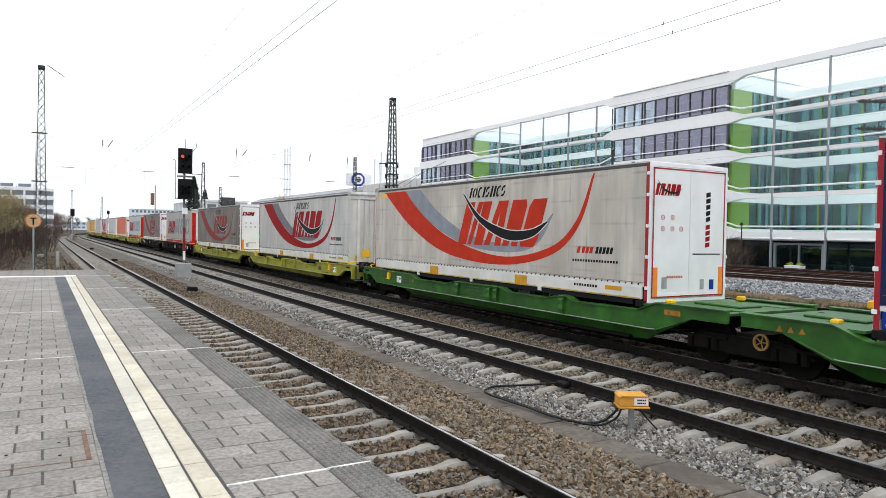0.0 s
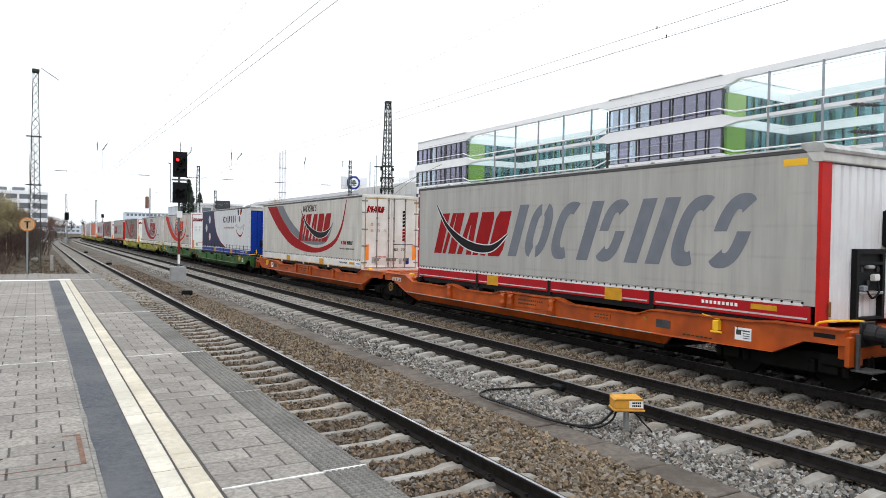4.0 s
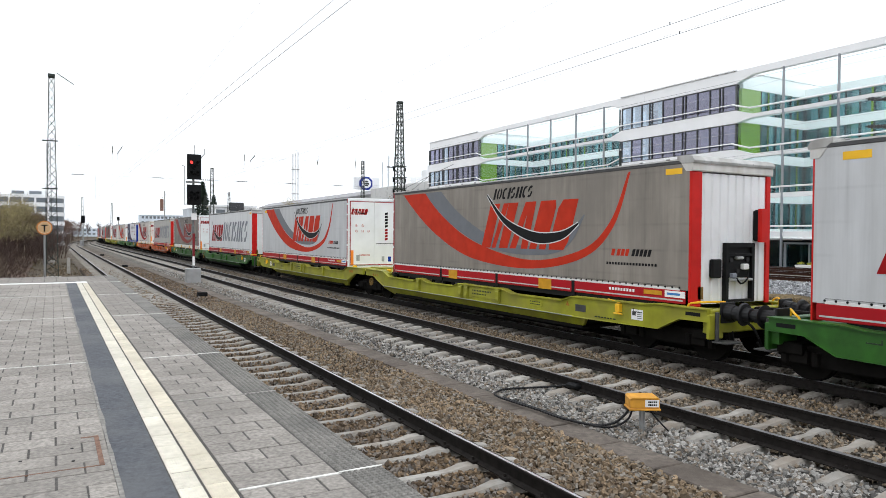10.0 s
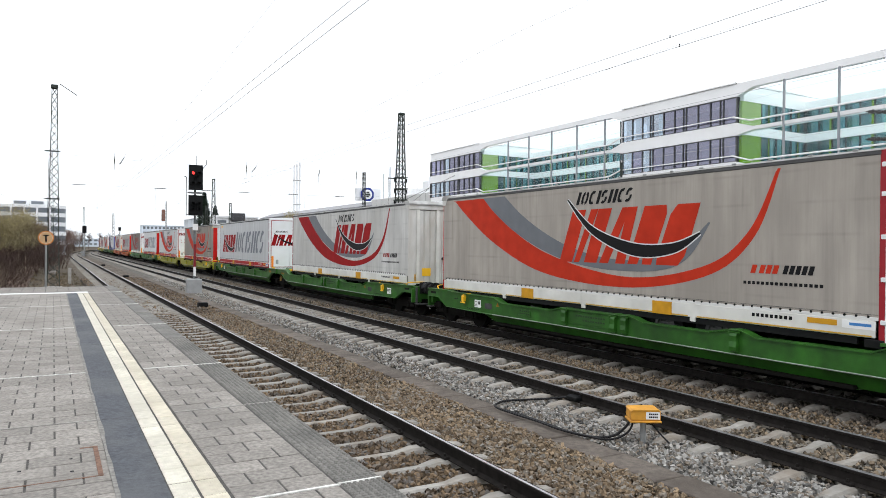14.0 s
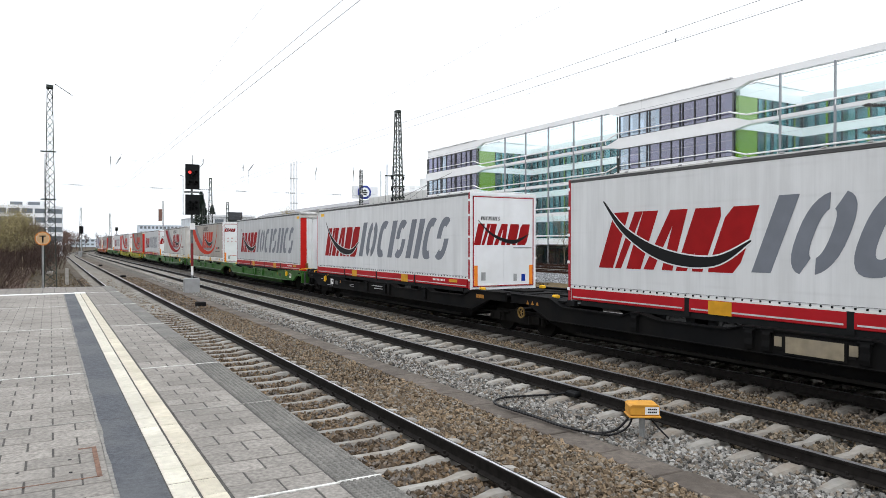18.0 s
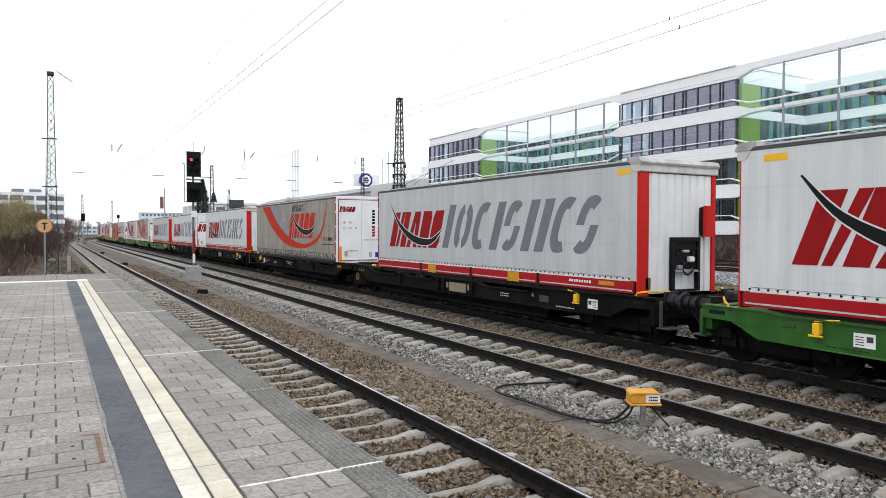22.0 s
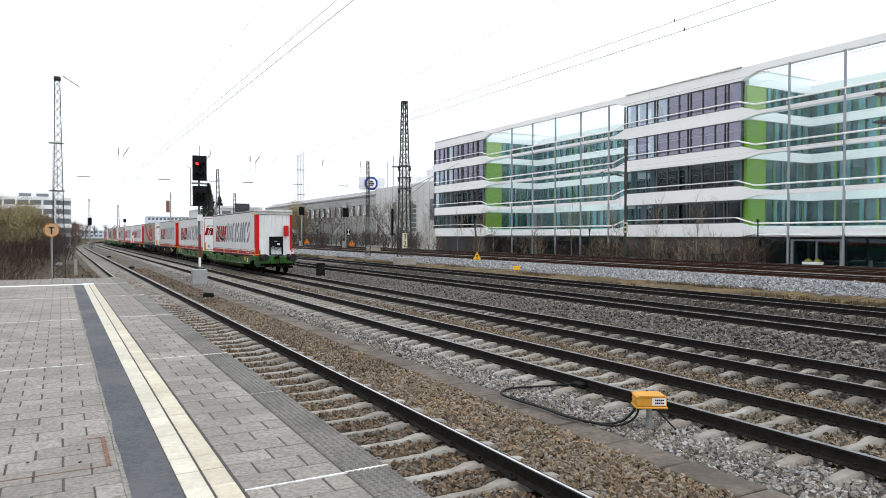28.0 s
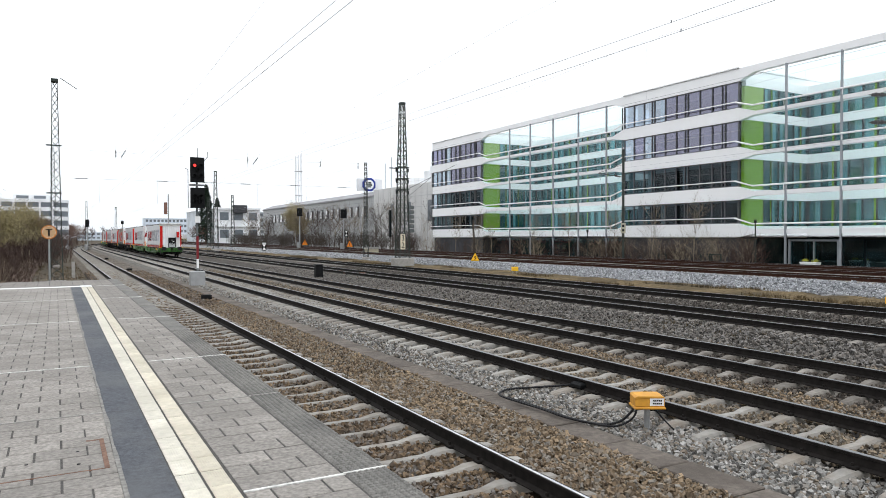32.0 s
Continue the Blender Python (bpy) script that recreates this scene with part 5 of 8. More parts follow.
def build_trailer(spec, visible):
    """Curtain-sided semi-trailer. Its rear doors are at y = 0, its front at y = 13.7, rail tops at z = 0."""
    tr = thing("semi_trailer", spec["label"], "trailer", "trailers on the train")
    cm = M[spec["curtain"]]
    for s in (-1, 1):
        x0, x1 = sorted((s * (TW - .03), s * TW))
        c = Shape()
        c.box(x0, x1, .06, TL - .036, TZ0, TZ1 - .05)
        cu = c.make("side_curtain", cm, tr, spec.get("curtain_label", ""))
        gx0, gx1 = sorted((s * (TW - .04), s * (TW + .012)))
        Shape().box(gx0, gx1, .05, TL - .036, TZ1 - .05, TZ1 + .015, .01).make("curtain_rail", M["gasket"], tr)
        bk = Shape()
        for k in range(72):
            yy = .2 + k * .185
            bx0, bx1 = sorted((s * TW, s * (TW + .018)))
            bk.box(bx0, bx1, yy, yy + .032, TZ0 + .025, TZ0 + .065, .008)
        tagged(bk.make("curtain_buckle", M["black"], cu), kind="stuff")
        if s == visible and spec["skirt"] != "none":
            mx0, mx1 = sorted((s * (TW - .004), s * (TW + .008)))
            Shape().box(mx0, mx1, .07, TL - .25, TZ0 - .012, TZ0 + .04, .003).make("curtain_hem", M["hem"], cu, "white curtain hem")
            Shape().box(*sorted((s * TW, s * (TW + .005))), .07, TL - .25, TZ0 + .075, TZ0 + .081).make("strap_line", M["gasket"], cu)
    roof = Shape()
    roof.prism([(-TW - .01, TZ1 + .02), (TW + .01, TZ1 + .02), (TW + .01, TZ1 + .05), (0, TZ1 + .1), (-TW - .01, TZ1 + .05)], "y", .0, TL - .1)
    roof.make("roof", M["roof"], tr, "pale weathered roof sheet")
    rb = Shape()
    for k in range(18):
        yy = .4 + .74 * k
        rb.tube((-TW - .012, yy, TZ1 + .055), (-TW - .012, yy + .08, TZ1 + .055), .016, n=6)
        rb.tube((TW + .012, yy, TZ1 + .055), (TW + .012, yy + .08, TZ1 + .055), .016, n=6)
    tagged(rb.make("roof_roller", M["galv"], tr), kind="stuff")
    ch = Shape().box(-.55, -.4, .1, 13.2, .95, 1.25).box(.4, .55, .1, 13.2, .95, 1.25).box(-TW + .03, TW - .03, .06, TL - .1, 1.25, TZ0 - .01)
    for k in range(8):
        ch.box(-TW + .05, TW - .05, .8 + 1.6 * k, .9 + 1.6 * k, 1.1, 1.25)
    ch.box(-1.2, -1.15, .4, 13.0, .98, 1.1).box(1.15, 1.2, .4, 13.0, .98, 1.1)
    ch.make("chassis", M["black"], tr)
    door_end(tr, spec)
    front_end(tr, spec, visible)
    for s in (-1, 1):
        side_skirt(tr, s, spec, visible)
    tyre, rim = tyre_meshes()
    for y in (3.15, 4.45, 5.75):
        for s in (-1, 1):
            w = new("wheel", tyre)
            w.parent = tr
            w.matrix_basis = pose(s * .9, y, .835)
            r = new("rim", rim)
            r.parent = w
    for s in (-1, 1):
        Shape().box(s * .675 - .075, s * .675 + .075, 10.6, 10.75, .55, 1.2).box(s * .675 - .175, s * .675 + .175, 10.55, 10.8, .5, .55).make("landing_leg", M["black"], tr)
    side_graphic(tr, visible, spec["graphic"], spec.get("red", "logo_red"), spec.get("shift", 0.0), spec.get("second", "logo_steel"))
    place = side_place(visible)
    if spec["post"] == "red" and spec.get("sticker", True):
        Flat(place).poly([(.5, 3.68), (.95, 3.68), (.95, 3.81), (.5, 3.81)] if visible < 0 else [(12.95, 3.7), (13.38, 3.7), (13.38, 3.82), (12.95, 3.82)], .004).make("sticker", M["yellow"], tr)
    return tr


def sill_web(top, bot, s):
    """Side web: upright above, a ledge, and leaning inward below, 8 cm thick."""
    low = sorted(bot)
    ys = sorted({p[0] for p in top} | {p[0] for p in low})
    out = Shape()
    rows = []
    for y in ys:
        zt = float(np.interp(y, [p[0] for p in top], [p[1] for p in top]))
        zb = float(np.interp(y, [p[0] for p in low], [p[1] for p in low]))
        zm = max(min(.56, zt - .02), zb + .01)
        zl = max(zm - .025, zb + .005)
        d = max(0, zl - zb)
        rows.append([(s * 1.38, y, zt), (s * 1.38, y, zm), (s * 1.41, y, zl), (s * (1.41 - .5 * d), y, zl - .03 * min(1, d * 8)), (s * (1.4 - .95 * d), y, zb)])
    for a, b in zip(rows[:-1], rows[1:]):
        for k in range(4):
            q = [a[k], b[k], b[k + 1], a[k + 1]]
            r = [(x - s * .08, y, z) for x, y, z in q]
            out.add(q + r, [(0, 1, 2, 3), (7, 6, 5, 4), (0, 4, 5, 1), (3, 2, 6, 7)])
    out.add(rows[0] + [(x - s * .08, y, z) for x, y, z in rows[0]], [(0, 1, 6, 5), (1, 2, 7, 6), (2, 3, 8, 7), (3, 4, 9, 8)])
    out.add(rows[-1] + [(x - s * .08, y, z) for x, y, z in rows[-1]], [(0, 5, 6, 1), (1, 6, 7, 2), (2, 7, 8, 3), (3, 8, 9, 4)])
    return out


def build_wagon(color, label, first, seen):
    """Half of an articulated pocket wagon: joint end at y = -2.25, buffers at y = 14.95."""
    wg = thing("pocket_wagon", label, "freight wagon", "wagons of the train")
    m = M[color]
    posts = (2.47, 5.24, 5.58, 7.25)
    low, high = .87, .965
    top = [(-2.1, 1.09), (-.43, 1.08), (.08, .89), (posts[0] - .42, low), (posts[0] - .14, high), (posts[0] + .14, high), (posts[0] + .6, low),
           (posts[1] - .53, low), (posts[1] - .18, high), (posts[3] + .17, high), (posts[3] + .6, low), (9.95, low), (10.35, 1.0), (12.6, 1.02), (13.0, 1.06), (14.25, 1.06)]
    bot = [(14.25, .83), (13.6, .82), (13.05, .56), (10.85, .53), (10.52, .31), (0, .28), (-1.34, .86), (-2.1, .86)]
    for s in (-1, 1):
        sill = sill_web(top, bot, s).make("side_sill", m, wg)
        fl = Shape()
        fx0, fx1 = sorted((s * 1.2, s * 1.43))
        for (a, za), (b, zb) in zip(top[:-1], top[1:]):
            fl.add([(fx0, a, za), (fx1, a, za), (fx1, b, zb), (fx0, b, zb), (fx0, a, za + .022), (fx1, a, za + .022), (fx1, b, zb + .022), (fx0, b, zb + .022)],
                   [(0, 3, 2, 1), (4, 5, 6, 7), (0, 1, 5, 4), (1, 2, 6, 5), (2, 3, 7, 6), (3, 0, 4, 7)])
        fl.make("top_flange", m, sill)
        Shape().box(*sorted((s * 1.0, s * 1.12)), .4, 10.4, .25, .285, .008).make("bottom_flange", m, sill)
        for y in posts if s == seen else ():
            # a forged strap hooked over the sill, bowed outward and tucked in at its foot
            bow = [(1.385, .965), (1.44, .95), (1.465, .88), (1.455, .78), (1.47, .68), (1.45, .6), (1.42, .585), (1.385, .6)]
            br = Shape().prism([(s * x, z) for x, z in bow], "y", y - .075, y + .075)
            bx0, bx1 = sorted((s * 1.2, s * 1.46))
            br.box(bx0, bx1, y - .1, y + .1, .962, 1.0, .012)
            br.tube((s * 1.43, y - .12, .94), (s * 1.43, y + .12, .94), .022, n=6)
            br.make("stanchion_bracket", m, sill)
        pl_ = Shape()
        px0, px1 = sorted((s * 1.381, s * 1.388))
        ex0, ex1 = sorted((s * 1.394, s * 1.398))
        pc = 11.06 if first else 12.3
        pl_.box(px0, px1, pc, pc + .33, .68, .9)
        plate = pl_.make("placard", M["white"], sill, "white instruction placard")
        qx0, qx1 = sorted((s * 1.3885, s * 1.3905))
        ln = Shape().box(qx0, qx1, pc + .03, pc + .13, .77, .86)
        for k in range(4):
            ln.box(qx0, qx1, pc + .17, pc + .3, .715 + .04 * k, .728 + .04 * k)
        tagged(ln.make("lettering_bar", M["post_steel"], plate), kind="stuff")
        if s == seen:
            # stiffened panel between the brackets, with a raised border
            pa, pb = posts[2] + .16, posts[3] - .16
            Shape().box(*sorted((s * 1.38, s * 1.395)), pa, pb, .645, .925, .012).make("number_panel", m, sill)
            pa, pb = 8.65, 9.2
            Shape().box(*sorted((s * 1.38, s * 1.392)), pa, pb, .65, .81, .01).make("number_panel", m, sill)
            Shape().pipe([(s * 1.4, -.4, .56), (s * 1.42, -.3, .548), (s * 1.42, 10.4, .548)], .011, 6).make("air_pipe", m if color == "w_black" else M["pipe_pale"], sill, "thin steel pipe along the ledge")
            tx = Shape()
            ax0, ax1 = sorted((s * 1.392, s * 1.394))
            for k in range(5):
                tx.box(ax0, ax1, 8.7 + .09 * k, 8.76 + .09 * k, .75, .775).box(ax0, ax1, 8.7 + .09 * k, 8.77 + .09 * k, .69, .71)
            for k in range(7):
                tx.box(px0, px1, 11.75 - .1 * k, 11.82 - .1 * k, .61, .635)
            tx.box(px0, px1, 12.35, 12.6, .84, .86).box(px0, px1, 12.35, 12.37, .86, .92)
            tagged(tx.make("lettering_bar", M["tape_grey"] if color == "w_black" else M["stencil"], sill), kind="stuff")
        nb = Shape()
        n0 = posts[2] + .3
        for k in range(12):
            nb.box(ex0, ex1, n0 + .085 * k, n0 + .05 + .085 * k, .82, .86)
        for k in range(9):
            nb.box(ex0, ex1, n0 + .085 * k, n0 + .055 + .085 * k, .73, .765)
        if color == "w_black" and not first:
            # a blank weathered plate with two small instruction plates beside it
            Shape().box(*sorted((s * 1.39, s * 1.41)), 5.88, 6.95, .575, .91, .006).make("plate_frame", m, sill)
            Shape().box(*sorted((s * 1.409, s * 1.414)), 5.92, 6.91, .61, .885, .002).make("plate", M["plate_beige"], sill, "blank weathered beige plate")
            for ya, yb in ((5.7, 5.84), (6.98, 7.12)):
                Shape().box(*sorted((s * 1.394, s * 1.399)), ya, yb, .7, .87, .002).make("placard", M["plate_beige"], sill)
        else:
            tagged(nb.make("number_bar", M["tape_grey"] if color == "w_black" else M["stencil"], sill), kind="stuff")
        hd = Shape().tube((s * 1.42, 11.95, .98), (s * 1.45, 11.95, .76), .035, n=8).tube((s * 1.45, 11.84, .77), (s * 1.45, 12.08, .77), .02, n=6).tube((s * 1.4, 11.6, 1.06), (s * 1.42, 12.0, 1.0), .012, n=6).box(s * 1.42 - .05, s * 1.42 + .05, 11.89, 12.01, .8, .98, .01)
        hd.make("latch_lever", M["yellow"], sill, "yellow latch lever")
        if s == seen:
            Shape().box(px0, px1, 10.48, 10.84, .68, .84, .002).make("window_plate", M["post_steel"], sill, "dark grey plate in the sill")
            Shape().prism([(10.12, .78), (10.26, .78), (10.19, .89)], "x", px0, px1).make("warning_plate", M["stencil_orange"], sill, "orange warning triangle")
            Shape().box(px0, px1, 13.75, 14.1, .92, .99, .002).make("builder_plate", M["black"], sill, "small black builder's plate")
            Shape().box(*sorted((s * 1.0, s * 1.38)), 14.25, 14.32, .5, .98, .02).make("corner_bracket", m, sill)
        cn = Shape().box(s * 1.1 - .07, s * 1.1 + .07, -.62, -.48, 1.06, 1.16, .02).make("deck_pin", M["yellow"], wg)
        if first:
            Shape().box(px0, px1, -1.05, -.65, .88, .98).make("warning_plate", M["stencil_orange"], sill, "orange warning plate")
        else:
            tri = Shape()
            for y in (-1.35, -1.15, -.95):
                tri.prism([(y - .06, .87), (y + .06, .87), (y, .97)], "x", px0, px1)
            if color == "w_orange":
                Shape().box(*sorted((s * 1.376, s * 1.3805)), -1.48, -.83, .85, .985).make("placard", M["tape_grey"], sill, "pale plate behind the warning triangles")
            tri.make("warning_plate", M["stencil_orange"], sill, "row of orange warning triangles")
            wh = Shape().ring((s * 1.3, -1.75, .62), "x", .15, .115, .04, 20)
            for k in range(5):
                wh.tube((s * 1.3, -1.75, .62), (s * 1.3, -1.75 + .13 * math.cos(k * 1.257), .62 + .13 * math.sin(k * 1.257)), .012, n=5)
            wh.make("brake_wheel", M["rust_yellow"], wg, "yellow brake handwheel")
    dk = Shape().prism([(-1.3, 1.0), (1.3, 1.0), (1.3, 1.045), (-1.3, 1.045)], "y", -2.1, .0)
    dk.box(-.35, .35, -1.6, -.5, 1.045, 1.09, .015)
    for s in (-1, 1):
        dk.box(s * .8 - .2, s * .8 + .2, -1.9, -.9, 1.045, 1.06)
    dk.make("joint_deck", m, wg)
    Shape().box(-1.3, 1.3, 11.3, 14.15, .95, .99).box(-1.3, 1.3, 14.1, 14.3, .6, 1.06, .02).make("end_deck", m, wg)
    Shape().box(-1.28, 1.28, .4, 10.6, .27, .33).make("pocket_floor", M["bogie"], wg)
    hitch = Shape().prism([(12.0, .99), (13.2, .99), (12.8, 1.2), (12.4, 1.2)], "x", -.35, .35).make("hitch_stand", m, wg)
    for s in (-1, 1):
        bf = Shape().box(s * .88 - .2, s * .88 + .2, 14.3, 14.335, .8, 1.2, .01).tube((s * .88, 14.33, 1.0), (s * .88, 14.5, 1.0), .17, .15, n=16).tube((s * .88, 14.5, 1.0), (s * .88, 14.86, 1.0), .135, n=14).tube((s * .88, 14.86, 1.0), (s * .88, 15.1, 1.0), .1, n=12).tube((s * .88, 15.08, 1.0), (s * .88, 15.12, 1.0), .2, .22, n=20)
        bf.make("buffer", M["pipe_steel"], wg, "black steel buffer")
        hr = Shape().pipe(catmull([(s * 1.3, 13.72, 1.0), (s * 1.3, 13.74, 1.1), (s * 1.27, 13.84, 1.16), (s * .9, 14.16, 1.19), (s * .78, 14.24, 1.15), (s * .76, 14.25, 1.0)], 4), .02)
        hr.make("hand_rail", M["yellow"], wg)
        Shape().tube((s * 1.22, 14.36, .46), (s * 1.22, 14.36, 1.02), .04, n=8).box(s * 1.05 - .22, s * 1.05 + .22, 14.28, 14.62, .44, .47, .008).box(s * 1.05 - .02, s * 1.05 + .02, 14.25, 14.3, .44, .8).make("step_plate", M["post_steel"], wg, "grey steel shunter step")
    Shape().box(-.09, .09, 14.3, 14.75, .9, 1.08, .03).tube((0, 14.7, .98), (0, 14.9, 1.06), .05, n=8).tube((0, 14.9, 1.06), (0, 14.86, 1.16), .045, .02, n=8).tube((-.07, 14.72, .95), (-.07, 14.8, .5), .022, n=6).tube((.07, 14.72, .95), (.07, 14.8, .5), .022, n=6).tube((-.1, 14.8, .5), (.1, 14.8, .5), .03, n=6).make("coupling_hook", M["bogie"], wg)
    for x in (-.42, .42):
        hose = catmull([(x, 14.3, .78), (x, 14.5, .74), (x * 1.05, 14.68, .52), (x * .8, 14.66, .36), (x * .55, 14.5, .4)], 5)
        Shape().pipe(hose, .024, 7).make("brake_hose", M["rubber"], wg, "black rubber brake hose")
    for yb in ((12.95, -2.25) if first else (12.95,)):
        bg_ = Shape()
        for s in (-1, 1):
            bg_.prism([(yb - 1.35, .42), (yb - .9, .62), (yb + .9, .62), (yb + 1.35, .42), (yb + 1.15, .34), (yb + .4, .28), (yb - .4, .28), (yb - 1.15, .34)], "x", s * 1.0 - .06, s * 1.0 + .06)
            for d in (-.9, .9):
                bg_.box(s * 1.02 - .12, s * 1.02 + .12, yb + d - .16, yb + d + .16, .3, .55, .03)
                bg_.tube((s * 1.08, yb + d - .28, .3), (s * 1.08, yb + d - .28, .52), .07, n=8).tube((s * 1.08, yb + d + .28, .3), (s * 1.08, yb + d + .28, .52), .07, n=8)
        bg_.box(-.95, .95, yb - .25, yb + .25, .4, .68)
        bogie = bg_.make("bogie_frame", M["bogie"], wg)
        for d in (-.9, .9):
            ax = Shape().tube((-1.05, yb + d, .46), (1.05, yb + d, .46), .08, n=10)
            for s in (-1, 1):
                ax.ring((s * .75, yb + d, .46), "x", .46, .1, .12, 26).disc((s * .70, yb + d, .46), "x", .485, .03, 26)
            ax.make("wheelset", M["bogie"], bogie)
    for s in (-1, 1):
        Shape().tube((s * 1.1, -1.9, .55), (s * 1.1, .2, .5), .03).make("air_pipe", M["bogie"], wg)
        Shape().box(s * 1.0 - .2, s * 1.0 + .2, 13.75, 14.2, .45, .65, .03).make("tool_box", M["bogie"], wg)
    return wg


SW = dict(door="door_white", frame="red", post="red", skirt="red", graphic="swoosh", curtain="curt_white")
LG = dict(SW, graphic="lettered", curtain="curt_grey")
SPECS = {
    "A": dict(SW, shift=0.1, second="logo_blue", curtain="curt_beige", skirt="white", red="logo_orange", label="curtain-sided trailer with a dirty beige curtain and orange-red crescent logo"),
    "B": dict(SW, box=True, curtain="curt_white", skirt="blue", graphic="navy", post="blue", wall="blue", label="white and navy curtain-sided trailer with a blue side guard"),
    "C": dict(SW, bars=True, shift=0.15, plate=True, curtain="curt_cream", skirt="white", door="door_cream", frame="yellow", post="white", label="cream trailer with red crescent logo and container-like doors"),
    "D": dict(LG, curtain="curt_drab", label="grey curtain-sided trailer with large slanted lettering shapes and red side guards"),
    "E": dict(SW, sticker=False, curtain="curt_brown", skirt="white", red="logo_pale", label="very dirty brown curtain-sided trailer with a faded red crescent logo"),
    "F": dict(LG, plate=True, curtain="curt_white", label="clean white curtain-sided trailer with large slate lettering shapes"),
    "G": dict(SW, plate=True, curtain="curt_grey", red="logo_orange", label="white curtain-sided trailer with red crescent logo and red side guards"),
    "H": dict(SW, box=True, shift=0.08, plate=True, curtain="curt_dun", red="logo_orange", label="grimy beige trailer with orange-red crescent logo and red side guards"),
    "I": dict(LG, plate=True, big=True, label="light grey trailer with slate logo shapes and large door logo"),
    "M": dict(LG, curtain="curt_white", big=True, label="clean white trailer with slate logo shapes and large door logo"),
    "J": dict(SW, shift=0.15, curtain="curt_soiled", skirt="white", post="grimy", wall="wall_dirty", gear=False, label="soiled white trailer with red crescent logo and grimy front wall"),
    "K": dict(SW, sticker=False, plate=True, curtain="curt_taupe", skirt="white", post="red", red="logo_orange", label="cream curtain-sided trailer with orange-red crescent logo and white side guards"),
    "L": dict(LG, curtain="curt_grey", label="grey curtain-sided trailer with large slate lettering shapes, loaded backwards"),
    "N": dict(LG, curtain="curt_white", label="white curtain-sided trailer with slate lettering shapes and red front posts"),
    "O": dict(SW, curtain="curt_old", skirt="none", post="white", second="logo_blue", red="logo_orange", shift=.68, label="old beige curtain-sided trailer with battered side boards and red crescent logo"),
    "P": dict(LG, curtain="curt_grey", label="streaky grey curtain-sided trailer with slate lettering shapes"),
    "U": dict(SW, curtain="curt_orange", skirt="white", graphic="none", label="orange-red curtain-sided trailer with white rear doors"),
    "V": dict(SW, curtain="curt_yellow", skirt="white", graphic="none", label="plain yellow box trailer with white doors"),
    "W": dict(SW, curtain="curt_grey", skirt="white", graphic="none", post="white", label="plain pale grey trailer with white doors"),
}
# pairs from the front of the train to its end: wagon colour, first trailer, second trailer
CONSIST = [("w_green", "W", "L"), ("w_green", "E", "D"), ("w_lime", "W", "V"), ("w_lime", "V", "W"), ("w_lime", "G", "W"), ("w_lime", "U", "L"), ("w_black", "E", "D"), ("w_lime", "E", "J"),
           ("w_green", "A", "B"), ("w_orange", "C", "D"), ("w_green", "E", "F"), ("w_lime", "G", "H"), ("w_green", "I", "J"), ("w_green", "K", "L"),
           ("w_black", "M", "N"), ("w_black", "O", "P"), ("w_green", "M", "N")]
FIRST_PAIR = -8
WAGON_LABEL = {"w_green": "green articulated pocket wagon with stanchion brackets", "w_lime": "lime-yellow articulated pocket wagon with stanchion brackets",
               "w_orange": "orange articulated pocket wagon with stanchion brackets", "w_black": "black articulated pocket wagon with grimy sills"}
built_trailers, built_wagons, RUNNING = {}, {}, []
for k, (color, t1, t2) in enumerate(CONSIST):
    back = 34.3 * (k + FIRST_PAIR)
    for first, key in ((True, t1), (False, t2)):
        tk = (key, first)
        if tk in built_trailers:
            tr = copy_thing(built_trailers[tk], Matrix())
        else:
            tr = built_trailers[tk] = build_trailer(SPECS[key], -1 if first else 1)
        wk = (color, first)
        if wk in built_wagons:
            wg = copy_thing(built_wagons[wk], Matrix())
        else:
            wg = built_wagons[wk] = build_wagon(color, WAGON_LABEL[color], first, -1 if first else 1)
        offset = back if first else back + 4.5
        RUNNING.append((tr, offset if first else offset + .1, first))
        RUNNING.append((wg, offset, first))


# tail of the train: reflective tail board and a yellow lamp pole on the last wagon
tail = RUNNING[-1][0]
tb = Shape().box(-1.12, -.9, 14.34, 14.36, 1.12, 1.46, .004).make("tail_board", M["white"], tail, "small white tail board with red triangles")
Shape().prism([(-1.1, 1.44), (-.92, 1.44), (-1.01, 1.3)], "y", 14.36, 14.364).prism([(-1.01, 1.28), (-.92, 1.14), (-1.1, 1.14)], "y", 14.36, 14.364).make("tail_mark", M["red"], tb)
Shape().tube((1.3, 14.1, 1.05), (1.3, 14.1, 1.62), .018, n=8).make("lamp_pole", M["yellow"], tail, "short yellow pole on the wagon end")


def travelled(t):
    """Where the leading trailer's doors are along the third track at t seconds."""
    return 10.4036 + 12.28239 * t - 0.0269310 * t ** 2 + 3.91371e-5 * t ** 3 + 5.24935e-6 * t ** 4


def train_pose(s, first):
    x0, straight, radius = TRACKS[2][1] + GAUGE / 2, TRACKS[2][2], TRACKS[2][3]
    mid = s + 6.85 if first else s - 6.85
    x, y, a = on_track(x0, straight, radius, mid)
    d = Vector((math.sin(a), math.cos(a)))
    o = Vector((x, y)) - d * 6.85 if first else Vector((x, y)) + d * 6.85
    return pose(o.x, o.y, 0, 0, 0, -math.degrees(a) + (0 if first else 180))


def motions():
    for ob, offset, first in RUNNING:
        walk(ob, [(t, train_pose(travelled(t) - offset, first)) for t in range(33)])


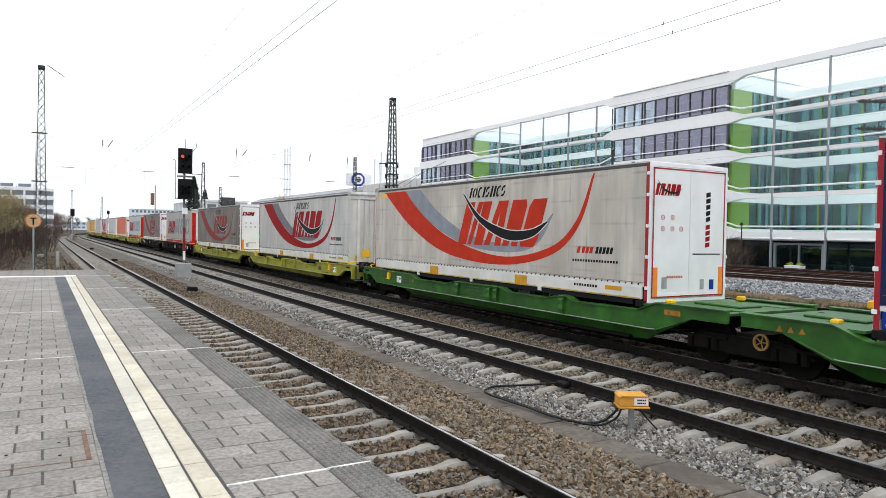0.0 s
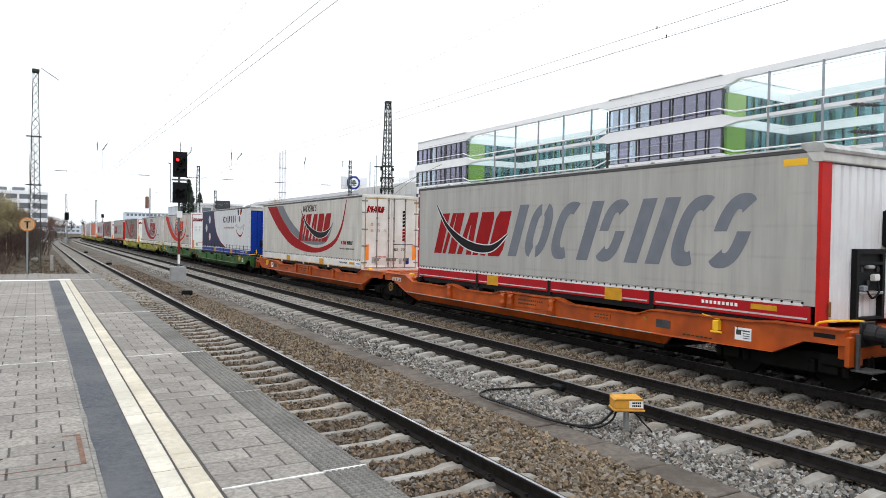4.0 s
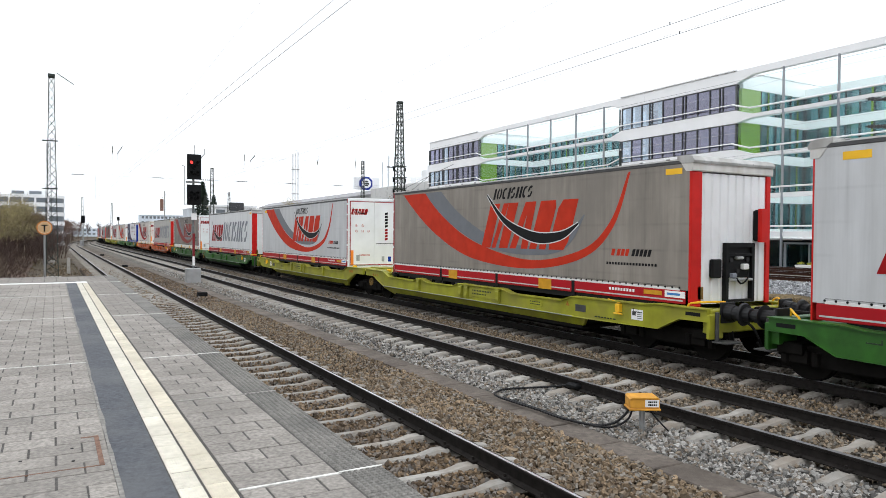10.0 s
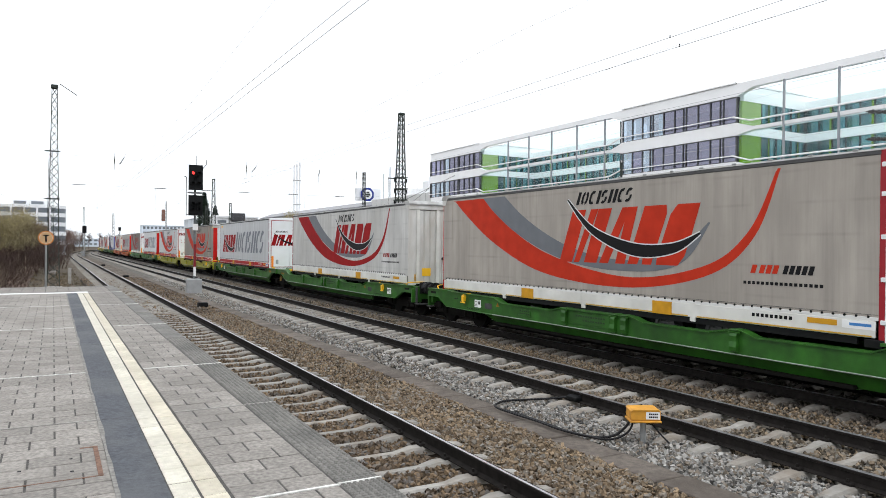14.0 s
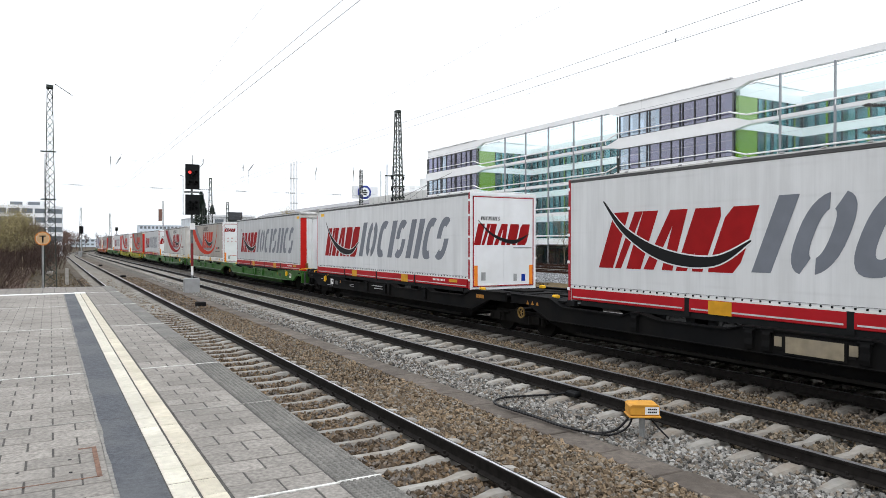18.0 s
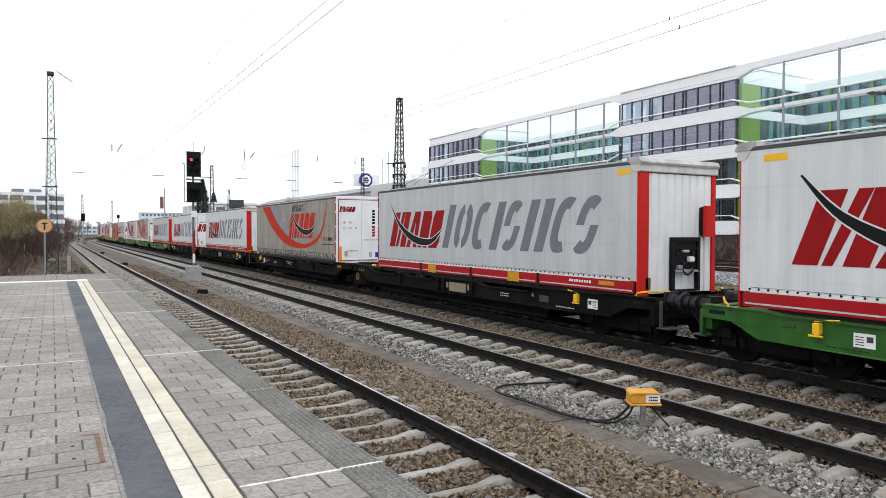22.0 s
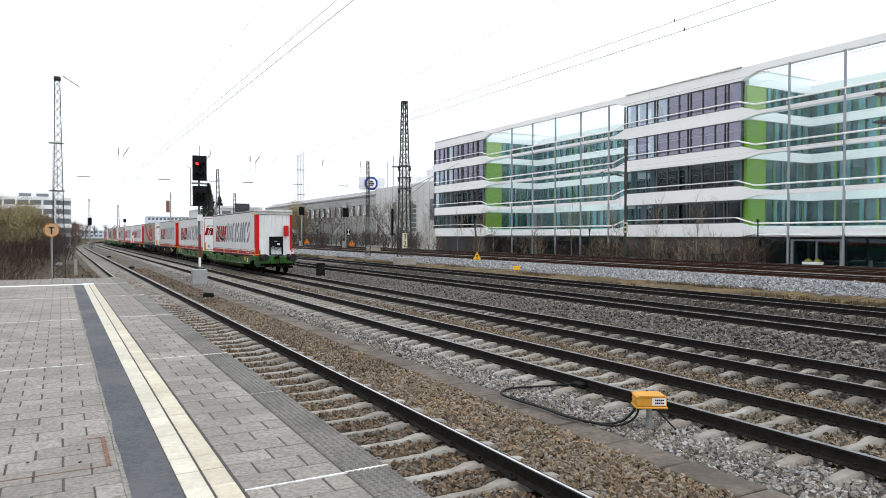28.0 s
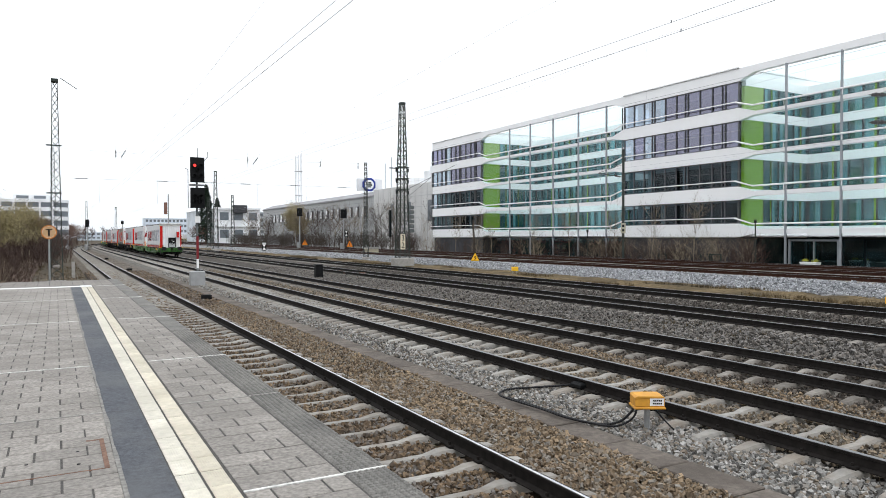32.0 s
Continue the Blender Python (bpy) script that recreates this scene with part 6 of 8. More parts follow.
# ---------------------------------------------------------------- office building across the tracks
M.update({
    "panel_white": mat("panel_white", (0.94, 0.94, 0.94), 0.4, var=0.02, scale=1, second=(0.9, 0.9, 0.9), sscale=.25, smix=.6),
    "panel_green": mat("panel_green", (0.15, 0.3, 0.01), 0.45, var=0.06, scale=1),
    "panel_pale_green": mat("panel_pale_green", (0.28, 0.4, 0.12), 0.5, var=0.06, scale=1),
    "mullion": mat("mullion_dark", (0.03, 0.03, 0.035), 0.5, .3, var=0.1),
    "mullion_grey": mat("mullion_grey", (0.12, 0.122, 0.13), 0.5, .2, var=0.1),
    # Room walls coloured near black to stand for unlit depth behind the panes.
    "interior": mat("interior_unlit", (0.03, 0.035, 0.038), 0.9, var=0.6, scale=.6, spec=.1),
    "blind": mat("window_blind", (0.42, 0.58, 0.61), 0.9, var=0.12, scale=2, stretch=(1, 4, .3)),
    "blind_pale": mat("window_blind_pale", (0.5, 0.58, 0.62), 0.9, var=0.12, scale=2, stretch=(1, 4, .3)),
    # Sheen set per pane to imitate reflected cloud above, dark surroundings below.
    "pane_lilac_cloud": glass_mat("pane_lilac_cloud", (0.4, 0.4, 0.5), clear=0.77, sheen=(.8, .79, .94)),
    "post_grey": mat("post_grey", (0.33, 0.35, 0.37), 0.5, .3, var=0.06),
    "pane_dark": glass_mat("pane_dark", (0.45, 0.54, 0.57), clear=0.97),
    "pane_teal": glass_mat("pane_teal", (0.6, 0.8, 0.82), clear=0.92, sheen=(.86, .96, 1)),
    "pane_sky": glass_mat("pane_sky", (0.6, 0.68, 0.74), clear=0.7, sheen=(.86, .92, 1)),
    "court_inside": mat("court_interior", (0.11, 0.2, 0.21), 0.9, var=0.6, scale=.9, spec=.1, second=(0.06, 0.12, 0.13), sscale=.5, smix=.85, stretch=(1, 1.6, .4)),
    "mullion_teal": mat("mullion_teal_grey", (0.028, 0.036, 0.038), 0.5, .2, var=0.1),
    "pane_screen": glass_mat("pane_screen", (0.93, 0.988, 0.988), clear=0.97, sheen=(.9, 1, 1)),
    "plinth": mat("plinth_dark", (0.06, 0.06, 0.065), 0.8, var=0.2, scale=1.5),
    "factory_pale": mat("factory_pale_panel", (0.64, 0.635, 0.62), 0.8, var=0.08, scale=.5, second=(0.5, 0.49, 0.475), sscale=.25),
    "factory": mat("factory_grey", (0.45, 0.455, 0.455), 0.8, var=0.1, scale=.4, second=(0.33, 0.335, 0.335), sscale=.1),
    "far_white": mat("far_white_wall", (0.829, 0.84, 0.851), 0.8, var=0.1, scale=.2),
    # Distance haze is mixed into these two wall colours.
    "far_grey": mat("far_grey_haze_wall", (0.6, 0.64, 0.68), 0.9, var=0.2, scale=.1),
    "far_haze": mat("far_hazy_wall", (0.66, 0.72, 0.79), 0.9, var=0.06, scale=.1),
    "far_window": mat("far_window", (0.16, 0.18, 0.2), .4, var=.1),
    "far_brick": mat("far_brick_wall", (0.2, 0.11, 0.085), 0.9, var=0.2, scale=.5),
    "bark": mat("bark", (0.07, 0.056, 0.047), 0.95, var=0.3, scale=3, island=.3),
    "twig_brown": mat("twig_brown", (0.068, 0.0448, 0.0368), 0.95, var=0.3, scale=3, island=.4),
    "twig_red": mat("twig_red_brown", (0.15, 0.095, 0.075), 0.95, var=0.3, scale=3, island=.4),
    "twig_pale": mat("twig_pale", (0.24, 0.195, 0.14), 0.95, var=0.3, scale=3, island=.4),
    "bud": mat("bud_green", (0.26, 0.22, 0.105), 0.9, var=0.3, scale=3, island=.5),
    "needle": mat("needle_green", (0.02, 0.035, 0.022), 0.9, var=0.4, scale=3, island=.5),
})
FX = 50.0
BANDS = [(2.25, 3.42), (5.38, 6.52), (8.75, 9.84), (12.02, 13.1), (15.3, 16.38)]
office = thing("office_building", "white and green five-storey office block with ribbon windows", "office building")
BD = 66.0


def pane_of(rnd, storey, along):
    """Plain dark panes below; above, a lilac tint stands for reflected cloud, with paler panes towards the far end."""
    if storey < 2:
        return M["pane_dark" if rnd.random() < .85 or along < .55 else "pane_sky"]
    return M["pane_sky" if along > .55 and rnd.random() < .8 else "pane_lilac_cloud"]


def office_block(y0, y1, pitch):
    rnd = random.Random(int(y0))
    for k, (a, b) in enumerate(BANDS):
        Shape().box(FX, BD, y0, y1, a, b, .02).make("white_band", M["panel_white"], office, "white spandrel band")
        if k < 4:
            Shape().box(FX - .32, FX - .26, y0 - .1, y1 + .1, b + .42, b + .5).make("hand_rail", M["panel_white"], office)
    for storey, ((a0, a), (b, b1)) in enumerate(zip(BANDS[:-1], BANDS[1:])):
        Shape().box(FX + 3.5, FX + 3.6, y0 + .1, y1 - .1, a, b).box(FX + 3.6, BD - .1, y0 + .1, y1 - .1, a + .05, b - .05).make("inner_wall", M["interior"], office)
        n = round((y1 - y0) / pitch)
        for k in range(n):
            p, q = y0 + (y1 - y0) * k / n, y0 + (y1 - y0) * (k + 1) / n
            w = Shape().box(FX + .12, FX + .15, p + .04, q - .04, a + .02, b - .02).make("window", pane_of(rnd, storey, k / n), office)
            w.visible_shadow = False
            if rnd.random() < (.35 if k / n < .55 else .75) * (1 if storey > 1 else .55):
                u = rnd.uniform(.3, .9)
                Shape().box(FX + .3, FX + .34, p + .1, p + (q - p) * u, a + .04, b - .04).make("window_blind", M["blind_pale" if rnd.random() < .5 else "blind"], office)
        ml = Shape()
        for k in range(n + 1):
            p = y0 + (y1 - y0) * k / n
            ml.box(FX + .02, FX + .2, p - .028, p + .028, a, b)
            if k % 3 == 1:
                ml.box(FX + .02, FX + .2, p + .3, p + .34, a, b)
        ml.box(FX + .05, FX + .16, y0, y1, a, a + .07).box(FX + .05, FX + .16, y0, y1, b - .07, b)
        ml.make("mullion", M["mullion_grey"], office)
        Shape().box(FX + .1, BD - .2, y0 - .004, y0 + .1, a, b).make("end_wall", M["mullion"], office)
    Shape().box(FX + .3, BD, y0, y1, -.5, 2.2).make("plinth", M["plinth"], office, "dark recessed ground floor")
    Shape().box(FX - .1, BD, y0 - .1, y1 + .1, 16.4, 16.5).make("roof", M["panel_white"], office)


def kinked(y0, y1, zlo, zhi, klo, khi, run=1.6):
    """Outline (y, z) of a band that narrows away from both ends."""
    return [(y0, zlo), (y0 + run, klo), (y1 - run, klo), (y1, zlo), (y1, zhi), (y1 - run, khi), (y0 + run, khi), (y0, zhi)]


def office_court(y0, y1, posts):
    back = FX + 9
    for k, (a, b) in enumerate(BANDS):
        if k < 4:
            out = kinked(y0, y1, a, b, a + .3, b - .5)
        else:
            out = kinked(y0, y1, a, b, a + .55, b)
        Shape().prism(out, "x", FX, FX + .5).make("white_band", M["panel_white"], office, "white walkway band with kinked ends")
        for side in ((FX + .5, back + .3, y1 - .35, y1), (back - .1, back + .3, y0, y1 - .35)):
            drop = .45 if k == 4 else 0
            Shape().box(side[0], side[1], side[2], side[3], a + .1 - drop, b - .2 - drop, .01).make("white_band", M["panel_white"], office)
        if k < 4:
            r = Shape()
            zr = b + .45
            r.pipe([(FX - .28, y0 - .1, zr), (FX - .28, y0 + 1.6, zr - .5), (FX - .28, y1 - 1.6, zr - .5), (FX - .28, y1 + .1, zr)], .07, 6)
            for j in range(int((y1 - y0) / 4.6)):
                r.box(FX - .3, FX - .26, y0 + 1.6 + 4.6 * j, y0 + 1.63 + 4.6 * j, b - .5, zr - .5)
            r.make("hand_rail", M["panel_white"], office)
            Shape().box(FX + .5, FX + 1.0, y0, y1, b - .75, b - .6).make("walkway_floor", M["panel_white"], office)
    for (a0, a), (b, b1) in zip(BANDS[:-1], BANDS[1:]):
        lo, hi = a - .2, b + (.1 if b < 15 else -.35)
        pm = M["panel_green"] if a < 12 else M["panel_pale_green"]
        Shape().box(FX + .4, FX + 2.9, y1 - .3, y1 - .02, lo, hi).make("green_panel", pm, office, "lime green facade panel")
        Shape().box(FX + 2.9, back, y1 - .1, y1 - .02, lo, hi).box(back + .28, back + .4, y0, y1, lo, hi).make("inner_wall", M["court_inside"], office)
        n = 6
        for k in range(n):
            p = FX + 2.9 + (back - FX - 2.9) * k / n
            q = FX + 2.9 + (back - FX - 2.9) * (k + 1) / n
            w = Shape().box(p + .04, q - .04, y1 - .3, y1 - .27, lo, hi).make("window", M["pane_teal"], office)
            w.visible_shadow = False
            if (k * 7 + int(a)) % 3:
                Shape().box(p + .06, p + .25 + .12 * ((k * 5 + int(a)) % 5), y1 - .22, y1 - .2, lo + .05, hi - .05).make("window_blind", M["blind"], office)
            if k % 2:
                Shape().box(p - .09, p + .09, y1 - .34, y1 - .305, lo, hi).make("green_strip", M["panel_green"], office)
        n = int((y1 - y0) / 1.2)
        rnd = random.Random(int(y0 + a * 7))
        ml = Shape()
        gp = Shape()
        for k in range(n):
            p, q = y0 + (y1 - .4 - y0) * k / n, y0 + (y1 - .4 - y0) * (k + 1) / n
            w = Shape().box(back + .02, back + .05, p + .04, q - .04, lo, hi).make("window", M["pane_teal"], office)
            w.visible_shadow = False
            ml.box(back - .04, back + .1, q - .05, q + .05, lo, hi)
            if rnd.random() < .6:
                Shape().box(back + .12, back + .15, p + .06, p + rnd.uniform(.4, 1.1), lo + .05, hi - .05).make("window_blind", M["blind"], office)
            if k % 3 == 1:
                gp.box(back - .02, back + .06, p + .06, p + .24, lo, hi)
        for k in range(7):
            p = FX + 2.9 + (back - FX - 2.9) * k / 6
            ml.box(p - .05, p + .05, y1 - .35, y1 - .2, lo, hi)
        ml.make("mullion", M["mullion_teal"], office)
        tagged(gp.make("green_strip", M["panel_green"], office, "narrow lime green strips between windows"), kind="stuff")
    # Added white slab that throws light up onto the inner walls.
    Shape().box(FX + .5, back - .1, y0, y1 - .36, 2.3, 2.4).make("court_deck", M["panel_white"], office, "white slab added to bounce light into the court")
    for y in posts:
        Shape().box(FX - .08, FX + .08, y - .065, y + .065, -.5, 15.9, .02).make("post", M["post_grey"], office, "slim grey steel post")
    stops = [y0 + .1] + list(posts) + [y1 - .1]
    for p, q in zip(stops[:-1], stops[1:]):
        for k in range(4):
            zl, zh = BANDS[k][1] - .45, BANDS[k + 1][0] + .25
            w = Shape().box(FX + .02, FX + .04, p + .12, q - .12, zl, zh).make("screen_pane", M["pane_screen"], office)
            w.visible_shadow = False
    n = int((y1 - y0) / 3)
    for k in range(n):
        p, q = y0 + (y1 - y0) * k / n, y0 + (y1 - y0) * (k + 1) / n
        Shape().box(FX + 1.5, FX + 1.55, p + .08, q - .08, -.4, 2.15).make("ground_floor_pane", M["pane_teal"], office)
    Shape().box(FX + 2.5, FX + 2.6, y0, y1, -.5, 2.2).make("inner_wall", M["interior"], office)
    Shape().box(FX + 9.4, BD, y0, y1, -.5, 15.7).make("rear_wing", M["panel_white"], office)


office_block(79.4, 93.1, 1.37)
office_block(39.0, 52.4, 1.34)
office_court(52.4, 79.4, [54.94, 59.37, 63.8, 68.2, 72.56])
office_court(10.0, 39.0, [12.6, 17.0, 21.4, 25.8, 30.2, 34.6])
dr = thing("entrance_door", "glass entrance door in a slim grey steel frame", "door")
Shape().box(FX + 1.2, FX + 1.4, 31.0, 31.2, -.4, 2.1).box(FX + 1.2, FX + 1.4, 35.0, 35.2, -.4, 2.1).box(FX + 1.2, FX + 1.4, 31.2, 35.0, 1.95, 2.1).box(FX + 1.2, FX + 1.4, 33, 33.1, -.4, 1.95).make("frame", M["post_grey"], dr)
Shape().box(FX + 1.28, FX + 1.31, 31.2, 33, -.4, 1.95).make("pane", M["pane_teal"], dr)
Shape().box(FX + 1.28, FX + 1.31, 33.1, 35, -.4, 1.95).make("pane", M["pane_teal"], dr)


# ---------------------------------------------------------------- masts, wires, signals
def lattice_mast(x, y, z0, h, w0, w1, bays, label, head=True, leg=.05, material="mast"):
    m = thing("lattice_mast", label, "lattice mast", "catenary masts", at=pose(x, y, z0))
    legs, br = Shape(), Shape()
    for sx in (-1, 1):
        for sy in (-1, 1):
            legs.tube((sx * w0 / 2, sy * w0 / 2, 0), (sx * w1 / 2, sy * w1 / 2, h), leg, leg * .8, n=4)
    for k in range(bays):
        a, b = k / bays, (k + 1) / bays
        wa, wb = (w0 + (w1 - w0) * a) / 2, (w0 + (w1 - w0) * b) / 2
        for f in range(4):
            c = [(-1, -1), (1, -1), (1, 1), (-1, 1)]
            p, q = c[f], c[(f + 1) % 4]
            br.tube((p[0] * wa, p[1] * wa, h * a), (q[0] * wb, q[1] * wb, h * b), leg * .36, n=4, caps=False)
            br.tube((q[0] * wa, q[1] * wa, h * a), (p[0] * wb, p[1] * wb, h * b), leg * .36, n=4, caps=False)
    for s in ((legs, "mast_leg"), (br, "bracing")):
        s[0].make(s[1], M[material], m)
    if head:
        Shape().box(-w1 / 2 - .05, w1 / 2 + .05, -w1 / 2 - .05, w1 / 2 + .05, h - .04, h + .16, .03).make("mast_head", M[material], m)
    Shape().box(-w0 * .8, w0 * .8, -w0 * .8, w0 * .8, -.6, .12, .05).make("footing", M["concrete"], m, "concrete footing block")
    return m


mast_l = lattice_mast(.0, 43.8, -.1, 11.05, .6, .25, 24, "tall dark green steel lattice mast beside the platform end", leg=.033)
mast_r = lattice_mast(27.2, 56.4, .35, 13.9, .98, .38, 19, "tall dark steel lattice mast with a pale number plate", leg=.065)


# main signal: two black heads, mast with a red and white board, grey base cabinet
sig = thing("main_signal", "black two-headed light signal showing red above a grey cabinet", "railway signal", at=pose(6.75, 39.9, -.3))
Shape().tube((0, 0, 0), (0, 0, 7.0), .06, n=10).make("mast", M["grey_mast"], sig)
for z0, z1 in ((5.7, 7.05), (4.3, 5.4)):
    hd = Shape().prism([(-.36, z0), (.36, z0), (.36, z1), (-.36, z1)], "y", -.3, -.12).box(-.3, .3, -.12, .1, z0 + .1, z1 - .1, .04)
    hd = hd.make("signal_head", M["black"], sig, "black signal head with hooded lenses")
    for x, z in ((-.16, z1 - .45), (.16, z1 - .45), (-.16, z0 + .35), (.16, z0 + .35), (0, (z0 + z1) / 2)):
        Shape().ring((x, -.38, z), "y", .11, .09, .16, 14).make("lens_hood", M["black"], hd)
Shape().disc((-.16, -.33, 6.6), "y", .085, .04, 16).make("red_lens", M["red_light"], sig, "lit red signal lens")
Shape().pipe([(-.45, 0, 4.3), (-.45, 0, 6.4), (-.6, 0, 6.45)], .02).pipe([(.4, 0, 6.9), (.6, 0, 7.15), (.6, 0, 7.4)], .025).tube((.05, 0, 7.0), (.05, 0, 7.6), .02).pipe([(-.45, 0, 4.35), (.45, 0, 4.35)], .02).pipe([(-.4, -.1, 5.55), (.4, -.1, 5.55)], .05).make("bracket", M["galv"], sig)
Shape().box(-.12, .16, -.12, -.08, 3.5, 3.85).make("plate", M["white"], sig, "white plate with a black sign")
for c, a, b in (("white", 1.0, 1.5), ("mast_red", 1.5, 2.75)):
    Shape().box(-.062, .062, -.12, -.08, a, b, 0).make("mast_board", M[c], sig)
Shape().box(-.4, .35, -.35, .3, .05, .84, .03).make("base_cabinet", M["grey_box"], sig, "light grey steel cabinet")
Shape().box(-.55, .5, -.5, .45, -.2, .06, .02).make("footing", M["concrete"], sig)

# round stop board
sgn = thing("stop_board", "round pale orange stop board with dark figure on post", "railway sign", at=pose(-.35, 43.0, -.1))
Shape().tube((0, 0, -.3), (0, 0, 2.75), .05, n=10).make("post", M["galv"], sgn)
Shape().disc((0, -.07, 2.8), "y", .375, .03, 28).make("board", M["white"], sgn)
Shape().ring((0, -.09, 2.8), "y", .375, .31, .02, 28).make("rim", mat("rim_orange", (0.58, 0.22, 0.05), .5, var=.1), sgn)
Shape().disc((0, -.088, 2.8), "y", .3, .012, 28).make("field", mat("pale_orange", (0.56, 0.37, 0.2), .5, var=.1), sgn)
Shape().box(-.15, .15, -.105, -.096, 2.9, 2.96).box(-.04, .04, -.105, -.096, 2.58, 2.9).make("sign_figure", M["black"], sgn)

# orange junction box with its cable
jb = thing("junction_box", "orange trackside junction box on a grey post with a black cable", "junction box", at=pose(7.09, 6.97, -.3, 0, 0, -30))
Shape().tube((0, 0, -.1), (0, 0, .38), .04, n=10).make("post", M["galv"], jb)
Shape().box(-.215, .215, -.15, .15, .37, .4, .008).box(-.2, .2, -.14, .14, .4, .53, .012).make("housing", M["orange_box"], jb)
Shape().prism([(-.205, .53), (.205, .53), (.17, .55), (-.17, .55)], "y", -.15, .15).make("lid", M["orange_box"], jb)
Shape().box(0, .19, -.1425, -.139, .42, .52).make("label_plate", M["white"], jb)
lb = Shape()
for z in (.49, .45):
    for k in range(5):
        lb.box(.04 + .025 * k, .06 + .025 * k, -.1445, -.142, z - .01, z + .012)
lb.make("lettering_bar", M["black"], jb)


def cable(name, pts, r, label):
    q = catmull(pts, 8)
    return tagged(Shape().pipe(q, r, 7).make(name, M["cable"], smooth=True), label, "cable")


cable("cable", [(6.98, 7.06, .1), (6.93, 7.15, -.05), (6.82, 7.25, -.17), (6.55, 7.36, -.185), (6.36, 7.8, -.17), (6.34, 8.32, -.165), (6.3, 8.86, -.165), (6.28, 9.31, -.165), (6.39, 9.57, -.17), (6.71, 9.78, -.18), (7.12, 9.69, -.18), (7.55, 9.5, -.16), (7.74, 9.25, -.1)], .018, "thick black cable looping over the ballast")
cable("cable", [(6.98, 7.04, .08), (6.94, 7.08, -.08), (6.8, 7.18, -.19), (6.58, 7.28, -.19), (6.42, 7.75, -.18), (6.39, 8.3, -.17), (6.35, 8.86, -.165), (6.31, 9.2, -.165)], .015, "second black cable lying beside the first")
cable("cable", [(7.15, 6.95, .1), (7.25, 6.8, -.1), (7.4, 6.7, -.28)], .012, "thin black earth wire from the junction box")
tagged(Shape().box(7.66, 7.82, 9.05, 9.3, -.16, -.06, .03).make("rail_contact", M["black"]), "black cable clamp on the rail foot", "rail contact")


def wire(name, pts, r, label):
    return tagged(Shape().pipe(pts, r, 4).make(name, M["wire"]), label, "overhead wire", "overhead wires")


for i, (_, x0, straight, radius, z, _, _) in enumerate(TRACKS[:7]):
    c = x0 + GAUGE / 2
    pts_c, pts_m = [], []
    w = Shape()
    thin = .005 if i < 2 else .0038
    clamps = Shape()
    for k in range(0, 34):
        s = -12 + 6 * k
        x, y, a = on_track(c, straight, radius, s)
        sag = .35 * (1 - ((s % 60 - 12) / 30 - 1) ** 2) if s % 60 >= 12 else 0
        pts_c.append((x, y, z + 5.62))
        pts_m.append((x, y, z + 7.0 - sag * 2))
        if k % 2 == 0:
            w.tube(pts_c[-1], pts_m[-1], .0012, n=3)
        if i < 2 and k % 5 == 3:
            u = y + 1.72 if k == 3 else y
            clamps.tube((x, u, z + 5.61), (x, u, z + 5.66), .009, n=6).tube((x, u + .2, z + 5.8), (x, u + .2, z + 5.85), .009, n=6)
    w.pipe(pts_c, thin, 4).pipe(pts_m, .0025, 4)
    if i in (0, 1):
        w.pipe([(p[0], p[1], p[2] + .19) for p in pts_c], thin * .9, 4)
        tagged(clamps.make("wire_clamp", M["black"]), "small dark clamps on the overhead wires", "wire clamp", kind="stuff")
    w.tube((c, 72, z + 5.6), (c, 72, 7.8), .008, n=4)
    tagged(w.make("overhead_line", M["wire"]), "thin grey contact and carrier wires with droppers", "overhead wire", "overhead wires", kind="stuff")

lattice_mast(-.25, 72, -.2, 10.7, .6, .3, 14, "slender steel lattice mast holding cross-span wires", head=False, leg=.03)
lattice_mast(30.2, 72, 0, 10.7, .42, .24, 20, "slender steel lattice mast holding cross-span wires", head=False, leg=.035)
span = thing("cross_span", "cross-span wires with dark insulators over all tracks", "overhead wire", "overhead wires")
Shape().pipe([(-.25, 72, 10.5), (8, 72, 10.3), (15, 72, 10.25), (22, 72, 10.3), (30.2, 72, 10.5)], .008, 4).make("head_span", M["wire"], span)
Shape().pipe([(-.25, 72, 7.8), (30.2, 72, 7.8)], .008, 4).make("steady_span", M["wire"], span)
for x in (1.5, 8.4, 12.8, 16.4, 21.6, 26.8):
    ins = Shape().tube((x, 72, 7.8), (x + 1.1, 72, 7.8), .018, n=5)
    for k in range(5):
        ins.tube((x + .12 + .2 * k, 72, 7.8), (x + .2 + .2 * k, 72, 7.8), .05, n=8)
    ins.make("insulator", M["gasket"], span)
for x, lean in ((4.95, 0), (5.4, .4), (17.2, 0), (17.75, .5), (24.9, .12), (29.3, 0), (30.0, .12)):
    ins = Shape().tube((x, 72, 9.3), (x, 72, 9.95), .012, n=4).tube((x + lean * .9, 72, 10.5), (x + lean * 1.3, 72, 10.95), .012, n=4).tube((x, 72, 9.9), (x + lean, 72, 10.6), .025, n=6)
    for k in range(5):
        ins.tube((x + lean * k / 5, 72, 9.92 + .13 * k), (x + lean * (k + .5) / 5, 72, 9.98 + .13 * k), .055, n=7)
    ins.make("insulator", M["gasket"], span)
    Shape().tube((x, 72, 7.8), (x, 72, 9.4), .006, n=3).make("hanger", M["wire"], span)

# fittings of the two big masts
Shape().box(-.56, -.1, -.78, -.74, .9, 2.25, .01).make("number_plate", mat("plate_cream", (0.72, 0.66, 0.5), .6), mast_r, "cream plate with black figures")


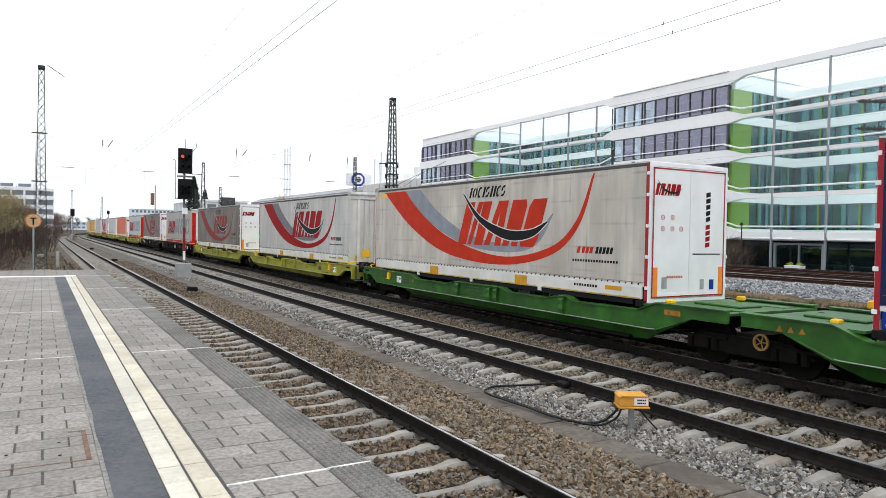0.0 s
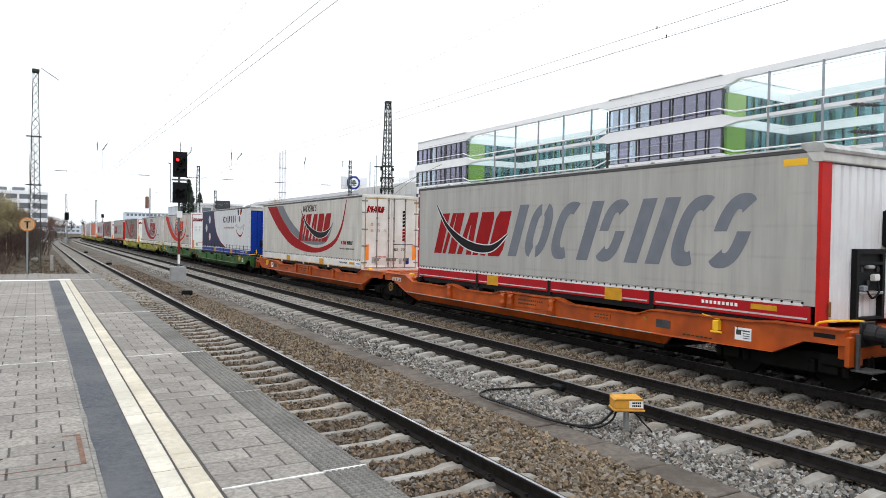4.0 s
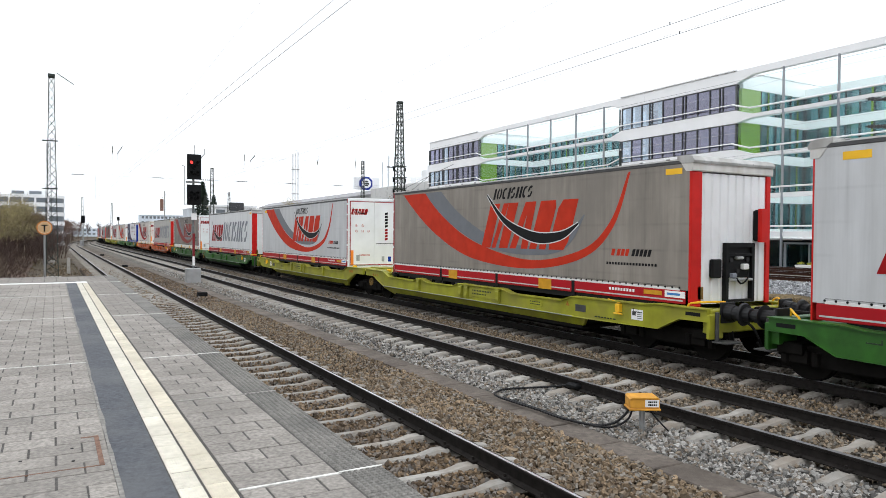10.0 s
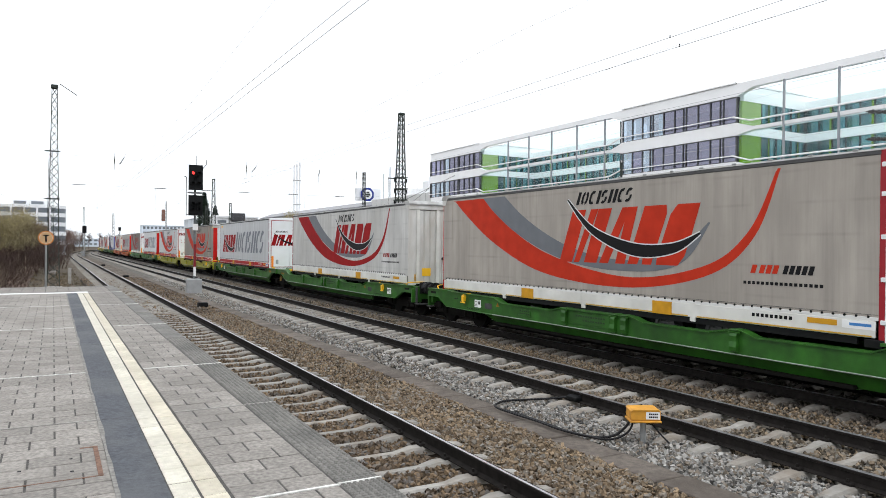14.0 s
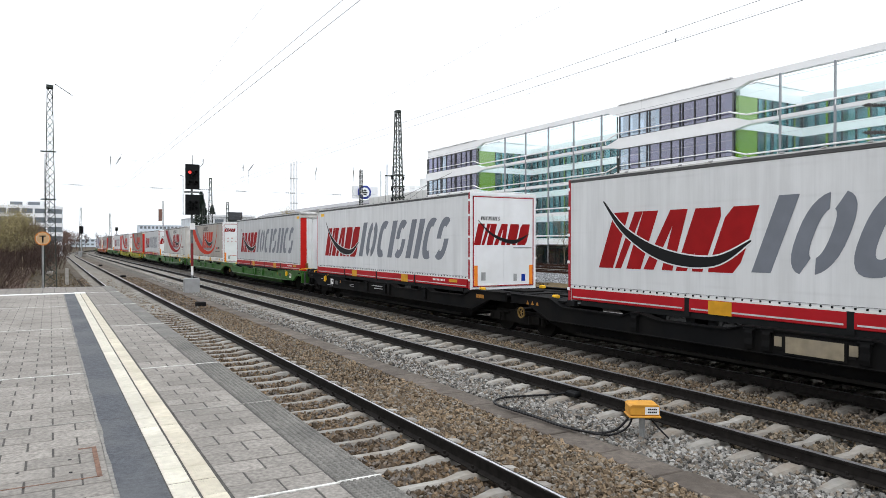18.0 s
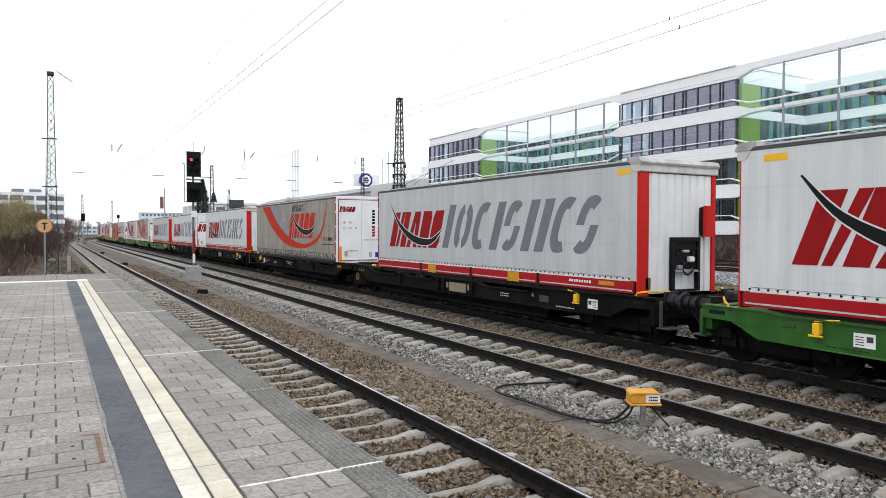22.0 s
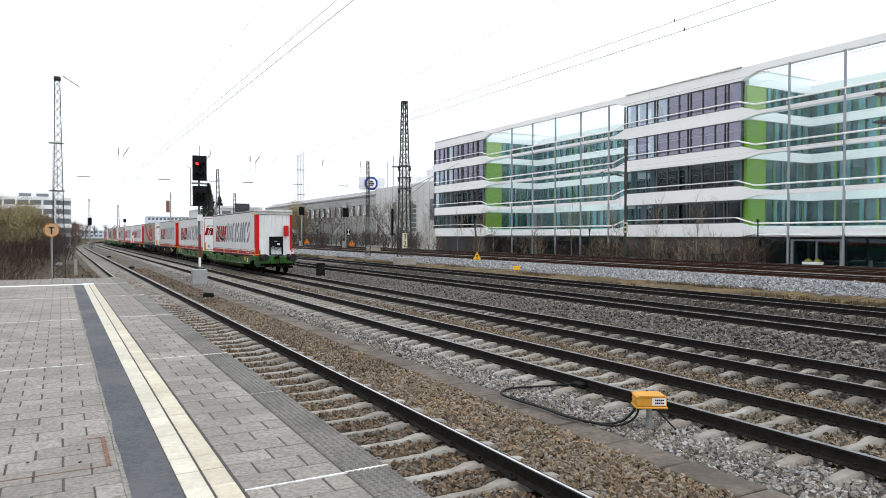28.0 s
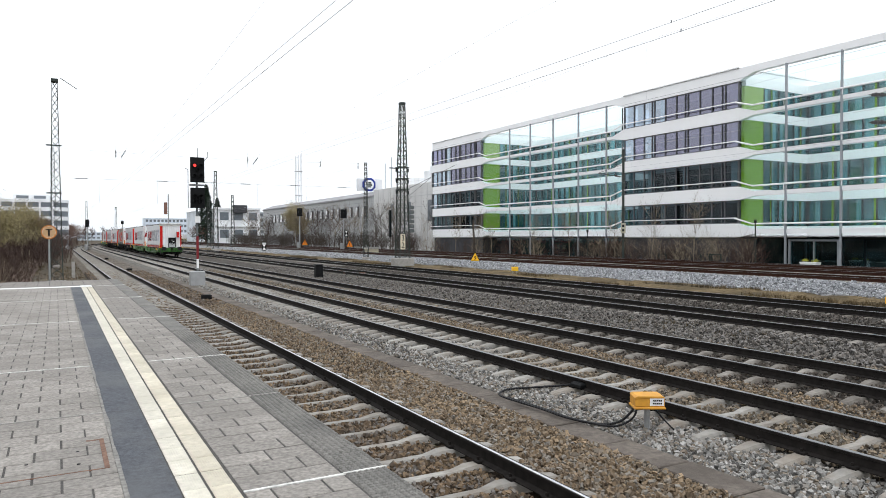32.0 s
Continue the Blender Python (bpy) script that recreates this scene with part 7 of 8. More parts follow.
text_mesh("3", .72, M["black"], mast_r, pose(-.33, -.785, 1.9, 90))
text_mesh("2", .72, M["black"], mast_r, pose(-.33, -.785, 1.25, 90))
Shape().box(-1.3, -1.12, -.1, .12, 2.0, 4.4, .04).make("counterweight", M["black"], mast_r, "dark stack of counterweights")
Shape().tube((-1.2, .02, 4.4), (-1.2, .02, 8.2), .014, n=5).box(-1.25, -.5, -.03, .03, 8.1, 8.2).make("weight_cable", M["mast"], mast_r)
for k in range(6):
    Shape().box(.72, 1.12, -.16, .16, 2.4 + .42 * k, 2.74 + .42 * k, .05).make("tension_weight", M["grey_mast"], mast_r)
for z in (6.2, 7.2, 8.2):
    Shape().box(-.48, .48, -.48, .48, z, z + .08).make("mast_collar", M["mast"], mast_r)
    for sx in (-.56, .56):
        Shape().disc((sx, 0, z - .2), "z", .1, .32, 10).make("insulator", M["black"], mast_r)
Shape().tube((.5, 0, 6.3), (6.2, 1, 8.9), .022, n=6).tube((.5, 0, 5.6), (3.2, .5, 7.5), .016, n=6).make("cantilever_tube", M["mast"], mast_r)
for z in (4.9, 7.5):
    Shape().box(-.45, .3, -.36, -.3, z, z + .07).make("cross_arm", M["mast"], mast_l)
Shape().tube((.25, 0, 11.3), (1.1, 0, 10.75), .02, n=5).make("stay", M["mast"], mast_l)


# ---------------------------------------------------------------- trackside things
def triangle_board(x, y, z, size, post_z, color, label, figure=""):
    b = thing("triangle_board", label, "railway sign", at=pose(x, y, z, 0, 0, -30))
    Shape().tube((0, 0, post_z - z), (0, 0, size * .8), .03, n=6).make("post", M["galv"], b)
    Shape().prism([(-size / 2, 0), (size / 2, 0), (0, size * .95)], "y", -.06, -.04).make("rim", M["black"], b)
    k = .86
    Shape().prism([(-size / 2 * k, size * .05), (size / 2 * k, size * .05), (0, size * .87)], "y", -.07, -.058).make("board", M[color], b)
    if figure:
        text_mesh(figure, size * .55, M["black"], b, pose(0, -.074, size * .3, 90))
    else:
        Shape().box(-.04, .04, -.076, -.068, size * .2, size * .6).make("sign_figure", M["black"], b)
    return b


triangle_board(29.3, 47.4, .42, .78, -.3, "yellow", "yellow triangular speed board with a black figure nine", "9")
triangle_board(47.0, 146, .5, 1.5, .0, "orange", "orange triangular trackside warning board on a post")
triangle_board(47.5, 121, .4, 1.4, .0, "orange", "orange triangular trackside warning board on a post")
yb = thing("marker_box", "small yellow trackside marker box in the grass", "marker box", at=pose(28.9, 41.3, -.25, 0, 0, -20))
Shape().box(-.22, .22, -.15, .15, .15, .45, .03).make("housing", M["yellow"], yb)
Shape().tube((-.15, 0, -.1), (-.15, 0, .2), .04).tube((.15, 0, -.1), (.15, 0, .2), .04).make("leg", M["galv"], yb)
copy_thing(yb, pose(27.15, 14.45, -.3, 0, 0, 10))
hm = thing("beam_mast", "dark steel beam mast with a cream sign board", "catenary mast", "catenary masts", at=pose(46.5, 48.8, 0, 0, 0, -44))
Shape().box(-.11, .11, -.16, -.13, -.2, 10.5).box(-.11, .11, .13, .16, -.2, 10.5).box(-.012, .012, -.13, .13, -.2, 10.5).make("beam", M["mast"], hm)
Shape().box(-.35, .35, -.35, .35, -.3, .25, .03).make("foot", M["concrete"], hm)
Shape().box(-.22, .22, -.19, -.165, 2.65, 3.62).make("sign_board", mat("board_cream", (0.5, 0.47, 0.36), .6, var=.1), hm, "cream board with dark bars")
Shape().box(-.1, .1, -.2, -.192, 3.22, 3.45).box(-.1, .1, -.2, -.192, 2.82, 3.05).make("sign_bar", M["black"], hm)
Shape().tube((0, 0, 7.9), (-2.3, 0, 8.35), .035).tube((0, 0, 9.1), (-2.2, 0, 8.38), .02).tube((-2.2, 0, 8.35), (-2.1, 0, 7.7), .02).make("cantilever_arm", M["mast"], hm)
Shape().tube((-.3, 0, 7.96), (-.75, 0, 8.05), .07, n=8).make("insulator", M["rail_rust"], hm)
bm2 = thing("beam_mast", "dark steel beam mast with two bracket arms and ribbed insulators", "catenary mast", "catenary masts", at=pose(26.6, 12.75, -.3))
Shape().box(-.11, .11, -.16, -.13, 0, 8.2).box(-.11, .11, .13, .16, 0, 8.2).box(-.012, .012, -.13, .13, 0, 8.2).make("beam", M["mast"], bm2)
for zt, zw in ((7.33, 7.26), (6.42, 6.36)):
    Shape().tube((0, 0, zw + .3), (-3.25, .45, zt), .017, n=6).make("bracket_arm", M["mast"], bm2)
    rib = Shape()
    for k in range(9):
        u = .58 + .045 * k
        c0 = Vector((-3.25 * u, .45 * u, zw + .3 + (zt - zw - .3) * u))
        rib.tube(c0, c0 + Vector((-.045, .006, 0)), .075 if k % 2 else .05, n=10)
    tagged(rib.make("insulator", M["gasket"], bm2, "dark ribbed insulator"), kind="stuff")
pole = thing("lopped_tree", "lopped grey tree trunk with a short fork", "tree", "trees along the railway", at=pose(47, 76.4, 0))
Shape().pipe([(0, 0, -.2), (.05, 0, 2.2), (0, .1, 4.0)], .13, 7).tube((0, .1, 4.0), (.35, .1, 5.05), .08, .05).tube((0, .1, 4.0), (-.2, .1, 4.6), .07, .04).make("trunk", M["bark"], pole)
for x, y, w, a in ((18.0, 48.2, .5, 20), (18.5, 44.8, .4, -35), (17.5, 45.4, .3, 60)):
    db = thing("timber_offcut", "short rotten timber offcut lying in the ballast", "timber", "timber offcuts", at=pose(x, y, -.24, 0, 0, a))
    Shape().box(-w / 2, w / 2, -.1, .1, 0, .16, .02).make("block", M["rust_frame"], db)
sw = thing("point_motor", "black point motor housing beside the fourth track", "point motor", at=pose(14.7, 42.9, -.3))
Shape().box(-.23, .23, -.2, .2, 0, .9, .03).make("housing", M["black"], sw)
Shape().box(-.25, .25, -.22, .22, .9, .94, .01).make("lid", M["black"], sw)
hut = thing("cable_hut", "small beige concrete cable hut with a flat pitched roof", "cable hut", at=pose(36.0, 84, .1, 0, 0, 0))
Shape().box(-.75, .75, -.6, .6, 0, .7, .03).make("wall", mat("hut_beige", (0.5, 0.45, 0.33), .8, var=.1), hut)
Shape().prism([(-.9, .7), (.9, .7), (.7, .92), (-.7, .92)], "y", -.75, .75).make("roof", M["concrete"], hut)


def light_signal(x, y, z, h, head_w, head_h, label):
    s = thing("light_signal", label, "railway signal", "distant signals", at=pose(x, y, z, 0, 0, -18))
    Shape().tube((0, 0, -.3), (0, 0, h), .11, n=8).make("mast", M["galv"], s)
    Shape().box(-head_w / 2, head_w / 2, -.25, -.1, h - head_h, h, .05).make("signal_head", M["black"], s)
    for dz in (.3, .7):
        Shape().ring((0, -.35, h - head_h * dz), "y", .16, .12, .2, 12).make("lens_hood", M["black"], s)
    Shape().box(-.55, -.15, -.25, .25, -.2, 1.05, .03).make("cabinet", M["grey_box"], s)
    return s


light_signal(38.95, 124, .3, 7.3, 1.0, 1.5, "distant black light signal on a grey mast")
sig_b = light_signal(41.35, 108, .3, 6.6, 1.0, 1.5, "distant black light signal with a small shunting head below")
low_head = Shape().box(.1, .75, -.3, -.1, 2.05, 3.15, .06).make("signal_head", M["black"], sig_b)
Shape().prism([(.2, 3.05), (.65, 3.05), (.425, 2.64)], "y", -.33, -.3).prism([(.425, 2.6), (.65, 2.17), (.2, 2.17)], "y", -.33, -.3).make("signal_face", M["white"], low_head)
light_signal(5.76, 165, -.2, 6.3, .8, 1.6, "distant black light signal on a grey mast")
light_signal(16.3, 215, -.2, 7.2, .7, 1.0, "distant black light signal on a grey mast")
dw = thing("dwarf_signal", "low black and white dwarf signal on a short post", "railway signal", at=pose(28.2, 108, -.2, 0, 0, -10))
Shape().tube((0, 0, 0), (0, 0, 1.0), .06).make("post", M["galv"], dw)
Shape().box(-.34, .34, -.15, .1, .45, 1.5, .08).make("signal_head", M["black"], dw)
Shape().prism([(-.26, 1.42), (.26, 1.42), (0, .98)], "y", -.18, -.16).prism([(0, .98), (.26, .55), (-.26, .55)], "y", -.18, -.16).box(-.26, .26, -.1, .1, 1.5, 1.66, .03).make("signal_face", M["white"], dw)
for x, y, z, h, w in ((26.0, 134, 0, 14.5, .9), (30.5, 165, 0, 11, .8), (17, 250, 0, 12, .8), (8, 235, 0, 13, .8), (38, 175, 0, 12.5, .9), (-2.5, 190, 0, 12, .8)):
    lattice_mast(x, y, z, h, w, .4, 12, "distant slender steel lattice mast", leg=.06)
bdm = thing("signal_bridge_mast", "distant mast with a rust-brown box", "lattice mast", at=pose(22.5, 170, -.3))
Shape().box(-.12, .12, -.12, .12, 0, 12.5).make("mast", M["galv"], bdm)
Shape().box(-.95, -.25, -.3, .3, 7.9, 10.6, .05).make("box", M["far_brick"], bdm)
for x, y in ((5.0, 60.0), (5.6, 31.0), (5.2, 92.0)):
    pb = thing("cable_box", "low dark cable box in the ballast", "cable box", at=pose(x, y, -.28))
    Shape().box(-.2, .2, -.15, .15, -.1, .22, .02).make("housing", M["rubber"], pb)
for x, y in ((.95, 52.0),):
    pb = thing("concrete_post", "short weathered concrete post by the track", "post", at=pose(x, y, -.4))
    Shape().box(-.1, .1, -.1, .1, -.2, 1.2, .02).make("shaft", M["concrete"], pb)
strip("cess_path", xs(-3.0, 1.75, 8, -.32, -.32), M["earth"], 27, 160, 80, "brown earth path beside the near track beyond the platform", "ground", .08)
bank = strip("embankment", [(-40, 1.8), (-14, 1.6), (-7, 1.0), (-3, .2), (-1.4, -.3)], mat("leaf_litter", (0.085, 0.052, 0.037), .95, var=.5, scale=2, bump=.6, bscale=12, second=(.06, .045, .03), sscale=.4), 28, 240, 60, "low embankment covered in brown leaves", "ground", .3)

# ---------------------------------------------------------------- far buildings
fac = thing("factory_building", "long grey factory hall with slit windows and blue sign", "factory building")
Shape().box(55.7, 90, 101, 128.6, -.5, 11.7, .1).make("front_block", M["factory_pale"], fac, "plain pale grey panelled block with tall slots")
for k in range(12):
    Shape().box(55.66, 55.72, 101 + 2.3 * k, 101.05 + 2.3 * k, 0, 11.6).make("panel_joint", M["factory"], fac)
for z in (1.9, 3.8, 5.7, 7.6, 9.5):
    Shape().box(55.66, 55.72, 101, 128.5, z, z + .05).make("panel_joint", M["factory"], fac)
Shape().box(56, 86, 128.6, 215, -.5, 10.4, .1).make("long_wing", M["factory"], fac)
Shape().prism([(55.8, 10.4), (55.8, 10.7), (59, 11.9), (86, 12.4), (86, 10.4)], "y", 128.6, 215).make("mono_roof", mat("roof_grey", (.3, .3, .31), .7), fac)
for y in (104, 112, 119):
    Shape().box(55.6, 55.8, y, y + 1.3, 5.0, 8.6).make("slot", M["far_window"], fac)
    Shape().box(56 + (y - 101) * .9, 57.2 + (y - 101) * .9, 100.9, 101.1, 5.0, 9.2).make("slot", M["plinth"], fac)
for z in (2.4, 4.8, 9.4):
    Shape().box(55.985, 56.02, 128.6, 215, z, z + .05).make("panel_joint", M["far_window"], fac)
for k in range(14):
    Shape().box(55.985, 56.02, 130.6 + 6 * k, 130.66 + 6 * k, 0, 10.3).make("panel_joint", M["far_window"], fac)
for k in range(20):
    p = 133.2 + 3.75 * k
    Shape().box(55.95, 56.1, p, p + 1.9, 6.4, 8.75).make("window", M["far_window"], fac)
    Shape().box(55.9, 55.96, p + .1, p + .95, 6.5, 8.7).make("window_leaf", M["plinth"], fac)
    Shape().prism([(55.97, 6.5), (55.55, 6.6), (55.6, 6.75), (55.97, 8.65)], "y", p + 1.0, p + 1.8).make("tilted_pane", M["far_white"], fac)
for x, y, w, d, z0, z1 in ((57.5, 102, 1.0, 1.4, 11.6, 17.0), (57, 104, 3, 3, 11.6, 14.6), (57.4, 108, 2, 2, 11.6, 14.0), (57.4, 112, 3, 2, 11.6, 13.0), (57.2, 116, 2, 3, 11.6, 13.3), (62, 122, 10, 6, 11.6, 13.6)):
    Shape().box(x, x + w, y, y + d, z0, z1, .05).make("roof_plant", M["far_white"], fac)
for x, y, z in ((56.6, 125, 16.7), (56.8, 122.5, 17.8), (56.8, 120, 17.2)):
    Shape().tube((x, y, 11.5), (x, y, z), .13, n=8).make("flue", M["far_grey"], fac)
Shape().box(54.7, 60.4, 134.9, 135.3, 11.9, 14.5, .05).make("sign_board", M["far_white"], fac)
oct_ = [(1.5 * math.cos(k * .7854 + .3927), 1.5 * math.sin(k * .7854 + .3927)) for k in range(8)]
Shape().prism([(57.2 + a, 13.2 + b) for a, b in oct_], "y", 134.4, 134.8).make("sign_rim", mat("sign_blue", (.02, .04, .25), .5), fac, "dark blue eight-sided sign rim")
Shape().disc((57.2, 134.35, 13.2), "y", 1.0, .1, 20).make("sign_disc", M["far_white"], fac)
Shape().box(56.65, 57.75, 134.26, 134.32, 12.95, 13.3, .05).prism([(56.8, 13.4), (57.6, 13.4), (57.45, 13.75), (56.95, 13.75)], "y", 134.26, 134.32).box(56.85, 57.55, 134.26, 134.32, 12.6, 12.85, .05).make("sign_figure", M["mast"], fac)
chim = thing("chimney_group", "three slim pale steel chimneys side by side", "chimney", at=pose(61, 195, 0))
for k in range(3):
    Shape().tube((k * .8 - .8, 0, 0), (k * .8 - .8, 0, 25.5 + .4 * k), .24, n=10).make("flue", M["far_white"], chim)
for z in (14, 21):
    Shape().box(-1.1, 1.1, -.3, .3, z, z + .2).make("collar", M["galv"], chim)


def flats(x, y, w, d, h, storeys, material, label, turn=0, bays=None):
    b = thing("apartment_building", label, "building", "distant buildings", at=pose(x, y, 0, 0, 0, turn))
    Shape().box(-w / 2, w / 2, 0, d, -.5, h, .1).make("wall", M[material], b)
    Shape().box(-w / 2 - .3, w / 2 + .3, -.3, d + .3, h, h + .4, .05).make("roof", M["far_white"], b)
    n = bays or max(2, int(w / 3.2))
    sh = h / storeys
    for f in range(storeys):
        for k in range(n):
            a = -w / 2 + w * (k + .2) / n
            Shape().box(a, a + w * .6 / n, -.06, .02, f * sh + sh * .35, f * sh + sh * .8).make("window", M["far_window"], b)
        Shape().box(-w / 2, w / 2, -.5, 0, f * sh + sh * .95, f * sh + sh * 1.05).make("balcony", M[material], b)
    return b


blk = thing("apartment_building", "white flat-roofed office block with dark ribbon windows and set-back top floor", "building", "distant buildings", at=pose(2.6, 180, 0))
rim = [(-34, 0)] + [(-3.2 + 3.2 * math.sin(k * .2618), 3.2 - 3.2 * math.cos(k * .2618)) for k in range(7)] + [(0, 16), (-34, 16)]
inner = [(x + (.12 if x < -30 else -.12), y + (.12 if y < 8 else -.12)) for x, y in rim]
Shape().prism(inner, "z", -.5, 10.4).make("wall", M["far_window"], blk, "dark ribbon windows")
Shape().prism(rim, "z", 10.25, 10.9).make("roof", M["far_white"], blk)
for z in (-.5, 2.0, 4.1, 6.2, 8.3):
    Shape().prism(rim, "z", z, z + .9).make("balcony", M["far_white"], blk)
for k in range(13):
    Shape().box(-33.5 + 2.5 * k, -33.1 + 2.5 * k, -.01, .3, 0, 10.3).make("pier", M["far_white"], blk)
Shape().box(-11, -3.4, 2.5, 13, 10.9, 12.1, .05).make("top_floor", M["far_white"], blk)
for k in range(2):
    Shape().box(-10.4 + 3.4 * k, -8 + 3.4 * k, 2.42, 2.6, 11.15, 11.8).make("window", M["far_window"], blk)
flats(53, 235, 14, 16, 11.6, 2, "far_white", "distant white house with a dark upper floor", bays=3)
Shape().box(51.0, 55.4, 233, 234.9, 10.3, 12.8, .05).make("dark_storey", M["plinth"], tagged(new("roof_hut"), "dark rooftop hut on a distant white house", "roof hut"))
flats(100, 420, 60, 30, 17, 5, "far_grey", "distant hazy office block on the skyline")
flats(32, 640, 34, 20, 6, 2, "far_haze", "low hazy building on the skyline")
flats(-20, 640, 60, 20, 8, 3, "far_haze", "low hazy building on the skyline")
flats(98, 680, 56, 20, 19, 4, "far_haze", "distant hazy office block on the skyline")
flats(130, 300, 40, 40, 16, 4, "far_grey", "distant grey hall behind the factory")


# ---------------------------------------------------------------- bare trees and shrubs
def grow(rnd, s, p, d, length, r, level, droop, kids, buds=None, bud=0.05):
    """Adds a limb and its twigs to shape s."""
    q, seg = Vector(p), (3 if level else 2)
    for k in range(seg):
        e = q + d * (length / seg)
        s.tube(q, e, r * (1 - .75 * k / seg), r * (1 - .75 * (k + 1) / seg), n=4 if r > .03 else 3, caps=False)
        q = e
        d = (d + Vector((rnd.uniform(-.2, .2), rnd.uniform(-.2, .2), rnd.uniform(-.12, .15) - droop))).normalized()
        if level > 0:
            for _ in range(kids):
                side = Vector((rnd.gauss(0, 1), rnd.gauss(0, 1), rnd.uniform(-.1, .9))).normalized()
                grow(rnd, s, q, (d * .75 + side * .8).normalized(), length * rnd.uniform(.45, .7), r * .5, level - 1, droop, kids, buds, bud)
        elif buds is not None:
            for _ in range(3):
                c = q + Vector((rnd.uniform(-.3, .3), rnd.uniform(-.3, .3), rnd.uniform(-.3, .3)))
                a = Vector((rnd.uniform(-1, 1), rnd.uniform(-1, 1), rnd.uniform(-1, 1))).normalized() * bud
                b = a.orthogonal().normalized() * bud
                buds.add([c - a, c + b, c + a, c - b], [(0, 1, 2, 3)])


def bare_tree(x, y, z, h, seed, mt="bark", kids=2, level=3, droop=0.0, budded=False, label="bare leafless tree beside the railway", thick=.016):
    rnd = random.Random(seed)
    t = thing("bare_tree", label, "tree", "trees along the railway", at=pose(x, y, z))
    s, b = Shape(), (Shape() if budded else None)
    q, d = Vector((0, 0, -.2)), Vector((0, 0, 1))
    r = h * thick
    trunk = Shape()
    for k in range(4):
        e = q + d * (h * .17)
        trunk.tube(q, e, r * (1 - .18 * k), r * (1 - .18 * (k + 1)), n=7)
        q = e
        d = (d + Vector((rnd.uniform(-.1, .1), rnd.uniform(-.1, .1), 0))).normalized()
        if k > 0:
            for _ in range(kids + 1):
                a = rnd.uniform(0, 6.28)
                grow(rnd, s, q, Vector((math.cos(a) * .7, math.sin(a) * .7, .8)).normalized(), h * rnd.uniform(.2, .32), r * .4, level - 1, droop, kids, b, h * .007)
    grow(rnd, s, q, d, h * .3, r * .4, level - 1, droop, kids, b, h * .007)
    trunk.make("trunk", M[mt], t)
    tagged(s.make("limb_work", M[mt], t), kind="stuff")
    if budded:
        b.make("crown", M["bud"], t, "sparse yellow-green spring buds")
    return t


def bush(x, y, z, h, w, seed, mt="twig_brown", n=14, kids=2, label="dense leafless brown shrub"):
    rnd = random.Random(seed)
    t = thing("shrub", label, "shrub", "shrubs along the railway", at=pose(x, y, z))
    s = Shape()
    for k in range(n):
        a = rnd.uniform(0, 6.28)
        o = Vector((rnd.uniform(-w, w) * .35, rnd.uniform(-w, w) * .35, -.1))
        lean = rnd.uniform(.1, .8)
        grow(rnd, s, o, Vector((math.cos(a) * lean, math.sin(a) * lean, 1)).normalized(), h * rnd.uniform(.5, .75), h * .008, 1, .03, kids)
    tagged(s.make("twig_mass", M[mt], t), kind="stuff")
    return t


# brown thicket on the bank
protos = [bush(-4.5, 50, .2, 2.1, 3.4, 1, n=26, kids=3), bush(-7.5, 55, .8, 3.5, 3.6, 2, n=26, kids=3), bush(-4.2, 60, .2, 2.8, 3.4, 3, n=26, kids=3), bush(-5, 47, .3, 1.7, 3.0, 4, "twig_pale", 20, 3, "pale leafless bramble shrub")]
rb = random.Random(5)
for k in range(43):
    y = 33 + 1.5 * k
    for _ in range(3):
        x = -2.3 - .012 * (y - 34) - rb.random() ** 1.3 * 9
        copy_thing(protos[rb.choice((0, 0, 3)) if x > -4.2 else rb.choice((0, 1, 2, 2, 3))], pose(x, y + rb.uniform(-1, 1), max(-.3, (-x - 2.6) * .16 - .1), 0, 0, rb.uniform(0, 360)))
wil = bare_tree(-3.0, 62, .0, 4.7, 11, "twig_pale", 3, 3, .05, True, "budding yellowish willow shrub on the bank", .01)
for k in range(13):
    copy_thing(protos[(1, 2, 1)[k % 3]], pose(-1.5 + .6 * (k % 3) + .03 * k, 62 + 5.6 * k, .15, 0, 0, 83 * k))
copy_thing(wil, pose(-4.4, 65, .2, 0, 0, 120))
copy_thing(wil, pose(-2.0, 67, .1, 0, 0, 220))
copy_thing(wil, pose(-5.6, 61, .3, 0, 0, 310))
copy_thing(wil, pose(-2.6, 70, .2, 0, 0, 30))
copy_thing(wil, pose(-3.8, 58, .1, 0, 0, 170))
t1 = bare_tree(-6, 150, .5, 6.5, 12, "twig_brown", 3, 3)
for k in range(9):
    copy_thing(t1, pose(-4.5 - rb.random() * 7, 150 + 7 * k, .3, 0, 0, 40 * k))
for k in range(16):
    copy_thing(protos[(2, 0, 1, 3)[k % 4]], pose(-3.4 - rb.random() * 7, 36 + 1.7 * k, .1 + .1 * (k % 3), 0, 0, 97 * k))
hedge = bare_tree(-3, 150, -.2, 6.3, 71, "twig_red", 3, 3, 0, False, "bare brown hedge tree along the bend", .014)
for k in range(30):
    y = 150 + 4.3 * k
    hx, hy, _ = on_track(2.78, 145, 900, y)
    copy_thing(hedge if k % 3 else protos[k % 2], pose(hx - 3.4 - rb.random() * 3.5, hy, -.2, 0, 0, 77 * k))
for k, (hx, hy) in enumerate(((48, 275), (50, 285), (49, 264), (52, 292), (54, 300), (47.5, 290), (51, 270))):
    copy_thing(hedge, pose(hx, hy, 0, 0, 0, 61 * k))
    copy_thing(hedge, pose(hx + 2.5, hy + 6, 0, 0, 0, 17 * k))
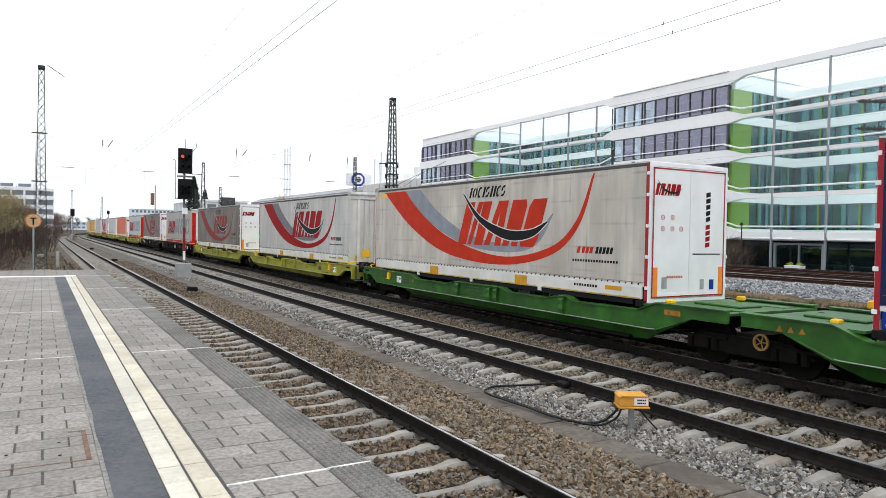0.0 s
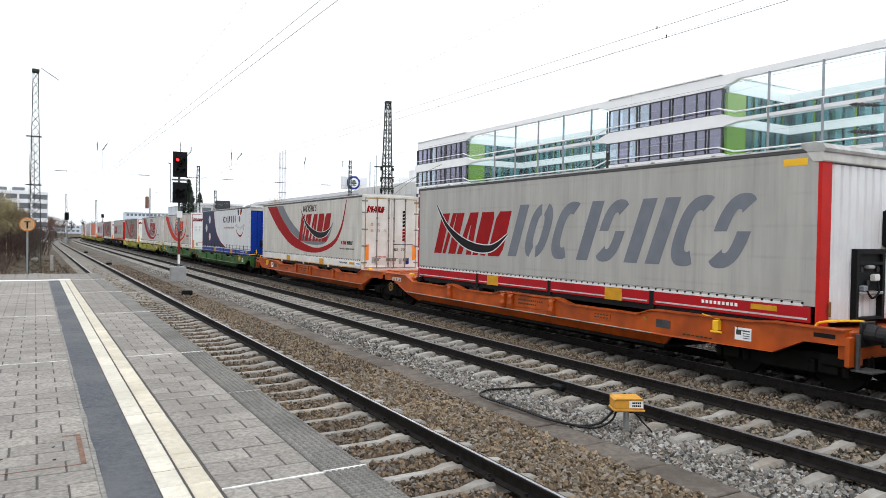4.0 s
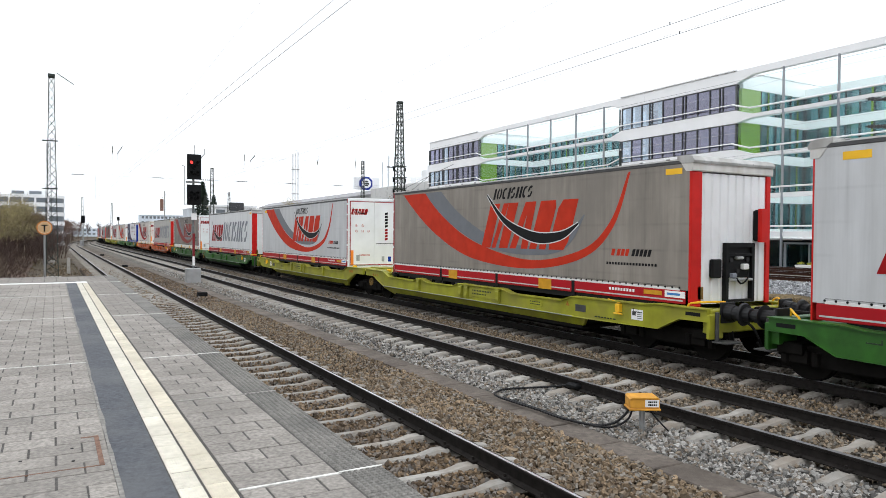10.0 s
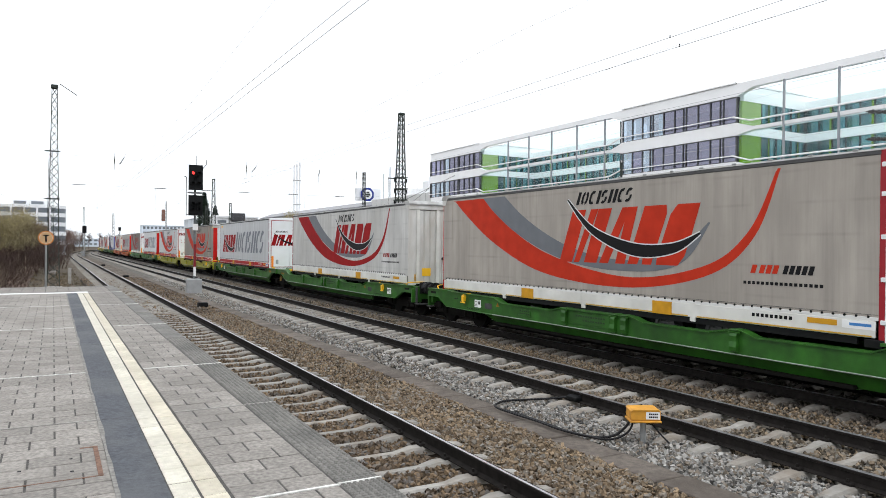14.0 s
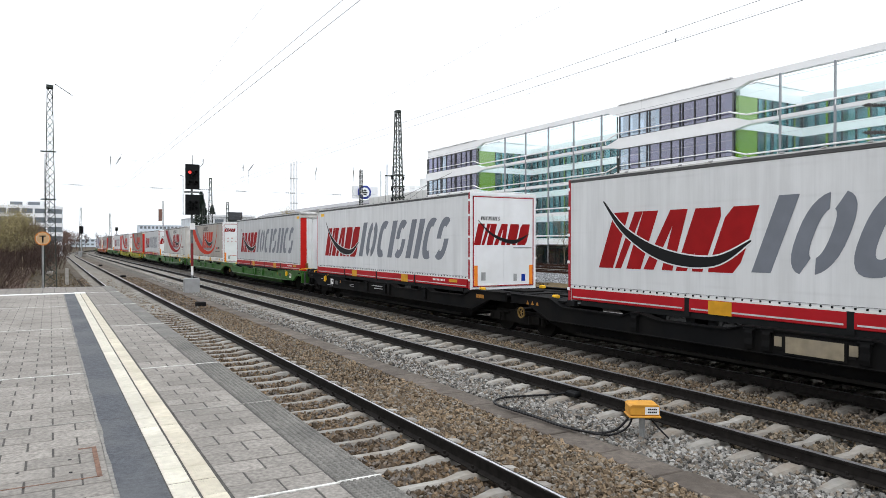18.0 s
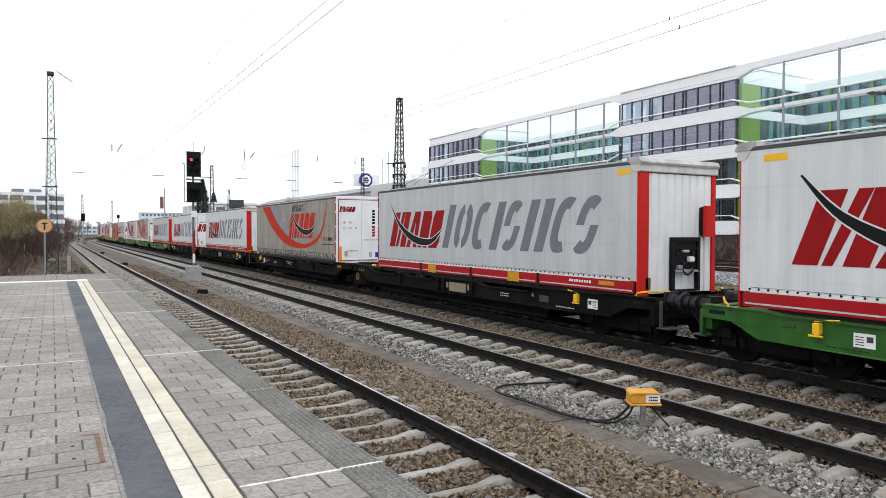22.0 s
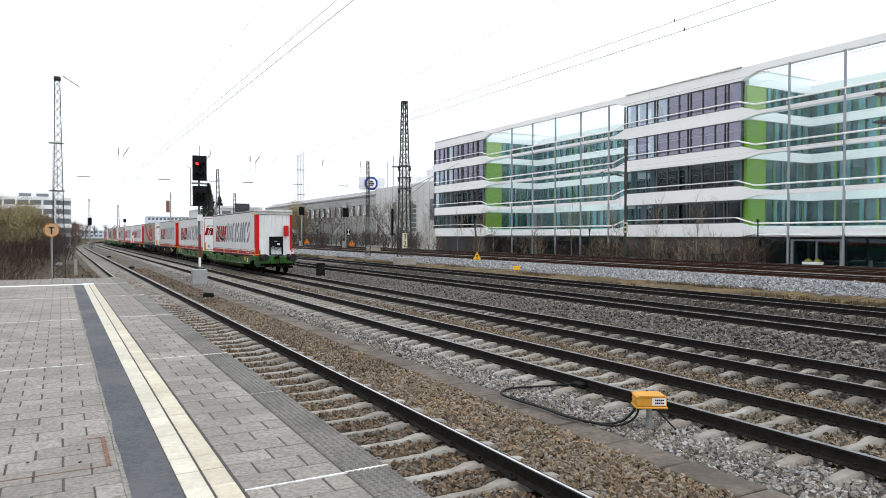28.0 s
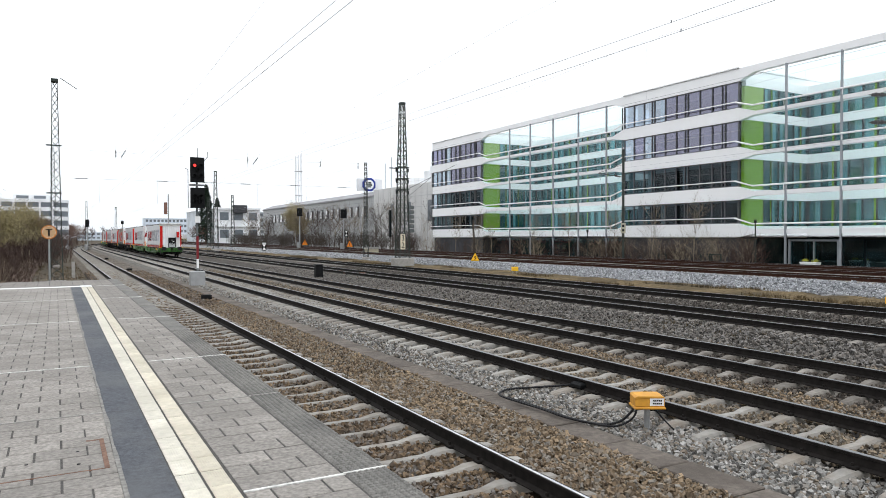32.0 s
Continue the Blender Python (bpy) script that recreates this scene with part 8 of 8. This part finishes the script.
# scrub before the office building and the factory
low = [bush(47.6, 44, .0, 2.4, 3, 21, n=20, kids=3), bush(47.8, 40, .0, 2.9, 3, 22, "twig_pale", 20, 3, "pale leafless shrub before the office building"), bush(47.2, 36, 0, 2.7, 3, 23, n=20, kids=3)]
for k in range(16):
    copy_thing(low[k % 3], pose(47.0 + rb.random() * 1.8, 36.5 + 1.35 * k, -.1, 0, 0, 53 * k))
for k in range(9):
    copy_thing(low[k % 3], pose(47.0 + rb.random() * 1.8, 60 + 4.2 * k + rb.uniform(-1, 1), -.1, 0, 0, 71 * k))
sap = bare_tree(47.2, 57.5, 0, 5.5, 31, "twig_pale", 2, 3, label="slim bare sapling by the office building", thick=.008)
for x, y, a in ((47.5, 73, 60), (47.2, 76, 130), (47.6, 82, 200), (47.3, 90, 290), (47.5, 51, 15), (47.3, 46, 80), (47.6, 41.5, 160), (47.4, 64, 250)):
    copy_thing(sap, pose(x, y, 0, 0, 0, a))
tr2 = [bare_tree(50, 112, 0, 7.5, 41, "bark", 2, 3, thick=.01), bare_tree(50, 128, 0, 9.0, 42, "twig_pale", 2, 3, thick=.01), bare_tree(51, 150, 0, 8.5, 43, "twig_brown", 2, 3, thick=.01)]
for k in range(34):
    copy_thing(tr2[(0, 2, 0, 1)[k % 4]], pose(48 + rb.random() * 6, 97 + 3.5 * k, 0, 0, 0, 67 * k))
dense = bush(48.5, 100, 0, 3.9, 4.0, 61, "bark", 34, 3, "dense dark thicket in front of the factory")
for k in range(28):
    copy_thing(dense, pose(47.2 + rb.random() * 3.5, 97 + 4.6 * k, 0, 0, 0, 31 * k))
wil2 = bare_tree(51.5, 168, 0, 9.6, 51, "twig_pale", 3, 3, .05, True, "large budding willow tree in front of the factory", .012)
copy_thing(wil2, pose(54.5, 176, 0, 0, 0, 90))
copy_thing(wil2, pose(51, 163, -1.5, 0, 0, 200))
for k in range(10):
    copy_thing(tr2[k % 3], pose(47 + 3.0 * k, 225 + 14 * k, 0, 0, 0, 47 * k))
for k in range(14):
    copy_thing(t1, pose(-6 + 4 * k, 330 + 12 * (k % 3), 0, 0, 0, 80 * k))


def conifer(x, y, z, h, seed):
    rnd = random.Random(seed)
    t = thing("conifer", "tall dark green conifer behind the tracks", "tree", "trees along the railway", at=pose(x, y, z))
    Shape().tube((0, 0, -.3), (0, 0, h), h * .02, h * .004, n=7).make("trunk", M["bark"], t)
    s = Shape()
    for k in range(2600):
        u = rnd.random() ** .8
        r = (1 - u) * h * .27 * (.35 + .65 * rnd.random()) + .1
        a = rnd.uniform(0, 6.283)
        c = Vector((r * math.cos(a), r * math.sin(a), h * (.12 + .88 * u) - r * .35))
        o = Vector((math.cos(a), math.sin(a), -.35)).normalized() * h * .035
        w = Vector((-math.sin(a), math.cos(a), rnd.uniform(-.4, .4))) * h * .014
        s.add([c - o, c + w, c + o, c - w], [(0, 1, 2, 3)])
    s.make("crown", M["needle"], t)


conifer(44.5, 245, 0, 20, 1)
conifer(49.5, 252, 0, 16, 2)


# small things before the office building
pt = thing("planter", "white planter box with two small yellow-green shrubs", "planter", at=pose(48.4, 31.5, -.2))
Shape().box(-.3, .3, -.62, .62, 0, .62, .03).box(-.33, .33, -.65, .65, .58, .65, .015).make("box", M["white"], pt)
for y in (-.38, .38):
    rs = random.Random(int(y * 10))
    lf = Shape()
    for k in range(160):
        c = Vector((rs.gauss(0, .08), y + rs.gauss(0, .1), .7 + abs(rs.gauss(0, .07))))
        d = Vector((rs.uniform(-1, 1), rs.uniform(-1, 1), rs.uniform(-.5, 1))).normalized() * .05
        e = d.orthogonal().normalized() * .03
        lf.add([c - d, c + e, c + d, c - e], [(0, 1, 2, 3)])
    lf.make("shrub", mat("spring_leaf", (0.35, 0.36, 0.03), .7, var=.2, island=.3), pt, "yellow-green leafy shrub")
fr = thing("low_frame", "low dark steel frame beside the track", "track frame", "low frames", at=pose(47.4, 44.8, .0))
Shape().box(-.04, .04, -.55, .55, .72, .82, .01).make("top_rail", M["mast"], fr)
for y in (-.45, .45):
    Shape().box(-.04, .04, y - .04, y + .04, -.2, .72).make("leg", M["mast"], fr)
for y in (40.1, 39.0):
    copy_thing(fr, pose(47.4, y, .08))
bl = thing("bollard_lamp", "slim dark bollard lamp before the office building", "lamp post", "bollard lamps", at=pose(47.6, 35.5, 0))
Shape().tube((0, 0, -.3), (0, 0, 3.4), .05, n=8).make("shaft", M["mast"], bl)
Shape().box(-.08, .08, -.08, .08, 3.4, 3.65, .02).make("lamp_head", M["black"], bl)
copy_thing(bl, pose(47.6, 55.1, -.6))


# ---------------------------------------------------------------- ballast stones
def solid(kind):
    if kind == "ico":
        g_ = (1 + 5 ** .5) / 2
        v = np.array([(-1, g_, 0), (1, g_, 0), (-1, -g_, 0), (1, -g_, 0), (0, -1, g_), (0, 1, g_), (0, -1, -g_), (0, 1, -g_), (g_, 0, -1), (g_, 0, 1), (-g_, 0, -1), (-g_, 0, 1)]) / 1.9
        f = np.array([(0, 11, 5), (0, 5, 1), (0, 1, 7), (0, 7, 10), (0, 10, 11), (1, 5, 9), (5, 11, 4), (11, 10, 2), (10, 7, 6), (7, 1, 8), (3, 9, 4), (3, 4, 2), (3, 2, 6), (3, 6, 8), (3, 8, 9), (4, 9, 5), (2, 4, 11), (6, 2, 10), (8, 6, 7), (9, 8, 1)])
    elif kind == "cube":
        v = np.array([(-1, -1, -1), (1, -1, -1), (1, 1, -1), (-1, 1, -1), (-1, -1, 1), (1, -1, 1), (1, 1, 1), (-1, 1, 1)]) * .72
        f = np.array([(0, 2, 1), (0, 3, 2), (4, 5, 6), (4, 6, 7), (0, 1, 5), (0, 5, 4), (1, 2, 6), (1, 6, 5), (2, 3, 7), (2, 7, 6), (3, 0, 4), (3, 4, 7)])
    else:
        v = np.array([(1, 0, 0), (-1, 0, 0), (0, 1, 0), (0, -1, 0), (0, 0, 1), (0, 0, -1)], float)
        f = np.array([(0, 2, 4), (2, 1, 4), (1, 3, 4), (3, 0, 4), (2, 0, 5), (1, 2, 5), (3, 1, 5), (0, 3, 5)])
    return v, f


def scatter(name, area, density, size, material, seed, level, kind, label, rise=None):
    """Loose stones over area (x0, x1, y0, y1), clear of sleepers and rails."""
    rng = np.random.default_rng(seed)
    x0, x1, y0, y1 = area
    n = int((x1 - x0) * (y1 - y0) * density)
    x, y = rng.uniform(x0, x1, n), rng.uniform(y0, y1, n)
    keep = np.ones(n, bool)
    for _, tx, _, _, tz, pitch, first in TRACKS:
        c = tx + GAUGE / 2
        for r in (tx, tx + GAUGE):
            keep &= np.abs(x - r) > .095
        dy = np.abs((y - first + pitch / 2) % pitch - pitch / 2)
        keep &= ~((np.abs(x - c) < 1.3) & (dy < .085))
    x, y = x[keep], y[keep]
    n = len(x)
    z = level + rng.uniform(-.03, .03, n)
    if rise is not None:
        z = z + np.interp(x, [r[0] for r in rise], [r[1] for r in rise])
    v, f = solid(kind)
    nv, nf = len(v), len(f)
    q = rng.normal(size=(n, 4))
    q /= np.linalg.norm(q, axis=1, keepdims=True)
    a, b, c, d = q.T
    rot = np.stack([1 - 2 * (c * c + d * d), 2 * (b * c - a * d), 2 * (b * d + a * c), 2 * (b * c + a * d), 1 - 2 * (b * b + d * d), 2 * (c * d - a * b),
                    2 * (b * d - a * c), 2 * (c * d + a * b), 1 - 2 * (b * b + c * c)], 1).reshape(n, 3, 3)
    s = size * rng.uniform(.55, 1.25, (n, 1, 1)) * rng.uniform(.6, 1.2, (n, 1, 3)) * .5
    pts = v[None] * (1 + rng.uniform(-.38, .38, (n, nv, 3))) * s
    pts = np.einsum("nij,nkj->nki", rot, pts) + np.stack([x, y, z], 1)[:, None, :]
    faces = (f[None] + (np.arange(n) * nv)[:, None, None]).reshape(-1)
    me = bpy.data.meshes.new(name)
    me.vertices.add(n * nv)
    me.vertices.foreach_set("co", pts.reshape(-1).astype(np.float32))
    me.loops.add(n * nf * 3)
    me.loops.foreach_set("vertex_index", faces.astype(np.int32))
    me.polygons.add(n * nf)
    me.polygons.foreach_set("loop_start", np.arange(0, n * nf * 3, 3, dtype=np.int32))
    me.update(calc_edges=True)
    me.shade_flat()
    me.materials.append(material)
    return tagged(new(name, me), label, "ballast", kind="stuff")


scatter("ballast_stones", (1.85, 4.5, 2.2, 12), 950, .06, M["stone_brown"], 1, -.242, "cube", "rust-brown angular ballast stones under the near track")
scatter("ballast_stones", (4.5, 6.0, 2.2, 12), 950, .06, M["stone_tan"], 21, -.242, "cube", "tan and brown angular ballast stones beside the near track")
scatter("ballast_stones", (4.5, 6.0, 12, 28), 420, .068, M["stone_tan"], 22, -.245, "oct", "tan and brown ballast stones further along the near track")
scatter("ballast_stones", (1.85, 4.5, 12, 28), 420, .068, M["stone_brown"], 2, -.245, "oct", "rust-brown angular ballast stones further along the near track")
scatter("ballast_stones", (1.85, 6.0, 28, 60), 110, .11, M["stone_brown"], 3, -.27, "oct", "rust-brown ballast stones far along the near track")
scatter("ballast_stones", (6.52, 7.85, 2.5, 13), 900, .06, M["stone_grey"], 4, -.255, "cube", "pale grey angular ballast stones by the second track")
scatter("ballast_stones", (7.85, 9.4, 2.5, 13), 700, .06, M["stone_mid"], 25, -.25, "cube", "brown-grey angular ballast stones between the rails of the second track")
scatter("ballast_stones", (9.4, 10.85, 4, 22), 420, .065, M["stone_tan"], 5, -.242, "oct", "tan ballast stones between the second and third tracks")
scatter("ballast_stones", (10.85, 13.4, 4, 22), 360, .07, M["stone_dark_train_shade"], 23, -.242, "oct", "dark ballast stones between the rails of the third track, darkened further as the train's shade")
scatter("ballast_stones", (13.4, 14.4, 4, 22), 360, .07, M["stone_mid"], 24, -.242, "oct", "brown-grey ballast stones on the far side of the third track")
scatter("ballast_stones", (6.52, 9.0, 13, 40), 260, .085, M["stone_grey"], 6, -.258, "oct", "pale grey ballast stones further along")
scatter("ballast_stones", (6.52, 9.0, 40, 58), 90, .11, M["stone_grey"], 11, -.262, "oct", "pale grey ballast stones far along")
scatter("ballast_stones", (9.0, 14.4, 22, 58), 110, .11, M["stone_mid"], 7, -.245, "oct", "grey-brown ballast stones further along the third track")
scatter("ballast_stones", (19.6, 25.4, 10, 58), 105, .105, M["stone_far"], 10, -.215, "oct", "sooty brown ballast stones around the fifth track")
scatter("ballast_stones", (13.6, 19.6, 8, 58), 120, .105, M["stone_dark"], 8, -.215, "oct", "dark grey ballast stones between the fourth and fifth tracks")
scatter("ballast_stones", (29.9, 33, 14, 80), 95, .135, M["stone_pale"], 9, .0, "oct", "pale grey fresh ballast stones on the raised bank", rise=[(29.9, -.2), (31.6, .18), (33, .2)])


scatter("ballast_stones", (1.85, 6.0, -8, 2.2), 100, .12, M["stone_brown"], 12, -.242, "oct", "rust-brown ballast stones beside the platform")
scatter("ballast_stones", (6.52, 14.4, -8, 3.5), 60, .14, M["stone_grey"], 13, -.25, "oct", "grey ballast stones under the middle tracks")
scatter("ballast_stones", (14.4, 25.4, -8, 9), 24, .17, M["stone_dark"], 14, -.22, "oct", "dark ballast stones under the further tracks")


def tufts(name, area, count, h, seed, level, material, label):
    rng = np.random.default_rng(seed)
    verts, faces = [], []
    for k in range(count):
        cx, cy = rng.uniform(area[0], area[1]), rng.uniform(area[2], area[3])
        if noise.noise((cx * .5, cy * .12, seed)) < (.27 if h > .18 else -.05):
            continue
        for _ in range(7):
            a = rng.uniform(0, 6.283)
            x, y = cx + rng.normal(0, .06), cy + rng.normal(0, .06)
            l, w = h * rng.uniform(.5, 1.2), .012
            o = len(verts)
            dx, dy = math.cos(a), math.sin(a)
            verts += [(x - dy * w, y + dx * w, level), (x + dy * w, y - dx * w, level), (x + dx * l * .5, y + dy * l * .5, level + l)]
            faces.append((o, o + 1, o + 2))
    return tagged(mesh_object(name, verts, faces, material), label, "grass", kind="stuff")


tufts("grass_tufts", (25.7, 30.0, 14, 90), 6500, .2, 1, -.26, M["grass"], "dry yellowed grass tufts between the tracks")
tufts("grass_tufts", (15.0, 16.9, 10, 60), 500, .12, 2, -.26, M["grass"], "sparse dry weeds in the ballast")
tufts("grass_tufts", (-3.0, 1.7, 27, 80), 900, .16, 3, -.32, M["grass"], "dry weeds on the earth path beside the near track")
scatter("ballast_stones", (-2.6, 1.7, 27, 60), 26, .09, M["stone_mid"], 15, -.3, "oct", "loose stones on the earth path beyond the platform")
scatter("ballast_stones", (29.9, 33, 80, 150), 34, .22, M["stone_pale"], 16, -.02, "oct", "pale ballast stones further along the raised bank", rise=[(29.9, -.2), (31.6, .18), (33, .2)])


motions()
